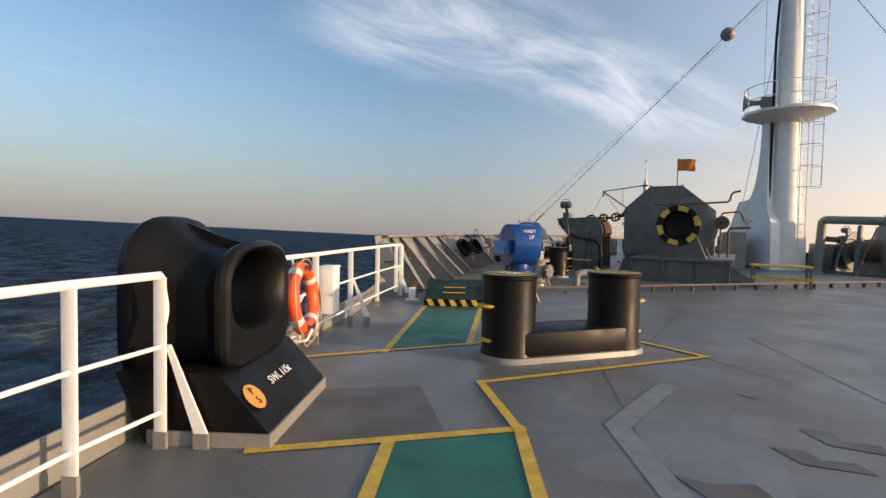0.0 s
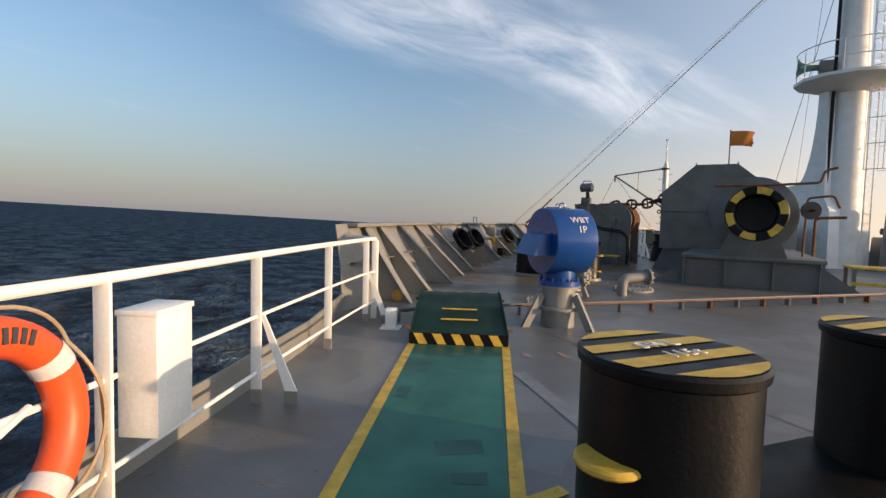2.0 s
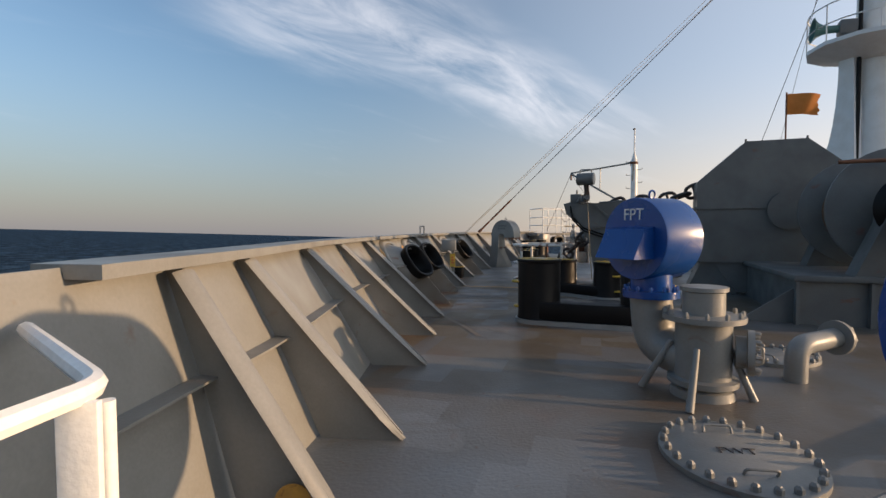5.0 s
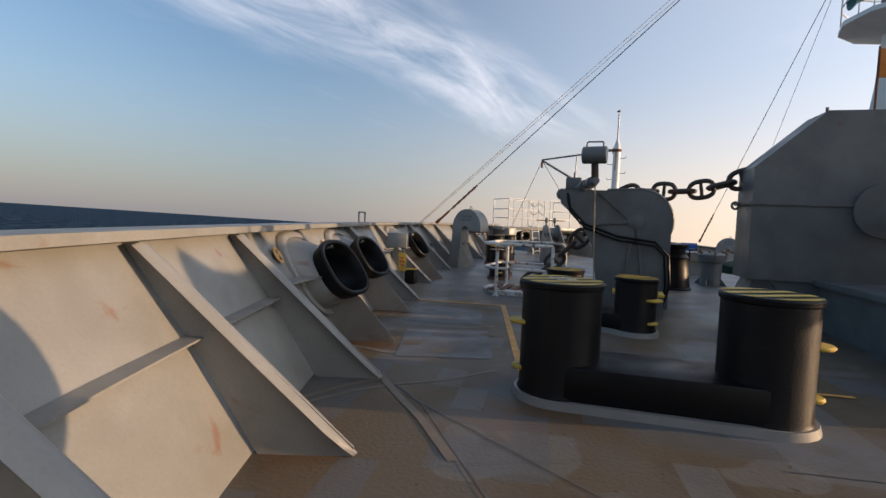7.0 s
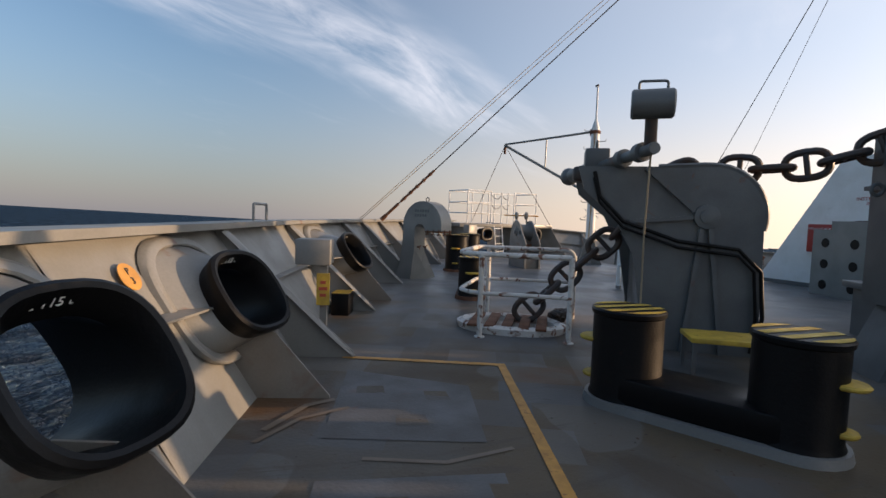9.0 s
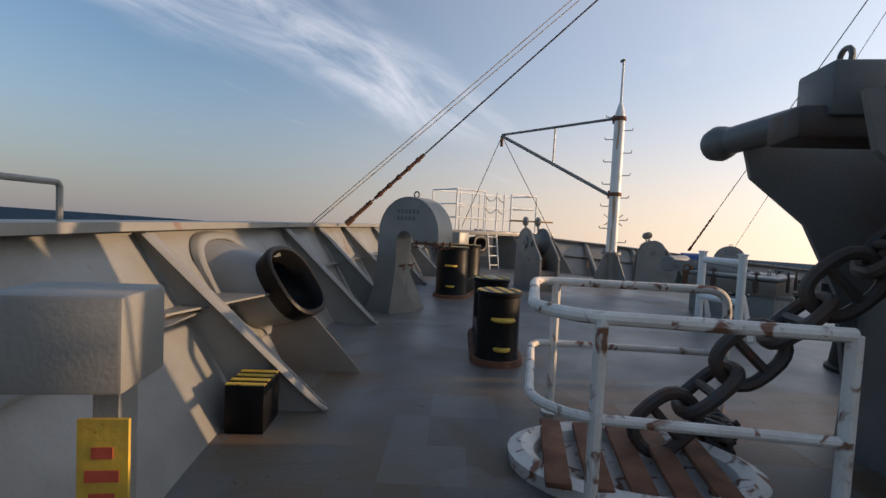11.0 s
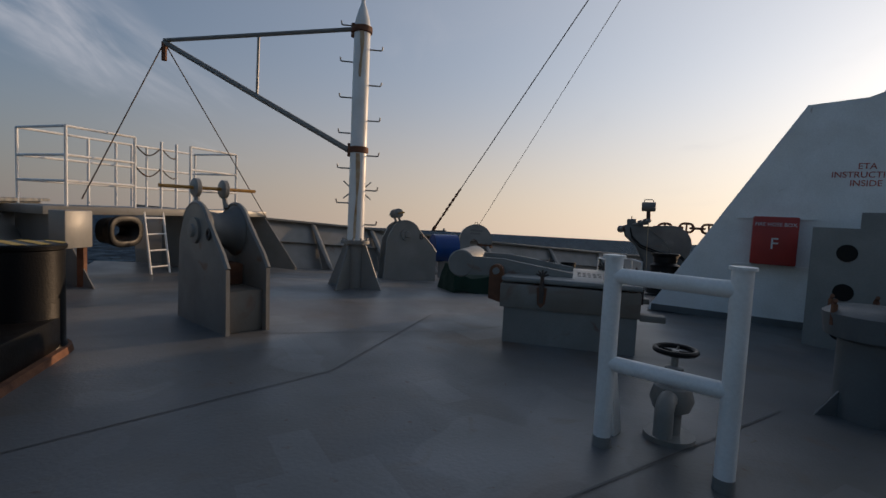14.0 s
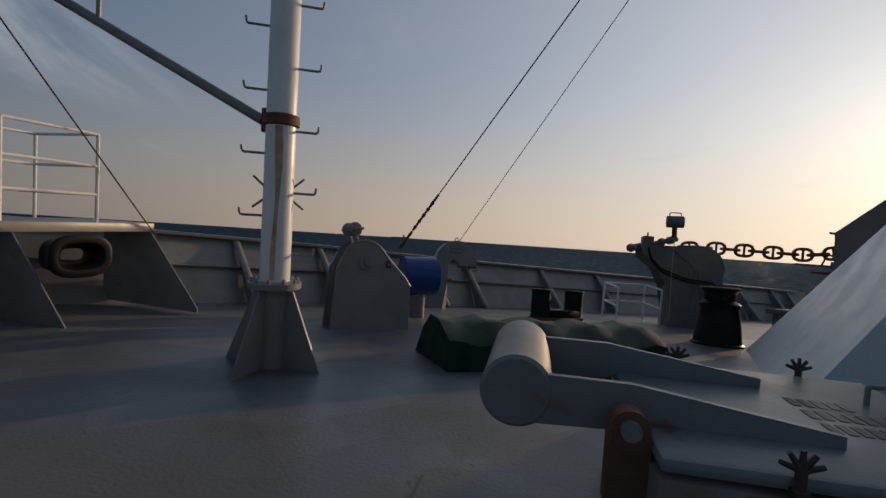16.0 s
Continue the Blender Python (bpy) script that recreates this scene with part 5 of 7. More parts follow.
stopper(SM, "grey steel chain stopper with roller and cylindrical counterweight")
H0, S0 = Vector((6.35, 17.95, 2.10)), SM @ Vector((0.54, -0.40, 1.90))
ch = [H0 + (S0 - H0) * k / 8 - Vector((0, 0, 0.10 * math.sin(math.pi * k / 8))) for k in range(9)]
ch += [SM @ Vector((x, y, z)) for x, y, z in ((0.54, -0.1, 1.90), (0.56, 0.22, 1.72), (0.58, 0.62, 1.15), (0.60, 1.0, 0.78), (0.60, 1.35, 0.42), (0.55, 1.75, 0.04))]
chain("heavy dark stud-link anchor chain running over the stopper roller", ch)

# hawse pipe mouth and rail round it
hp = SM @ Vector((0.42, 1.75, 0))
haw = thing("hawse_pipe", heading(hp.x, hp.y, 0, -58), "rusty hawse pipe mouth with a grey rim in the deck", "hawse pipe")
bm = B()
lathe(bm, [(0.55, 0.0), (0.56, 0.07), (0.50, 0.10), (0.44, 0.07), (0.42, 0.01), (0, 0.008)], 32, Matrix.Diagonal((0.8, 1.15, 1, 1)))
part("rim", bm, WHITE_WORN, haw)
bm = B()
for k in range(5):
    box(bm, -0.40, 0.36, -0.42 + k * 0.19, -0.30 + k * 0.19, 0.07, 0.10, 0.008)
part("cover_plate", bm, RUST, haw)
for k in range(14):
    a = k * 0.45
    bm = B()
    tube(bm, [(0.3 + 0.1 * math.cos(a + i) + 0.02 * k, -0.5 + 0.07 * math.sin(a + i * 1.3) - 0.01 * k, 0.04 + 0.12 * abs(math.sin(a * 3 + i * 0.7))) for i in range(5)], 0.02, 6)
    part("lashing_chain", bm, STEEL, haw)


def pipe_rail(pts, h, mid, label, mat, legs=None, r=0.026, drop=False):
    """A railing of bent pipe along a line of corners."""
    th = thing("pipe_railing", (0, 0, min(deck_z(x, y) for x, y in pts)), label, "railing")
    for k, z in enumerate((h, *mid)):
        bm = B()
        tube(bm, bent([(x, y, z) for x, y in pts] + ([(*pts[-1], 0.0)] if drop and k == 0 else []), 0.14, 6), r if k == 0 else r * 0.8, 10)
        part("top_bar" if k == 0 else "middle_bar", bm, mat, th)
    for x, y in (legs or pts):
        bm = B()
        rod(bm, (x, y, 0), (x, y, h), r, n=10)
        post = part("post", bm, mat, th)
        bm = B()
        lathe(bm, [(r * 2, 0), (r * 2, 0.012), (r, 0.016)], 12, Matrix.Translation((x, y, 0)))
        part("foot", bm, mat, post)
    return th


pipe_rail([(3.95, 19.43), (3.07, 19.94), (3.01, 20.20), (3.62, 21.12), (4.75, 20.55)], 0.90, (0.48,), "rust-worn white pipe railing round the hawse pipe", WHITE_WORN, legs=[(3.95, 19.43), (3.14, 19.90), (3.75, 21.05)], r=0.029, drop=True)

# yellow-black step by the stopper
st = thing("step_box", heading(4.75, 18.22, 0, -58), "low grey step with yellow front edge", "step")
bm = B()
box(bm, -0.2, 0.2, -0.35, 0.35, 0.30, 0.34, 0.004)
part("tread", bm, YELLOW, st)
for sx in (-0.18, 0.18):
    for sy in (-0.32, 0.32):
        bm = B()
        box(bm, sx - 0.015, sx + 0.015, sy - 0.015, sy + 0.015, 0, 0.30)
        part("leg", bm, MACH, st)


# ---- chocks ----
def oval(a, b, n=32, e=0.72):
    out = []
    for k in range(n):
        t = 2 * math.pi * k / n
        c, s = math.cos(t), math.sin(t)
        out.append((a * math.copysign(abs(c) ** e, c), b * math.copysign(abs(s) ** e, s)))
    return out


def chock(m, a, b, depth, label, flare_=0.10):
    """A panama chock: an oval bell-mouthed pipe whose mouth opens along local -y."""
    th = thing("mooring_chock", m, label, "chock", "mooring chocks in the bulwark")
    bm = B()
    prof = [(depth, 0.0, 0.03), (depth * 0.5, 0.0, 0.03), (0.10, 0.02, 0.05), (0.03, flare_ * 0.7, 0.0), (-0.01, flare_, 0.0), (-0.035, flare_ * 0.8, 0.0), (-0.045, flare_ * 0.3, 0.0)]
    inner = [(-0.035, -0.04), (0.02, -0.09), (0.12, -0.12), (depth, -0.12)]
    rings = []
    for y, g, _ in prof:
        rings.append([bm.verts.new((x, y, z)) for x, z in oval(a + g, b + g)])
    for y, g in inner:
        rings.append([bm.verts.new((x, y, z)) for x, z in oval(a + g, b + g)])
    for r0, r1 in zip(rings, rings[1:]):
        bridge(bm, r0, r1)
    bridge(bm, rings[-1], rings[0])
    part("bell_mouth", bm, BLACK, th, "black bell mouth")
    return th


def bulwark_pose(k, z, push):
    f, q, n = p_foot[k], p_top[k], p_nrm[k]
    p = f.lerp(q, z / CAP_Z) - n * push
    x = Vector((n.y, -n.x, 0))
    return Matrix(((x.x, n.x, 0, p.x), (x.y, n.y, 0, p.y), (0, 0, 1, p.z), (0, 0, 0, 1)))


def plate_ring(line, foot, top_, nrm, centre, a, b, shift=0.0):
    """Points of an oval hole in the bulwark's plating round a point."""
    k = near_index(line, centre[1])
    d = (line[min(k + 1, len(line) - 1)] - line[k - 1]).normalized()
    n = nrm[k]
    lean = (top_[k] - foot[k]).normalized()
    base = foot[k].lerp(top_[k], centre[2] / CAP_Z)
    return [base + d * x + lean * z - n * shift for x, z in oval(a, b)]


def bent_chock(mouth, normal, hole_y, a, label):
    """A grey pipe out of the plating, with a welded collar, that ends in a black bell mouth."""
    mouth, N = Vector(mouth), Vector(normal).normalized()
    X = Vector((0, 0, 1)).cross(N).normalized()
    U = N.cross(X)
    th = thing("mooring_chock", (0, 0, 0), label, "chock", "mooring chocks in the bulwark")
    HZ = 0.68

    def wall_ring(w, h, shift):
        return plate_ring(port_line, p_foot, p_top, p_nrm, (0, hole_y, HZ), w, h, shift)

    def on_wall(y, z, off=0.0):
        k = near_index(port_line, y)
        return p_foot[k].lerp(p_top[k], z / CAP_Z) - p_nrm[k] * (0.015 + off)

    def ring(c, g):
        return [c + X * x + U * z for x, z in oval(a + g, a + g, e=0.76)]

    hole = wall_ring(a + 0.13, a + 0.10, 0.04)
    near = ring(mouth - N * 0.13, -0.015)
    offs = min(range(32), key=lambda o: sum((hole[i] - near[(i + o) % 32]).length for i in range(32)))
    turn = lambda r: [r[(i + offs) % 32] for i in range(32)]
    near = turn(near)
    bm = B()
    rings = [[bm.verts.new(h.lerp(q, t)) for h, q in zip(hole, near)] for t in (0.0, 0.3, 0.65, 1.0)]
    for r0, r1 in zip(rings, rings[1:]):
        bridge(bm, r0, r1)
    part("pipe", bm, GREY, th, "grey painted pipe")
    bm = B()
    lip = [near] + [turn(ring(mouth + N * y, g)) for y, g in ((-0.09, -0.005), (-0.05, 0.0), (-0.02, 0.012), (0.01, 0.01), (0.022, -0.008), (0.015, -0.03), (-0.03, -0.05), (-0.12, -0.07))]
    lip.append([h.lerp(q, 0.02) for h, q in zip(wall_ring(a + 0.03, a, -0.05), near)])
    vs = [[bm.verts.new(p) for p in r] for r in lip]
    for r0, r1 in zip(vs, vs[1:]):
        bridge(bm, r0, r1)
    part("bell_mouth", bm, BLACK, th, "black bell mouth")
    bm = B()
    vs = [[bm.verts.new(p) for p in wall_ring(a + g, a + g - 0.03, d)] for g, d in ((0.21, 0.015), (0.205, 0.06), (0.19, 0.075), (0.15, 0.075), (0.135, 0.06), (0.135, 0.02))]
    for r0, r1 in zip(vs, vs[1:]):
        bridge(bm, r0, r1)
    part("collar", bm, GREY, th, "grey welded collar")
    # bracket down to the deck, square to the plating
    bm = B()
    k = near_index(port_line, mouth.y)
    n = p_nrm[k]
    m = Matrix(((-n.x, n.y, 0, mouth.x), (-n.y, -n.x, 0, mouth.y), (0, 0, 1, 0), (0, 0, 0, 1)))
    plate(bm, [(-0.06, 0.0), (0.53, 0.0), (0.53, 0.02), (0.16, mouth.z - a + 0.01), (0.05, mouth.z - a + 0.05), (-0.16, mouth.z - a + 0.06), (-0.2, 0.26)], 0.014, m)
    part("support_web", bm, RUSTYGREY, th, "rust-streaked support web")
    # flat stiffener from the stay to the pipe
    bm = B()
    z = mouth.z - 0.09
    left = mouth - X * (a - 0.015) - N * 0.09
    y0 = mouth.y - 1.0 if a > 0.3 else mouth.y - 0.8
    pts = [on_wall(y0, z), on_wall(y0, z, 0.07), Vector((left.x, left.y, z)), on_wall(mouth.y - 0.05, z, 0.02)]
    for i, p in enumerate(pts):
        p.z = z
    lo, hi = [bm.verts.new(p) for p in pts], [bm.verts.new(p + Vector((0, 0, 0.014))) for p in pts]
    bm.faces.new(list(reversed(lo))), bm.faces.new(hi)
    bridge(bm, lo, hi)
    part("stiffener", bm, GREY, th)
    c = mouth + U * (a - 0.052) - N * 0.035 - X * 0.06
    nt_, ut = (U * -0.9 + N * 0.4).normalized(), (N * 0.9 + U * 0.4).normalized()
    words("SWL 115 t", 0.055, LETTER, th, Matrix(((X.x, ut.x, nt_.x, c.x), (X.y, ut.y, nt_.y, c.y), (X.z, ut.z, nt_.z, c.z), (0, 0, 0, 1))), "lettering", "white stencilled lettering")
    return th


CHOCKS = [((0.50, 17.0, 0.76), 17.08, 0.315), ((0.90, 18.65, 0.75), 18.73, 0.305), ((2.21, 22.4, 0.74), 22.5, 0.31)]
for mouth, hy, a in CHOCKS:
    bent_chock(mouth, (0.695, -0.434, 0.574), hy, a, "black bell-mouthed mooring chock on a grey pipe in the bulwark")

bm = B()
lathe(bm, [(0.085, 0), (0.085, 0.004), (0, 0.005)], 24)
sg = solid("number_disc", bm, ORANGELINE, "orange round mark on the first bulwark stay", "sign", m=axis_z((-0.495, 10.815, 0.11), (-0.15, -0.98, 0)))
for y, ztxt in ((16.42, "A"), (18.0, "3")):
    k = near_index(port_line, y)
    m = bulwark_pose(k, 0.90, 0.05)
    bm = B()
    lathe(bm, [(0.085, 0), (0.085, 0.004), (0, 0.005)], 24, axis_z((0, 0, 0), (0, -1, 0)))
    sg = solid("number_disc", bm, ORANGELINE, "yellow round position mark painted on the bulwark", "sign", m=m @ pose(0, 0, 0, -32, 0, 0))
    words("P\n" + ztxt, 0.06, DARKTEXT, sg, Matrix.Translation((0, -0.008, 0)) @ pose(0, 0, 0, 90, 0, 0))

# the big chock in the gap of the port rail
CH = heading(-0.62, 3.49, 0, -91)      # local -y: inboard
ck = thing("mooring_chock", CH, "large black mooring chock with double lips at the deck edge", "chock", "mooring chocks in the bulwark")


def arch(w, top_h, low_h, zc=0.86, n=40):
    """An arch-topped outline, round above and nearly square below."""
    out = []
    for k in range(n):
        t = 2 * math.pi * k / n
        c, s_ = math.cos(t), math.sin(t)
        e = 0.70 if s_ >= 0 else 0.30
        out.append((w * math.copysign(abs(c) ** e, c), zc + (top_h if s_ >= 0 else low_h) * math.copysign(abs(s_) ** e, s_)))
    return out


def hoop(w, h, zc):
    return [(x, z + zc) for x, z in oval(w, h, 40, 0.80)]


loft = [(0.72, hoop(0.46, 0.41, 0.91)), (0.60, hoop(0.41, 0.36, 0.89)), (0.40, hoop(0.36, 0.285, 0.875)), (0.24, hoop(0.35, 0.255, 0.87)), (0.14, hoop(0.37, 0.255, 0.87)), (0.08, hoop(0.41, 0.265, 0.87)), (0.055, hoop(0.44, 0.28, 0.87)),
        (0.045, arch(0.47, 0.30, 0.45)), (0.06, arch(0.50, 0.325, 0.45)), (0.09, arch(0.515, 0.335, 0.45)), (0.13, arch(0.50, 0.32, 0.45)), (0.17, arch(0.43, 0.27, 0.45)), (0.24, arch(0.385, 0.275, 0.45)), (0.36, arch(0.39, 0.30, 0.45)),
        (0.46, arch(0.42, 0.345, 0.45)), (0.55, arch(0.45, 0.41, 0.45)), (0.62, arch(0.49, 0.475, 0.47)), (0.68, arch(0.51, 0.49, 0.48)), (0.73, arch(0.49, 0.47, 0.48))]
bm = B()
rings = [[bm.verts.new((x, y, z)) for x, z in ring_] for y, ring_ in loft]
for r0, r1 in zip(rings, rings[1:]):
    bridge(bm, r0, r1)
bridge(bm, rings[-1], rings[0])
part("double_lip", bm, BLACK, ck)
bm = B()
plate(bm, [(0.60, 1.31), (0.56, 1.0), (0.25, 1.0), (0.13, 1.17), (0.30, 1.20)], 0.03, Matrix.Translation((0.02, 0, 0)) @ pose(0, 0, 0, 0, 0, 90))
part("top_web", bm, BLACK, ck)
bm = B()
prof = [(-0.22, 0.09), (0.06, 0.405), (0.14, 0.43), (0.70, 0.43), (0.52, 0.0), (-0.22, 0.0)]
lo, hi = [bm.verts.new((-0.55, y, z)) for y, z in prof], [bm.verts.new((0.55, y, z)) for y, z in prof]
bm.faces.new(lo), bm.faces.new(list(reversed(hi)))
bridge(bm, hi, lo)
base = part("base", bm, BLACK, ck)
bm = B()
box(bm, -0.565, 0.565, -0.235, 0.50, 0.0, 0.085)
part("foot_plate", bm, GREY, ck, "grey painted foot")
slope = math.degrees(math.atan2(0.285, 0.28))
bm = B()
lathe(bm, [(0.088, 0), (0.088, 0.003), (0, 0.004)], 24)
ob = part("number_disc", bm, ORANGELINE, base, "yellow disc with position mark")
ob.matrix_local = Matrix.Translation((-0.43, -0.085, 0.261)) @ pose(0, 0, 0, slope, 0, 0)
words("P\n5", 0.07, DARKTEXT, ob, Matrix.Translation((0, 0, 0.008)))
words("SWL 115t", 0.085, LETTER, base, Matrix.Translation((0.0, -0.075, 0.275)) @ pose(0, 0, 0, slope, 0, 0), "lettering", "white stencilled lettering")


# ---- gooseneck vents ----
def gooseneck(m, label, s=1.0):
    """A flat trunk that bends over into a half-round hood; the mouth looks down on the local +x side."""
    th = thing("gooseneck_vent", m, label, "vent", "gooseneck vents")
    w = 0.17 * s
    prof = [(-0.62, 0.0), (-0.50, 0.30), (-0.43, 0.75), (-0.42, 1.10)] + arc(0.06, 1.10, 0.48, 180, 0, 20)[1:] + [(0.54, 1.0), (0.14, 1.0)] + arc(0.01, 1.0, 0.13, 0, 180, 8)[1:] + [(-0.12, 0.58), (-0.20, 0.0)]
    bm = B()
    plate(bm, [(x * s, z * s) for x, z in prof], 2 * w)
    part("trunk", bm, GREY, th)
    for apex, foot0, foot1 in (((-0.12, -0.13, 0.60), (-0.20, -0.16, 0), (-0.03, 0.26, 0)), ((-0.13, 0.13, 0.62), (-0.18, 0.16, 0), (-0.14, 0.58, 0))):
        bm = B()
        tri = [Vector(p) * s for p in (apex, foot0, foot1)]
        n = (tri[1] - tri[0]).cross(tri[2] - tri[0]).normalized() * 0.008
        a_, b_ = [bm.verts.new(p - n) for p in tri], [bm.verts.new(p + n) for p in tri]
        bm.faces.new(a_), bm.faces.new(list(reversed(b_)))
        bridge(bm, a_, b_)
        part("gusset", bm, GREY, th)
    bm = B()
    box(bm, 0.15 * s, 0.55 * s, -w * 1.02, w * 1.02, 0.965 * s, 0.998 * s, 0.006)
    part("closing_cover", bm, RUST, th, "rusty closing cover under the hood")
    for x, y in ((0.22, -1), (0.36, -1), (0.50, -1), (0.56, -0.4), (0.56, 0.5)):
        bm = B()
        c = Vector((x * s, y * w * 1.1, 0.95 * s))
        rod(bm, c, c + Vector((0, 0, 0.07)), 0.012, n=6)
        for a in (0.6, 2.5, 4.2):
            rod(bm, c, c + Vector((0.04 * math.cos(a), 0.04 * math.sin(a), -0.03)), 0.009, n=6)
        part("wing_nut", bm, RUST, th, "rusty wing nut")
    for y in (-0.6, 0.6):
        bm = B()
        c = Vector((-0.10 * s, y * w, 0.66 * s))
        rod(bm, c, c + Vector((0.07, 0, 0)), 0.014, n=6)
        for a in (0.9, 2.6, 4.4):
            rod(bm, c + Vector((0.06, 0, 0)), c + Vector((0.08, 0.045 * math.cos(a), 0.045 * math.sin(a))), 0.009, n=6)
        part("wing_nut", bm, RUST, th, "rusty wing nut")
    bm = B()
    tube(bm, [(0.06 + 0.04 * math.cos(a), 0, 1.58 * s + 0.035 + 0.04 * math.sin(a)) for a in np.linspace(0, 2 * math.pi, 13)[:-1]], 0.011, 6, closed=True)
    part("lifting_eye", bm, GREY, th)
    bm = B()
    for k, n in enumerate((6, 5)):
        for i in range(n):
            box(bm, (-0.12 + i * 0.062) * s, (-0.078 + i * 0.062) * s, -w - 0.002, -w, (1.36 - k * 0.09) * s, (1.415 - k * 0.09) * s)
    part("faded_marking", bm, MACH, th, "faded dark stencilled marking")
    return th


gooseneck(pose(3.89, 24.51, 0, 0, 0, -55), "grey mushroom-shaped gooseneck vent with rusty wing nuts by the bulwark")
gooseneck(on_deck(17.0, 29.8, 50), "grey gooseneck vent on the far side deck")

# ---- main mast and its house ----
mast = thing("main_mast", (0, 0, 0), "white steel foremast with finned house, ladder cage and lookout platform", "mast")
FM = Matrix.Translation((12.22, 22.08, 0)) @ pose(0, 0, 0, 0, 0, 93.4)      # local x: ahead along the fin
prof = [(1.66, 0.0, 4.3), (0.0, 2.77, 1.3), (-0.57, 2.82, 1.3)]      # ahead, height, thickness to starboard
for k in range(1, 9):
    t = k / 8
    prof.append((-0.57 - 0.75 * math.sin(t * math.pi / 2), 2.82 + 3.0 * (1 - math.cos(t * math.pi / 2)), 1.3))
prof += [(-1.72, 5.82, 1.3), (-1.85, 2.3, 1.4), (-2.1, 1.9, 1.4), (-2.15, 0.0, 1.4)]
bm = B()
lo = [bm.verts.new((x, 0, z)) for x, z, t in prof]
hi = [bm.verts.new((x, -t, z - (0.45 if t > 4 else 0.0))) for x, z, t in prof]
bm.faces.new(lo)
bm.faces.new(list(reversed(hi)))
bridge(bm, hi, lo)
bm.normal_update()
bmesh.ops.triangulate(bm, faces=[f for f in bm.faces if len(f.verts) > 4])
bmesh.ops.transform(bm, matrix=FM, verts=bm.verts)
part("house", bm, WHITE, mast, "white fin-shaped mast house")
bm = B()
box(bm, -1.6, 1.60, 0.0, 0.006, 0.0, 0.09, 0, FM)
part("painted_foot", bm, MACH, mast, "dark grey painted foot of the house")
MAST = FM @ Vector((-1.72, -0.72, 0))
bm = B()
lathe(bm, [(0.54, 0), (0.52, 2.5), (0.46, 6.1), (0.38, 9.5), (0.30, 13.0), (0.2, 15.0)], 28, Matrix.Translation(MAST))
part("mast_tube", bm, WHITE, mast)
bm = B()
lathe(bm, [(0.55, 5.75), (1.45, 6.08), (1.55, 6.10), (1.55, 6.20), (0.5, 6.20)], 12, Matrix.Translation(MAST))
platf = part("lookout_platform", bm, WHITE, mast)
bm = B()
for z in (6.65, 7.15):
    tube(bm, [MAST + Vector((1.5 * math.cos(a), 1.5 * math.sin(a), z)) for a in np.linspace(0, 2 * math.pi, 25)[:-1]], 0.018, 6, closed=True)
for a in np.linspace(0, 2 * math.pi, 9)[:-1]:
    rod(bm, MAST + Vector((1.5 * math.cos(a), 1.5 * math.sin(a), 6.2)), MAST + Vector((1.5 * math.cos(a), 1.5 * math.sin(a), 7.15)), 0.018, n=6)
part("platform_rail", bm, WHITE, platf)
# ladder with its cage on the after side
LD = Vector((0.45, -0.89, 0)).normalized()
LS = Vector((LD.y, -LD.x, 0))
bm = B()
for s in (-0.22, 0.22):
    rod(bm, MAST + LD * 0.72 + LS * s + Vector((0, 0, 1.0)), MAST + LD * 0.62 + LS * s + Vector((0, 0, 14)), 0.022, n=6)
for k in range(40):
    z = 1.2 + k * 0.3
    rod(bm, MAST + LD * 0.70 - LS * 0.22 + Vector((0, 0, z)), MAST + LD * 0.70 + LS * 0.22 + Vector((0, 0, z)), 0.012, n=6)
part("ladder", bm, WHITE, mast)
bm = B()
for k in range(14):
    z = 3.2 + k * 0.8
    tube(bm, [MAST + LD * (0.72 + 0.62 * math.sin(a)) + LS * (0.40 * math.cos(a)) + Vector((0, 0, z)) for a in np.linspace(0, math.pi, 9)], 0.016, 6)
for a in np.linspace(0, math.pi, 5):
    rod(bm, MAST + LD * (0.72 + 0.62 * math.sin(a)) + LS * (0.40 * math.cos(a)) + Vector((0, 0, 3.2)), MAST + LD * (0.72 + 0.62 * math.sin(a)) + LS * (0.40 * math.cos(a)) + Vector((0, 0, 13.6)), 0.013, n=6)
part("ladder_cage", bm, WHITE, mast)
bm = B()
tube(bm, bent([MAST + Vector((-0.62, -0.1, 1.0)), MAST + Vector((-0.60, -0.1, 9)), MAST + Vector((-0.4, -0.1, 13))], 0.3), 0.05, 8)
part("cable_pipe", bm, BLACK, mast)

horn = thing("ship_horn", axis_z(Vector((12.0, 20.72, 6.66)), (-0.86, 0.5, 0.06)), "green trumpet horn on the mast platform", "horn")
bm = B()
lathe(bm, [(0.10, -0.15), (0.10, 0.05), (0.13, 0.2), (0.20, 0.33), (0.32, 0.42), (0.33, 0.43), (0.28, 0.42), (0.1, 0.2), (0, 0.15)], 24)
part("trumpet", bm, material("teal_paint", (0.08, 0.20, 0.18), 0.5), horn)
bm = B()
box(bm, -0.16, 0.16, -0.18, 0.2, -0.55, -0.15, 0.03)
part("compressor", bm, MACH, horn)
bm = B()
rod(bm, (0, 0, -0.35), Vector((0.25, -0.45, -0.35)), 0.05)
part("bracket", bm, MACH, horn)

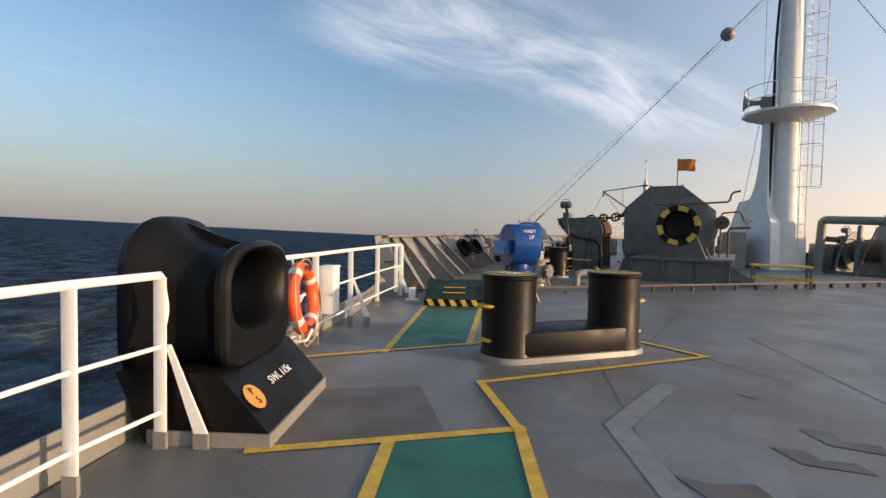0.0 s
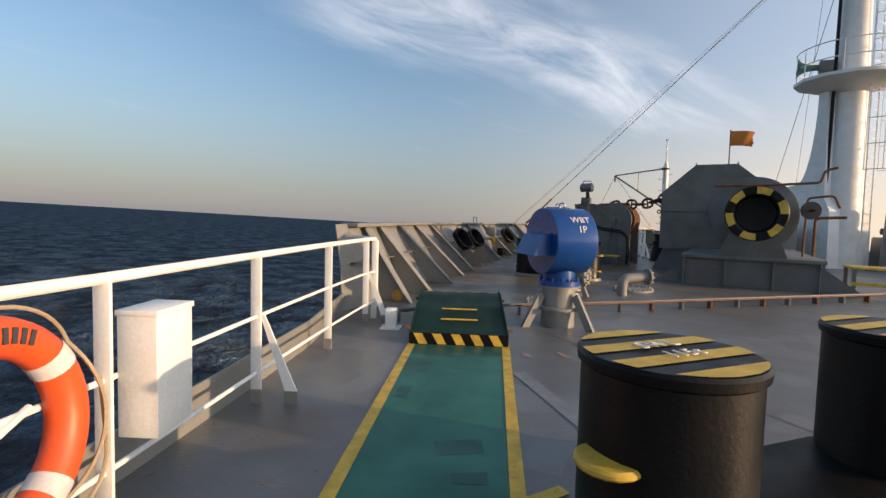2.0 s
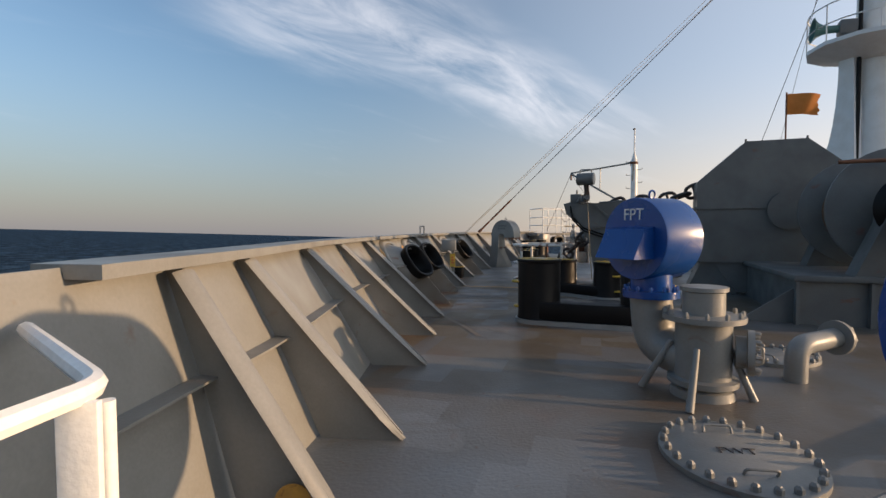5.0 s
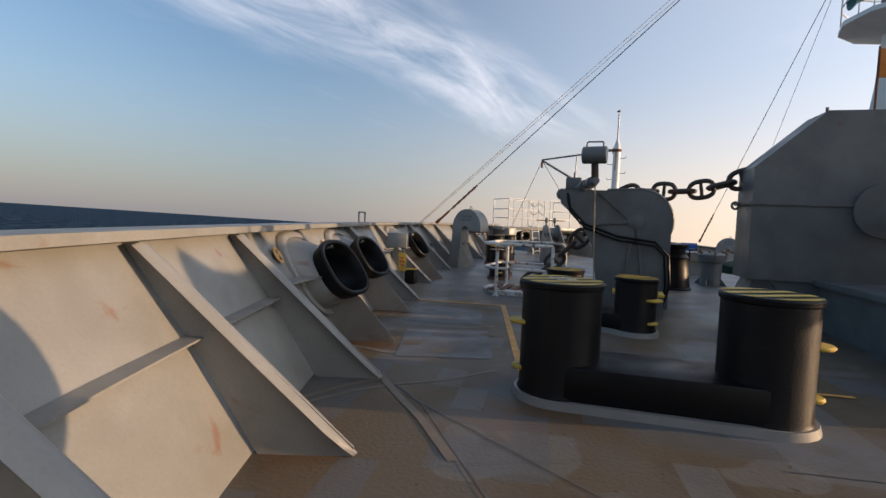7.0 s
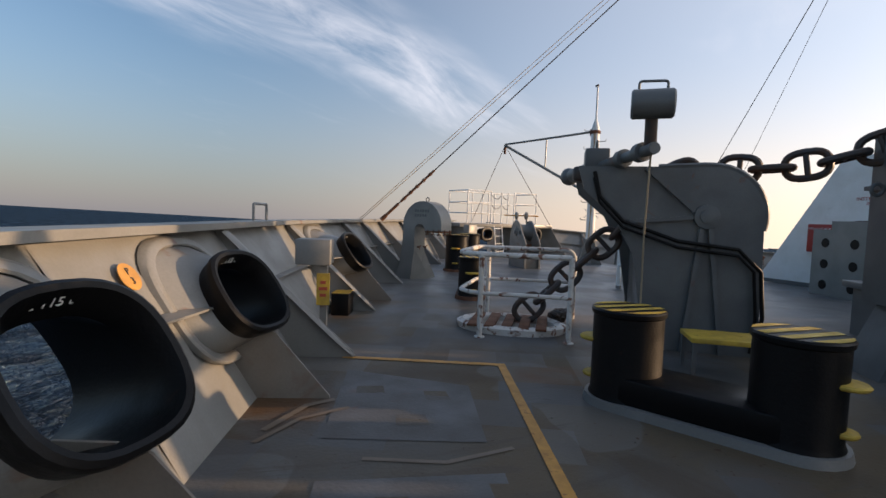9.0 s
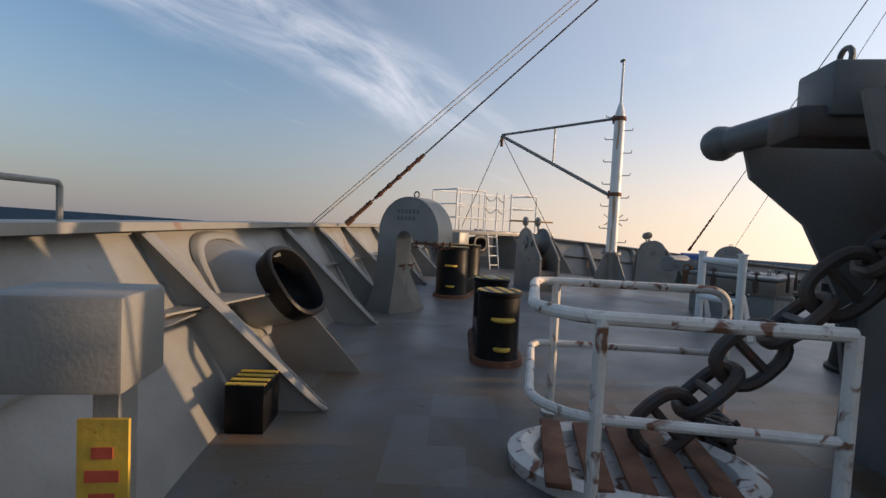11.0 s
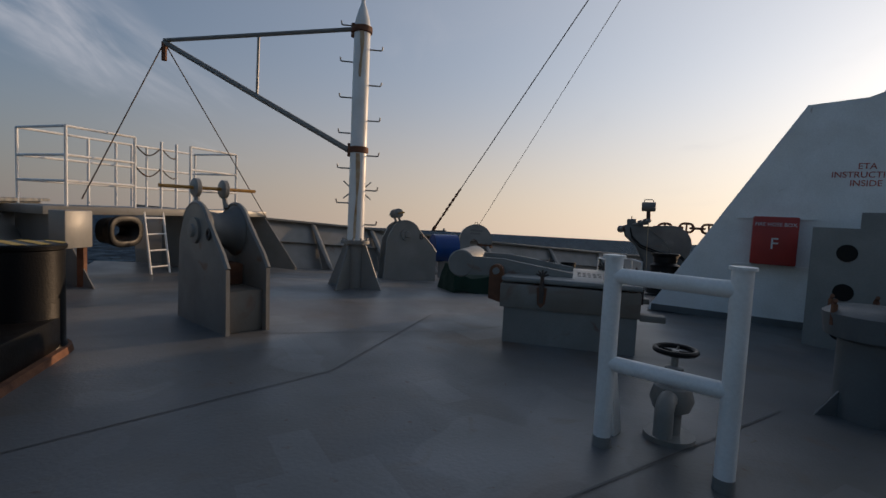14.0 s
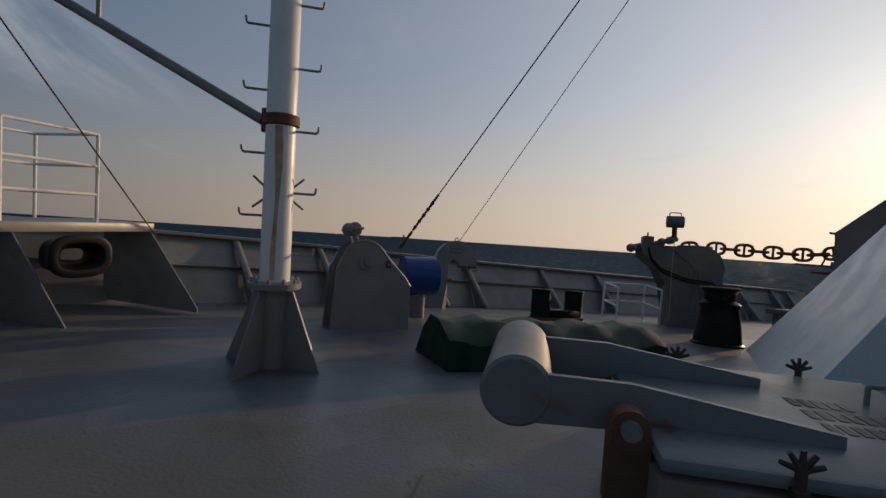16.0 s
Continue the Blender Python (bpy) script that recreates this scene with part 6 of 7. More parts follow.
fire = thing("fire_hose_box", FM @ pose(0.22, 0.0, 1.09, 0, 0, 180), "red fire hose box with white lettering on the white mast house", "fire hose box")
bm = B()
box(bm, -0.24, 0.24, 0.0, 0.22, -0.30, 0.30, 0.02, pose(0, 0, 0, 0, 0, 180))
bx = part("box_body", bm, RED, fire)
bm = B()
box(bm, -0.42, 0.42, -0.03, 0.0, -0.34, -0.31)
part("mounting_bar", bm, WHITE, fire)
bm = B()
box(bm, -0.42, 0.42, -0.03, 0.0, 0.27, 0.30)
part("mounting_bar", bm, WHITE, fire)
words("F", 0.20, LETTER, bx, Matrix.Translation((0, -0.226, -0.04)) @ pose(0, 0, 0, 90, 0, 0), "lettering", "white lettering")
words("FIRE HOSE BOX", 0.062, LETTER, bx, Matrix.Translation((0, -0.226, 0.20)) @ pose(0, 0, 0, 90, 0, 0), "lettering", "white lettering")
words("ETA\nINSTRUCTION\nINSIDE", 0.10, REDTEXT, mast, FM @ Matrix.Translation((-0.62, 0.004, 1.92)) @ pose(0, 0, 0, 90, 0, 180), "lettering", "faded red stencilled lettering")

# ---- foremast with davit boom ----
FB = Vector((10.17, 27.72, 0))
fm = thing("signal_mast", Matrix.Translation(FB), "cream-white pole mast with step hooks, rust streaks and davit boom", "mast")
bm = B()
lathe(bm, [(0.13, 0.6), (0.125, 4.0), (0.11, 4.12), (0.06, 4.3), (0.03, 4.38), (0.025, 5.34), (0, 5.37)], 20)
part("pole", bm, WHITE, fm)
bm = B()
lathe(bm, [(0.14, 0), (0.14, 0.70), (0.23, 0.70), (0.23, 0.75), (0.14, 0.76)], 20)
bolts(bm, 0.195, 0.75, 10)
part("socket", bm, GREY, fm)
for k in range(4):
    bm = B()
    plate(bm, [(0.12, 0.0), (0.50, 0.0), (0.20, 0.68), (0.12, 0.68)], 0.02, pose(0, 0, 0, 0, 0, 12 + 90 * k))
    part("gusset", bm, GREY, fm)
for k in range(6):
    for s in (-1, 1):
        bm = B()
        zz = (1.33 if s < 0 else 1.0) + 0.54 * k
        tube(bm, bent([(0.08 * s, -0.08 * s, zz), (0.22 * s, -0.22 * s, zz), (0.225 * s, -0.225 * s, zz + 0.06)], 0.02, 2), 0.011, 6)
        part("step_hook", bm, GREY, fm)
for s in (-1, 1):
    for up in (0, 1):
        bm = B()
        rod(bm, (0.08 * s, -0.08 * s, 1.48 + 0.10 * up), (0.15 * s, -0.15 * s, 1.40 + 0.27 * up), 0.011, n=6)
        part("halyard_cleat", bm, GREY, fm)
bm = B()
box(bm, -0.03, 0.03, -0.03, 0.09, 5.34, 5.40, 0.01)
part("lamp_bracket", bm, STEEL, fm)
TIP = Vector((8.74, 30.93, 3.88)) - FB
bd = Vector((TIP.x, TIP.y, 0)).normalized()
bm = B()
tube(bm, [bd * 0.17 + Vector((0, 0, 2.16)), TIP], 0.045, 10)
part("boom", bm, GREY, fm)
bm = B()
tube(bm, [bd * 0.14 + Vector((0, 0, 4.0)), TIP + Vector((0, 0, 0.03))], 0.035, 8)
part("boom_stay", bm, GREY, fm)
mid = (bd * 0.17 + Vector((0, 0, 2.16))).lerp(TIP, 0.48)
bm = B()
rod(bm, mid, (bd * 0.14 + Vector((0, 0, 4.0))).lerp(TIP, 0.48), 0.022, n=8)
part("boom_strut", bm, GREY, fm)
for z in (2.16, 3.98):
    bm = B()
    lathe(bm, [(0.13, -0.05), (0.155, -0.04), (0.155, 0.04), (0.13, 0.05)], 20, Matrix.Translation((0, 0, z)))
    rod(bm, bd * 0.13 + Vector((0, 0, z - 0.1)), bd * 0.13 + Vector((0, 0, z + 0.1)), 0.05, n=8)
    part("pivot_band", bm, RUST, fm, "rusty pivot band")
for top_z, low_z in ((2.1, 0.78), (3.93, 3.25)):
    bm = B()
    rows = []
    for i in range(9):
        t = i / 8
        a0 = math.radians(222 + 5 * math.sin(5 * t))
        wd = 0.22 * (1 - 0.55 * t) + 0.05 * math.sin(9 * t)
        rows.append([bm.verts.new((0.1335 * math.cos(a), 0.1335 * math.sin(a), top_z + (low_z - top_z) * t)) for a in (a0 - wd, a0 - wd / 3, a0 + wd / 3, a0 + wd)])
    for a, b in zip(rows, rows[1:]):
        bridge(bm, a, b, closed=False)
    part("rust_streak", bm, RUSTRUN, fm, "orange rust run down the pole")
bm = B()
rod(bm, TIP + Vector((0, 0, -0.3)), TIP, 0.045, n=8)
part("hook_block", bm, RUST, fm)

# ---- stays and rigging ----
def wire(a, b, r, label, mat=None):
    bm = B()
    rod(bm, a, b, r, n=6)
    return solid("wire_stay", bm, mat or STEEL, label, "wire", group="wire stays of the masts")


def rigging(foot, head, label, r=0.012, screw=1.5):
    foot, head = Vector(foot), Vector(head)
    d = (head - foot).normalized()
    th = thing("mast_stay", (0, 0, 0), label, "mast stay", "stays of the main mast")
    bm = B()
    rod(bm, foot, head, r, n=6)
    part("wire", bm, STEEL, th)
    bm = B()
    rod(bm, foot + d * 0.15, foot + d * 0.55, 0.035, n=8)
    rod(bm, foot + d * 0.0, foot + d * 0.15, 0.05, n=8)
    rod(bm, foot + d * 0.62, foot + d * screw, 0.028, n=8)
    for k in range(5):
        rod(bm, foot + d * (0.7 + k * 0.2), foot + d * (0.76 + k * 0.2), 0.04, n=8)
    part("turnbuckle", bm, RUST, th, "rusty turnbuckle")
    return th


HEAD_P, HEAD_S = Vector((14.0, 19.62, 12.83)), Vector((12.4, 18.96, 12.78))
bm = B()
rod(bm, HEAD_P, HEAD_S + (HEAD_S - HEAD_P), 0.05, n=8)
rod(bm, HEAD_P.lerp(HEAD_S, 0.5), MAST + Vector((0, 0, 12.8)), 0.06, n=8)
part("signal_yard", bm, WHITE, mast)
ST_P = Vector((3.33, 26.08, 1.17))
rigging(ST_P, HEAD_P, "taut wire stay with rusty turnbuckle to the bulwark", screw=1.66)
A_P = Vector((2.64, 25.0, 1.17))
HAL_DIR = Vector((0.699, -0.185, 0.691))
HAL = A_P + HAL_DIR * 16.5
bm = B()
rod(bm, HAL + Vector((0.5, 0.4, 0)), MAST + Vector((0, 0, HAL.z)), 0.05, n=8)
part("signal_yard", bm, WHITE, mast)
wire(A_P, HAL, 0.007, "thin pale halyard from bulwark to mast", ROPE)
wire(A_P + Vector((0.06, 0.05, 0)), HAL + Vector((0.35, 0.1, 0.1)), 0.007, "thin pale halyard from bulwark to mast", ROPE)
rigging(Vector((16.7, 31.05, 0.72)), HEAD_S, "taut wire stay with turnbuckle on the far bulwark", screw=1.8)
wire(Vector((17.75, 30.2, 0.7)), HEAD_S + (HEAD_S - HEAD_P) * 0.95, 0.007, "thin halyard wire to the mast")
wire(FB + TIP, Vector((7.45, 30.6, 1.2)), 0.010, "thin lashing rope from davit tip to platform")
wire(FB + TIP, Vector((11.25, 31.6, 0.9)), 0.010, "thin lashing rope from davit tip to the deck")
wire(MAST + Vector((0.6, -0.5, 12)), Vector((17.5, 14.0, 0.0)), 0.012, "thin wire stay behind the mast")

# the mesh day-mark ball on the halyards
bm = B()
bmesh.ops.create_icosphere(bm, subdivisions=2, radius=0.30)
bp = A_P + HAL_DIR * 12.98
solid("anchor_ball", bm, GREY, "dark mesh day-mark ball hanging on the halyards", "day mark", m=Matrix.Translation(bp))


# ---- small hatch ----
HM = heading(9.22, 23.82, 0, -20)      # local y: along the ship, local x: to starboard
hatch = thing("deck_hatch", HM, "grey steel booby hatch with counterweighted lid and rusty wing nuts", "hatch")
bm = B()
box(bm, -0.05, 1.20, -0.62, 0.62, 0, 0.36)
part("coaming", bm, GREY, hatch)
bm = B()
box(bm, -0.075, 1.225, -0.64, 0.66, 0.35, 0.585, 0.008)
col_ = part("collar", bm, RUSTYGREY, hatch, "rust-streaked upper collar")
for x in (0.0, 1.04):
    bm = B()
    box(bm, x - 0.06, x + 0.06, -0.86, -0.64, 0.33, 0.39, 0.006)
    part("rest_lug", bm, RUSTYGREY, col_)
bm = B()
box(bm, -0.065, 1.215, -0.655, 0.655, 0.60, 0.655, 0.022)
lid = part("lid", bm, GREY, hatch, "round-edged grey lid")
for x, y in ((-0.08, 0.26), (-0.08, -0.36), (0.37, -0.69), (0.88, -0.69), (1.24, 0.26), (1.24, -0.36)):
    bm = B()
    box(bm, x - 0.022, x + 0.022, y - 0.022, y + 0.022, 0.42, 0.62)
    rod(bm, (x, y, 0.6), (x, y, 0.685), 0.018, n=8)
    for a in range(5):
        an = math.pi * (0.1 + 0.2 * a)
        u, v_ = (0, 1) if abs(x - 0.6) > 0.6 else (1, 0)
        rod(bm, (x, y, 0.68), (x + u * 0.065 * math.cos(an), y + v_ * 0.065 * math.cos(an), 0.68 + 0.065 * math.sin(an)), 0.013, 0.009, n=6)
    part("wing_nut", bm, STEEL, hatch, "dark rusty wing nut")
    bm = B()
    fx = -0.0775 if x < 0 else 1.2275
    if abs(x - 0.6) > 0.6:
        bm.faces.new([bm.verts.new((fx, y + e, z)) for e, z in ((-0.05, 0.57), (0.05, 0.57), (0.035, 0.40), (0.0, 0.37), (-0.04, 0.42))])
        part("rust_streak", bm, RUST, col_, "brown rust streak")
for x in (0.10, 1.02):
    bm = B()
    plate(bm, [(0.655, 0.36), (0.80, 0.40), (0.80, 0.66)] + arc(0.73, 0.68, 0.07, 0, 180, 8) + [(0.655, 0.6)], 0.09, Matrix.Translation((x, 0, 0)) @ pose(0, 0, 0, 0, 0, 90))
    hg = part("hinge", bm, RUST, hatch, "rusty hinge bracket")
    bm = B()
    rod(bm, (x - 0.075, 0.73, 0.685), (x + 0.075, 0.73, 0.685), 0.035, n=16)
    part("hinge_pin", bm, GREY, hg)
for x in (0.22, 0.89):
    bm = B()
    plate(bm, [(-0.02, 0.656), (0.60, 0.656), (0.70, 0.62), (1.12, 0.60), (1.12, 0.80), (0.70, 0.80), (-0.02, 0.70)], 0.03, Matrix.Translation((x, 0, 0)) @ pose(0, 0, 0, 0, 0, 90))
    part("lid_arm", bm, GREY, lid)
bm = B()
lathe(bm, [(0.13, 0.20), (0.145, 0.215), (0.145, 0.945), (0.13, 0.96)], 36, Matrix.Translation((0, 1.135, 0.72)) @ pose(0, 0, 0, 0, 90, 0))
part("counterweight", bm, GREY, lid, "pale grey cylindrical counterweight")
for x, y, r in ((0.48, -0.40, 0), (0.80, -0.50, 90)):
    bm = B()
    tube(bm, bent([(-0.07, 0, 0.65), (-0.07, 0, 0.74), (0.07, 0, 0.74), (0.07, 0, 0.65)], 0.015), 0.012)
    bmesh.ops.transform(bm, matrix=Matrix.Translation((x, y, 0)) @ pose(0, 0, 0, 0, 0, r), verts=bm.verts)
    part("handle", bm, GREY, lid)
bm = B()
for k, n in enumerate((8, 9, 5)):
    for i in range(n):
        box(bm, 0.36 + k * 0.15, 0.46 + k * 0.15, -0.10 - i * 0.052, -0.066 - i * 0.052, 0.656, 0.658)
part("faded_marking", bm, DARKTEXT, lid, "faded dark stencilled marking")

# ---- white goalpost guard and its valve ----
gp = thing("pipe_guard", pose(7.35, 22.60, 0, 0, 0, -6), "white painted pipe goalpost guard with raking braces", "guard")
for y in (-0.30, 0.30):
    bm = B()
    rod(bm, (0, y, 0.05), (0, y, 1.045), 0.047, n=16)
    lathe(bm, [(0.06, 1.045), (0.06, 1.06), (0, 1.065)], 16, Matrix.Translation((0, y, 0)))
    post = part("post", bm, WHITE, gp)
    bm = B()
    rod(bm, (0, y, 0), (0, y, 0.06), 0.05, n=16)
    part("post_foot", bm, GREY, post, "grey painted foot")
    bm = B()
    plate(bm, [(0.04, 0.58), (0.08, 0.56), (0.26, 0.0), (0.16, 0.0)], 0.02, Matrix.Translation((0, y, 0)))
    part("brace", bm, WHITE, gp)
for z in (0.95, 0.47):
    bm = B()
    rod(bm, (0, -0.30, z), (0, 0.30, z), 0.042, n=16)
    part("cross_bar", bm, WHITE, gp)
vl = thing("hydrant_valve", (7.74, 22.62, 0), "grey fire hydrant valve with a dark handwheel on the deck", "valve")
bm = B()
lathe(bm, [(0.14, 0), (0.14, 0.03), (0.06, 0.04), (0.06, 0.16), (0.10, 0.18), (0.12, 0.24), (0.10, 0.31), (0.05, 0.34), (0.05, 0.42), (0.02, 0.43), (0.02, 0.52)], 20)
part("valve_body", bm, GREY, vl)
bm = B()
tube(bm, bent([(0, 0, 0.25), (-0.2, 0, 0.27), (-0.2, 0, 0.08)], 0.08), 0.05, 12)
part("outlet", bm, GREY, vl)
bm = B()
tube(bm, [(0.11 * math.cos(a), 0.11 * math.sin(a), 0.52) for a in np.linspace(0, 2 * math.pi, 17)[:-1]], 0.016, 8, closed=True)
for a in (0, 1.57, 3.14, 4.71):
    rod(bm, (0, 0, 0.51), (0.11 * math.cos(a), 0.11 * math.sin(a), 0.52), 0.009, n=6)
part("handwheel", bm, BLACK, vl)

# black bell-shaped pedestal and drum frames by the mast house
bm = B()
lathe(bm, [(0.40, 0), (0.40, 0.03), (0.37, 0.05), (0.32, 0.45), (0.29, 0.60), (0.31, 0.66), (0.32, 0.68), (0.28, 0.71), (0.24, 0.74), (0.25, 0.86), (0.30, 0.92), (0.30, 0.95), (0.27, 0.96), (0, 0.95)], 36)
ped = solid("pedestal_roller", bm, BLACK, "black bell-shaped pedestal roller on the deck", "fairlead roller", m=(7.46, 20.98, 0), group="pedestal rollers")
copy_thing(ped, on_deck(16.5, 24.35))
mv = thing("mushroom_vent", (9.0, 21.60, 0), "grey round vent with rusty wing nuts on its cap", "vent")
bm = B()
lathe(bm, [(0.22, 0), (0.22, 0.52), (0.30, 0.55), (0.32, 0.70), (0.26, 0.74), (0, 0.75)], 24)
part("body", bm, MACH, mv)
for a in np.linspace(0, 2 * math.pi, 7)[:-1]:
    bm = B()
    p = Vector((0.30 * math.cos(a), 0.30 * math.sin(a), 0.72))
    rod(bm, p - Vector((0, 0, 0.1)), p + Vector((0, 0, 0.04)), 0.02, n=6)
    rod(bm, p + Vector((-0.05, 0, 0.07)), p + Vector((0.05, 0, 0.03)), 0.014, n=6)
    part("wing_nut", bm, RUST, mv)
for a in (0.5, 2.1, 3.7, 5.2):
    bm = B()
    plate(bm, [(0.2, 0), (0.36, 0), (0.2, 0.2)], 0.014, pose(0, 0, 0, 0, 0, math.degrees(a)))
    part("gusset", bm, MACH, mv)


def holed_frame(m, w, h, label):
    th = thing("winch_frame", m, label, "machinery frame")
    bm = B()
    outer = [(-w / 2, 0), (w / 2, 0), (w / 2, h), (-w / 2, h)]
    plate(bm, outer, 0.06)
    part("frame_plate", bm, GREY, th)
    # the plate is uncut: black discs stand in for the shade inside its holes
    for i in range(2):
        for j in range(3):
            bm = B()
            lathe(bm, [(0.09, 0), (0.09, 0.008), (0, 0.008)], 20, axis_z((-w * 0.26 + i * w * 0.5, -0.03, h * (0.16 + 0.32 * j)), (0, -1, 0)))
            part("hole_shade", bm, BLACK, th, "black disc for the shade inside a round lightening hole")
    bm = B()
    box(bm, -w / 2, w / 2, 0.03, 0.8, 0, h * 0.92)
    box(bm, -w * 0.2, w / 2, 0.0, 0.8, h * 0.92, h * 1.13)
    part("casing", bm, GREY, th)
    bm = B()
    tube(bm, [(w * 0.2 + 0.22 * math.cos(a), 0.3 + 0.22 * math.sin(a), h + 0.16) for a in np.linspace(0, 2 * math.pi, 19)[:-1]], 0.025, 8, closed=True)
    rod(bm, (w * 0.2, 0.3, h * 0.9), (w * 0.2, 0.3, h + 0.16), 0.025, n=8)
    rod(bm, (w * 0.2 - 0.22, 0.3, h + 0.16), (w * 0.2 + 0.22, 0.3, h + 0.16), 0.015, n=6)
    part("handwheel", bm, STEEL, th)
    return th


holed_frame(heading(11.13, 21.31, 0, 107), 1.3, 1.28, "pale grey control stand with round lightening holes and handwheel")


# ---- roller fairleads near the bow ----
def roller_fairlead(m, label):
    """Two tall plates with a rope roller between; the sloped end looks along local +x."""
    th = thing("fairlead_roller", m, label, "fairlead roller", "roller fairleads near the bow")
    prof = [(-0.575, 0.0), (0.575, 0.0), (0.56, 0.62), (0.47, 0.74), (0.30, 0.90)] + arc(-0.15, 0.90, 0.33, 30, 150, 10) + [(-0.545, 0.84), (-0.565, 0.4)]
    for y in (-0.20, 0.20):
        o = math.copysign(1, y)
        bm = B()
        plate(bm, prof, 0.04, Matrix.Translation((0, y, 0)))
        sp = part("side_plate", bm, GREY, th)
        bm = B()
        tube(bm, [(x, y, z) for x, z in prof[2:16]], 0.027, 6)
        part("edge_bar", bm, GREY, sp)
        bm = B()
        rod(bm, (-0.25, y * 0.72, 1.18), (-0.315, y * 0.72, 1.33), 0.03, 0.024, n=8)
        lathe(bm, [(0.085, -0.03), (0.10, -0.02), (0.10, 0.02), (0.085, 0.03), (0, 0.032)], 20, axis_z((-0.315, y * 0.72, 1.385), (0, 1, 0)))
        part("handle_disc", bm, GREY, sp)
        bm = B()
        lathe(bm, [(0.13, 0), (0.13, 0.03), (0.07, 0.035), (0.06, 0.06), (0, 0.065)], 20, axis_z((-0.12, y + o * 0.02, 0.95), (0, o, 0)))
        part("pin_cap", bm, GREY, sp)
        bm = B()
        tube(bm, [(0.20 + 0.035 * math.cos(a), y + o * 0.03, 0.93 + 0.05 * math.sin(a)) for a in np.linspace(0, 2 * math.pi, 13)[:-1]], 0.012, 6, closed=True)
        part("shackle", bm, STEEL, sp)
    bm = B()
    lathe(bm, [(0.27, -0.175), (0.20, -0.10), (0.18, 0.0), (0.20, 0.10), (0.27, 0.175)], 28, axis_z((-0.12, 0, 0.95), (0, 1, 0)))
    part("roller", bm, MACH, th)
    bm = B()
    rod(bm, (-0.315, -0.50, 1.385), (-0.315, 0.50, 1.385), 0.018, n=8)
    part("locking_bar", bm, ORANGELINE, th, "worn yellow locking bar")
    bm = B()
    box(bm, -0.45, 0.50, -0.178, 0.178, 0, 0.40, 0.006)
    part("base_box", bm, RUSTYGREY, th, "rust-stained base box")
    bm = B()
    box(bm, -0.40, 0.10, -0.176, 0.176, 0.40, 0.62, 0.02)
    part("rusty_trough", bm, RUST, th, "rusty trough under the roller")
    return th


roller_fairlead(pose(7.47, 26.88, 0, 0, 0, -96), "grey twin-plate roller fairlead with rust-stained base")
roller_fairlead(on_deck(12.69, 28.73, 32), "grey roller fairlead beyond the pole mast")

# ---- box on a post by the bulwark, junction box ----
jb = thing("junction_box", heading(1.40, 19.85, 0, 15), "grey electrical box on a post by the bulwark", "electrical box")
bm = B()
box(bm, -0.16, 0.16, -0.12, 0.12, 0.80, 1.04, 0.012)
part("box_body", bm, GREY, jb)
bm = B()
box(bm, 0.06, 0.12, -0.05, 0.05, 0.0, 0.80)
part("post", bm, GREY, jb)

bm = B()
box(bm, 0.03, 0.15, -0.062, -0.05, 0.42, 0.72)
yp = part("warning_plate", bm, YELLOW, jb, "yellow warning plate with red marks")
bm = B()
for k, wd in enumerate((0.05, 0.08, 0.06)):
    box(bm, 0.09 - wd / 2, 0.09 + wd / 2, -0.066, -0.063, 0.62 - k * 0.06, 0.65 - k * 0.06)
part("marking_bars", bm, REDTEXT, yp)

# frames on the cap rail
def cap_frame(p, az, label):
    th = thing("rope_frame", heading(p[0], p[1], CAP_Z + 0.012, az), label, "frame")
    bm = B()
    tube(bm, bent([(0, -0.19, 0), (0, -0.19, 0.19), (0, 0.19, 0.19), (0, 0.19, 0)], 0.03), 0.016, 8)
    part("hoop", bm, GREY, th)
    return th


k = near_index(port_line, 20.9)
cap_frame((p_top[k].x, p_top[k].y), 20, "small grey pipe hoop on the bulwark cap")

# ---- bow platform ----
PL = Matrix.Translation((8.79, 31.555, -0.13)) @ pose(0, 0, 0, 0, 0, 14.7)
plat = thing("bow_platform", PL, "raised grey steel bow platform with white rails and chains", "platform")
bm = B()
box(bm, -2.05, 2.35, -0.585, 0.7, 1.10, 1.22, 0.006)
part("platform_plate", bm, GREY, plat)
for x in (-1.9, 0.5, 2.3):
    bm = B()
    plate(bm, [(0.3, 0.02), (-1.45, 0.0), (-1.45, 0.06), (-0.58, 1.10), (0.3, 1.10)], 0.016, Matrix.Translation((x, 0, 0)) @ pose(0, 0, 0, 0, 0, 90))
    part("web_stay", bm, GREY, plat)
for y in (-0.50, 0.62):
    for z in (2.36, 1.95, 1.58):
        for x0, x1 in (((-1.7, -0.66), (0.42, 1.53)) if y < 0 else ((-1.7, 1.53),)):
            bm = B()
            rod(bm, (x0, y, z), (x1, y, z), 0.02, n=8)
            part("rail_bar", bm, WHITE, plat)
    for x in (-1.7, -0.66, -0.18, 0.12, 0.42, 1.53):
        bm = B()
        rod(bm, (x, y, 1.2), (x, y, 2.36), 0.022, n=8)
        part("rail_post", bm, WHITE, plat)
for x in (-1.7, 1.53):
    for z in (2.36, 1.95, 1.58):
        bm = B()
        rod(bm, (x, -0.50, z), (x, 0.62, z), 0.02, n=8)
        part("rail_bar", bm, WHITE, plat)
for z in (2.1, 1.75):
    bm = B()
    tube(bm, [(-0.66 + 0.78 * i / 12, -0.50, z + 0.16 - 0.16 * abs(math.sin(math.pi * i / 7.4))) for i in range(13)], 0.012, 6)
    part("safety_chain", bm, STEEL, plat)
bm = B()
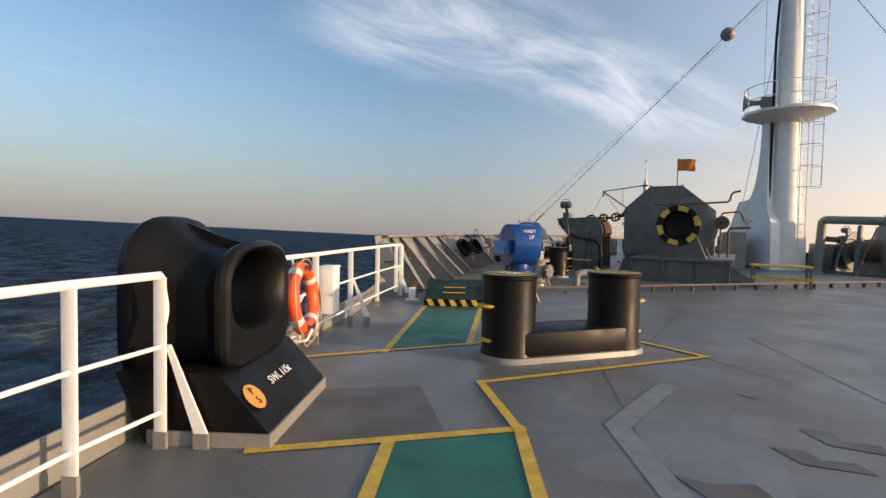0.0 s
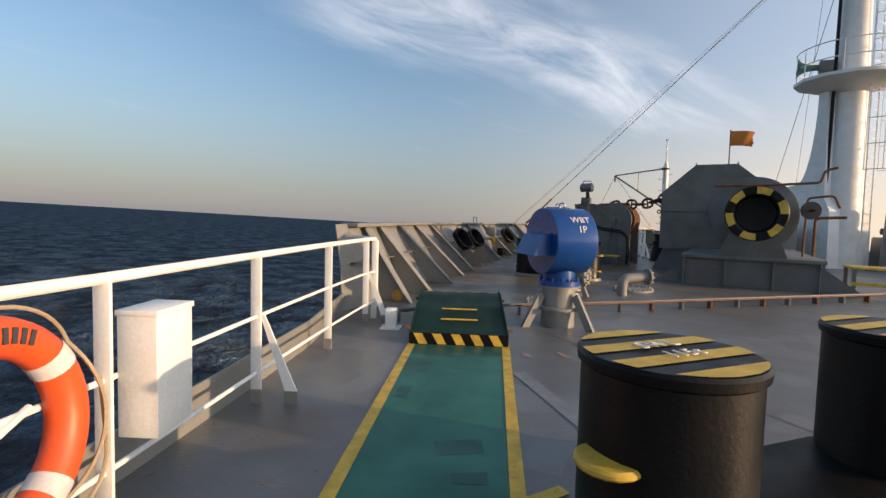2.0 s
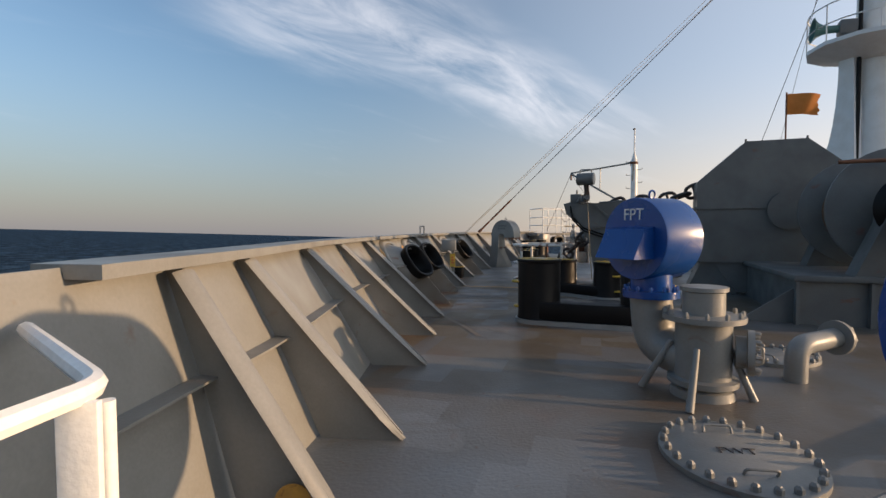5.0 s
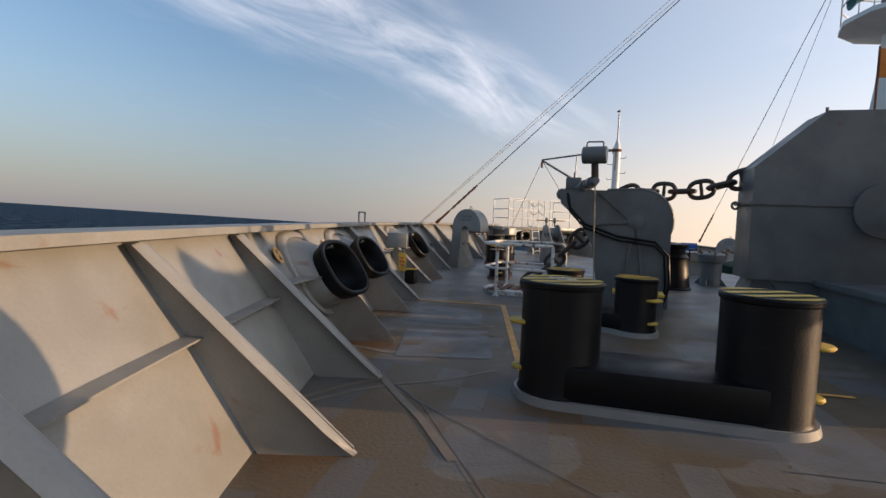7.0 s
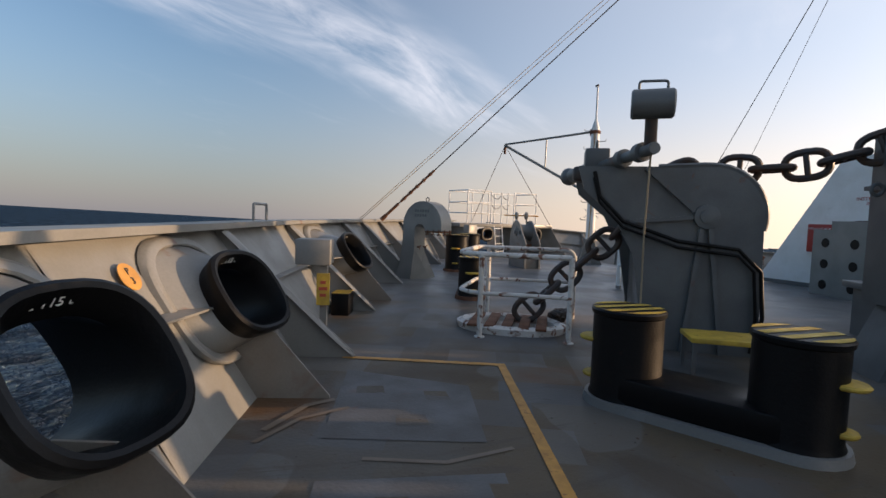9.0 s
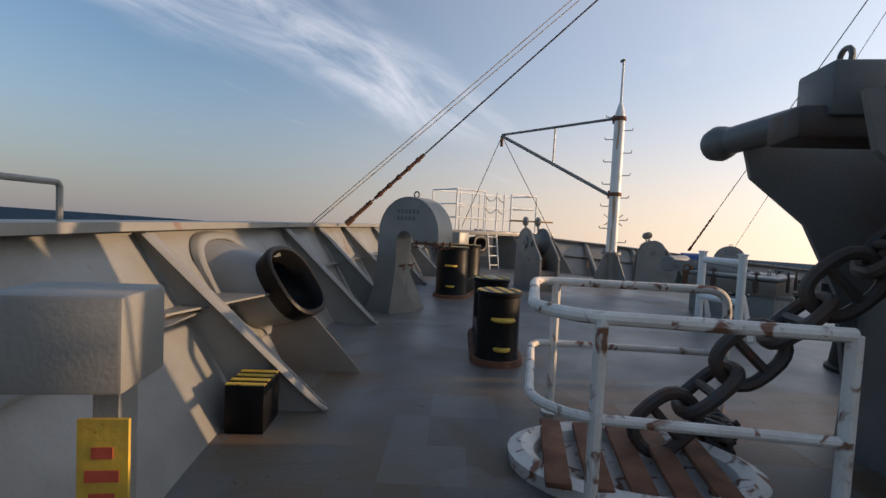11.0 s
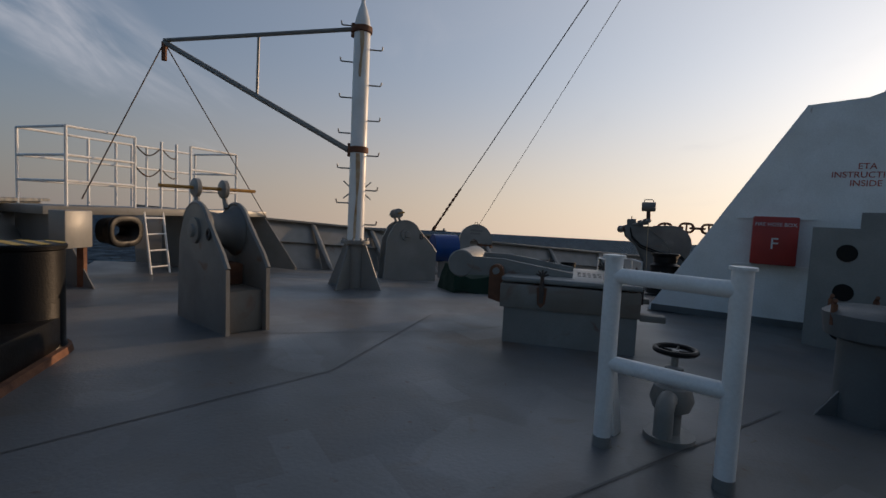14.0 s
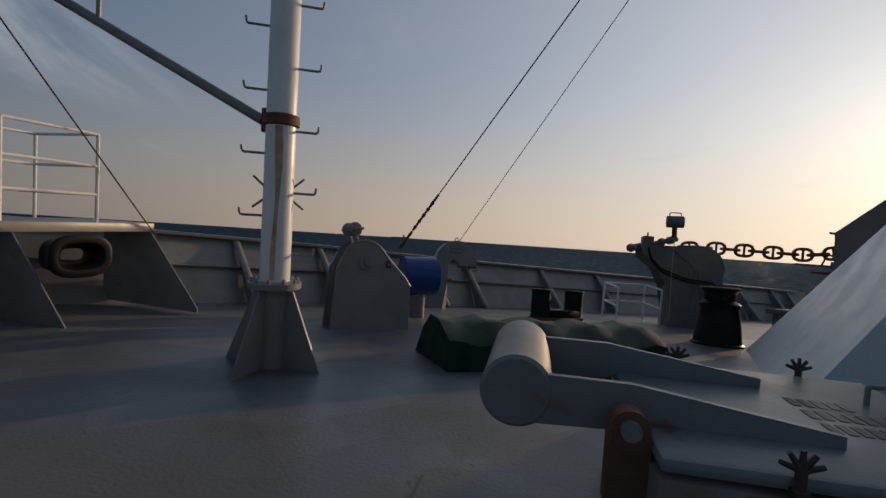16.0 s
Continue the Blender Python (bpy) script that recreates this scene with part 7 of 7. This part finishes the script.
for s in (-0.55, -0.2):
    rod(bm, (s, -0.75, 0.05), (s, -0.56, 1.2), 0.02, n=8)
for k in range(4):
    rod(bm, (-0.55, -0.72 + k * 0.045, 0.25 + 0.27 * k), (-0.2, -0.72 + k * 0.045, 0.25 + 0.27 * k), 0.014, n=8)
part("ladder", bm, WHITE, plat)
for cx, cy, turn_ in ((9.88, 30.62, 8), (7.98, 30.50, 28)):
    chock(Matrix.Translation((cx, cy, 0.73)) @ pose(0, 0, 0, 0, 0, turn_), 0.29, 0.20, 0.25, "black oval centre chock under the bow platform", flare_=0.05)
ebox = thing("electrical_box", Matrix.Translation((7.1, 29.9, 0)) @ pose(0, 0, 0, 0, 0, 30), "pale grey electrical box on a stand with a thick cable pipe", "electrical box")
bm = B()
box(bm, -0.22, 0.22, -0.12, 0.12, 0.55, 1.05, 0.015)
part("box_body", bm, GREY, ebox)
bm = B()
box(bm, -0.2, -0.14, -0.05, 0.05, 0, 0.55)
box(bm, 0.14, 0.2, -0.05, 0.05, 0, 0.55)
part("stand", bm, RUST, ebox)

# ---- the far side: stopper, chain, rails ----
SS = on_deck(19.6, 25.0, -17)
stopper(SS, "grey chain stopper with roller on the far side deck")
H1 = SS @ Vector((0.36, -0.40, 1.90))
chain("rusty anchor chain to the far side windlass", [SS @ Vector((0.36, 0.1, 1.86)), H1, H1 + Vector((0.45, -2.0, -0.02)), H1 + Vector((0.8, -3.6, 0.25))], mat=RUST)
windlass(on_deck(18.3, 21.0, -72), "grey anchor windlass on the far side of the mast", 1)
pipe_rail([(19.3, 26.5), (20.1, 27.0), (20.6, 26.1), (19.8, 25.6)], 0.92, (0.47,), "white pipe railing on the far side deck", WHITE)
bm = B()
lathe(bm, [(0.34, -0.3), (0.34, 0.3)], 28, axis_z((14.5, 29.05, 0.38), (0.8, -0.6, 0)))
bl = solid("blue_drum", bm, BLUE, "blue drum-shaped vent head on the far deck", "tank vent")
bm = B()
lathe(bm, [(0.14, -0.22), (0.14, 0.4)], 16, Matrix.Translation((14.5, 29.05, -0.15)))
part("riser_pipe", bm, GREY, bl)
tarp = thing("covered_reel", on_deck(12.45, 26.0, 41), "low object under a dark green tarpaulin", "tarpaulin")
bm = B()
nx = 16
rows = []
for i in range(nx + 1):
    x = -1.3 + 2.6 * i / nx
    rows.append([bm.verts.new((x + 0.02 * math.sin(j * 2.1 + i), y, z + 0.03 * math.sin(i * 1.7 + j * 0.9))) for j, (y, z) in enumerate(((-0.55, 0.0), (-0.5, 0.26), (-0.25, 0.42), (0.1, 0.45), (0.4, 0.3), (0.55, 0.0)))])
for a, b in zip(rows, rows[1:]):
    bridge(bm, a, b, closed=False)
bm.faces.new(rows[0]), bm.faces.new(list(reversed(rows[-1])))
part("tarpaulin", bm, DKGREEN, tarp)

# ---- winch gear seen past the mast from the start ----
mw = thing("mooring_winch", on_deck(15.6, 18.3, 62), "grey mooring winch with a large pipe and drum beside the mast", "winch")
for x in (-1.5, 1.9):
    bm = B()
    plate(bm, [(-0.7, 0.0), (0.7, 0.0), (0.45, 0.9), (0.30, 1.45), (-0.30, 1.45), (-0.45, 0.9)], 0.10, Matrix.Translation((x, 0, 0)) @ pose(0, 0, 0, 0, 0, 90))
    part("side_frame", bm, MACH, mw)
bm = B()
tube(bm, bent([(-1.9, -1.0, 0.0), (-1.9, -1.0, 2.02), (0.4, -1.1, 1.95), (3.2, -1.2, 1.88)], 0.18, 6), 0.15, 16)
part("large_pipe", bm, GREY, mw)
bm = B()
lathe(bm, [(0.15, -0.04), (0.24, -0.04), (0.24, 0.04), (0.15, 0.04)], 20, axis_z((0.4, -1.1, 1.95), (1, -0.03, -0.02)))
part("pipe_flange", bm, GREY, mw)
for x0, x1 in ((-1.25, -0.1), (0.3, 1.6)):
    bm = B()
    rod(bm, (x0, 0, 0.95), (x1, 0, 0.95), 0.40, n=24)
    drum_ = part("rope_drum", bm, BROWNROPE, mw)
    for x in (x0, x1):
        bm = B()
        lathe(bm, [(0.72, -0.025), (0.74, 0), (0.72, 0.025), (0.3, 0.03)], 32, axis_z((x, 0, 0.95), (1, 0, 0)))
        part("drum_flange", bm, MACH, drum_)
bm = B()
box(bm, -2.6, -1.7, -0.45, 0.45, 0.15, 1.15, 0.06)
part("gear_case", bm, MACH, mw)
bm = B()
box(bm, -2.6, 3.0, -0.7, 0.7, 0.0, 0.14, 0.02)
part("bed_plate", bm, MACH, mw)
bm = B()
tube(bm, [(-1.0 + 0.32 * math.cos(a), -0.85, 1.0 + 0.32 * math.sin(a)) for a in np.linspace(0, 2 * math.pi, 21)[:-1]], 0.018, 6, closed=True)
rod(bm, (-1.0, -0.85, 1.0), (-1.0, -0.4, 1.0), 0.03, n=8)
for a in (0.4, 2.5, 4.6):
    rod(bm, (-1.0, -0.85, 1.0), (-1.0 + 0.32 * math.cos(a), -0.85, 1.0 + 0.32 * math.sin(a)), 0.014, n=6)
part("brake_wheel", bm, STEEL, mw)
for x in (-0.6, 0.9, 2.2, 3.1):
    bm = B()
    box(bm, x - 0.06, x + 0.06, -1.2, -1.08, 0, 1.80)
    post = part("pipe_support", bm, MACH, mw)
    bm = B()
    rod(bm, (x, -1.14, 0.05), (x + 0.5, -1.14, 1.75), 0.035, n=8)
    part("brace", bm, MACH, post)

# stool-like platform by the windlass
stl = thing("step_platform", heading(8.75, 13.35, 0, 25), "low yellow-edged grating platform beside the windlass", "step")
for y in (-0.25, 0.0, 0.25):
    bm = B()
    box(bm, -0.65, 0.65, y - 0.1, y + 0.1, 0.52, 0.56)
    part("tread", bm, YELLOW, stl, "yellow painted tread")
for x in (-0.6, 0.6):
    for y in (-0.3, 0.3):
        bm = B()
        box(bm, x - 0.03, x + 0.03, y - 0.03, y + 0.03, 0, 0.52)
        part("leg", bm, MACH, stl)
bm = B()
box(bm, -0.65, 0.65, -0.34, -0.32, 0.2, 0.27)
part("cross_bar", bm, YELLOW, stl)

# ---- lifebuoy, its box and sign on the rail ----
lb = thing("lifebuoy", Matrix.Translation((-0.90, 4.93, 0.59)) @ pose(0, 0, 0, 0, -6, 2), "orange lifebuoy with silver bands and a grab rope on the rail", "lifebuoy")
ring_ = [(0.0, 0.30 * math.cos(a), 0.30 * math.sin(a)) for a in np.linspace(0, 2 * math.pi, 49)[:-1]]
bm = B()
tube(bm, ring_, 0.065, 18, closed=True)
part("ring", bm, ORANGE, lb)
for a0 in (35, 125, 215, 305):
    bm = B()
    tube(bm, [(0.0, 0.30 * math.cos(radians(a)), 0.30 * math.sin(radians(a))) for a in np.linspace(a0 - 7, a0 + 7, 6)], 0.068, 18, caps=False)
    part("reflective_band", bm, SILVER, lb)
bm = B()
pts = []
for k in range(60):
    a = 2 * math.pi * k / 60
    sag = abs(math.sin(2 * (a - radians(35))))
    pts.append((0.03 + 0.03 * sag, (0.37 + 0.035 * sag) * math.cos(a), (0.37 + 0.035 * sag) * math.sin(a) - 0.02 * sag))
tube(bm, pts, 0.007, 6, closed=True)
tube(bm, bent([(0.05, -0.28, -0.30), (0.05, -0.22, -0.45), (0.05, 0.1, -0.42), (0.05, 0.40, -0.30), (0.04, 0.42, 0.05)], 0.12), 0.008, 6)
part("grab_rope", bm, ROPE, lb)
bm = B()
for a0, n in ((80, 7), (262, 9)):
    for k in range(n):
        a = radians(a0 - (k - n / 2) * 6)
        m = Matrix.Translation((0.066, 0.30 * math.cos(a), 0.30 * math.sin(a))) @ Matrix.Rotation(a, 4, "X")
        box(bm, -0.001, 0.002, -0.025, 0.025, -0.009, 0.009, 0, m)
part("marking_bars", bm, DARKTEXT, lb, "dark illegible marking on the ring")
bm = B()
tube(bm, bent([(-0.06, -0.22, 0.02), (-0.05, 0.0, -0.05), (-0.06, 0.22, 0.02)], 0.05), 0.014)
tube(bm, bent([(-0.07, 0.0, 0.42), (-0.06, 0.0, -0.05), (-0.07, 0, -0.40)], 0.05), 0.014)
tube(bm, bent([(-0.07, -0.28, -0.37), (0.09, -0.28, -0.37), (0.09, -0.1, -0.30)], 0.04), 0.014)
part("holder", bm, WHITE, lb, "white pipe holder")
lbx = thing("light_box", (-0.86, 5.62, 0), "white metal box beside the lifebuoy on the rail", "box")
bm = B()
box(bm, -0.08, 0.09, -0.10, 0.16, 0.33, 0.86, 0.006)
part("box_body", bm, WHITE, lbx)
bm = B()
box(bm, -0.085, 0.097, -0.105, 0.165, 0.84, 0.865, 0.004)
part("box_lid", bm, WHITE, lbx)
bm = B()
box(bm, -0.12, -0.08, 0.0, 0.06, 0.30, 0.6)
part("mounting", bm, WHITE, lbx)
sg = thing("safety_sign", (-0.985, 4.30, 0.80), "green and white photoluminescent lifebuoy sign on the rail", "sign")
bm = B()
box(bm, -0.008, -0.004, -0.11, 0.11, -0.16, 0.16)
part("sign_frame", bm, WHITE, sg)
bm = B()
box(bm, -0.004, 0.004, -0.085, 0.085, -0.13, 0.13)
part("sign_plate", bm, DKGREEN, sg)
bm = B()
tube(bm, [(0.006, 0.04 * math.cos(a), 0.02 + 0.04 * math.sin(a)) for a in np.linspace(0, 2 * math.pi, 17)[:-1]], 0.010, 6, closed=True)
box(bm, 0.004, 0.006, -0.07, 0.07, -0.11, -0.075)
part("sign_symbol", bm, LETTER, sg, "white ring symbol and bar")

# far ships on the horizon
def far_ship(az, dist, length):
    p = Vector((math.sin(radians(az)) * dist, math.cos(radians(az)) * dist, 0)) + Vector((8, 24, 0))
    off = (Vector((0, 0, -13.0)) - p).dot(UP) / UP.z
    p.z = off
    th = thing("cargo_ship", Matrix.Translation(p) @ pose(0, 0, 0, 0, 0, -az), "distant dark cargo ship on the horizon", "ship", "distant ships")
    bm = B()
    plate(bm, [(-length / 2, -1), (length / 2, -1), (length / 2 + 4, 9), (-length / 2 - 2, 7)], 14)
    part("hull", bm, MACH, th)
    bm = B()
    box(bm, length * 0.3, length * 0.42, -5, 5, 7, 24)
    part("bridge_house", bm, GREY, th)
    return th


far_ship(97, 2600, 150)
far_ship(54, 3600, 110)
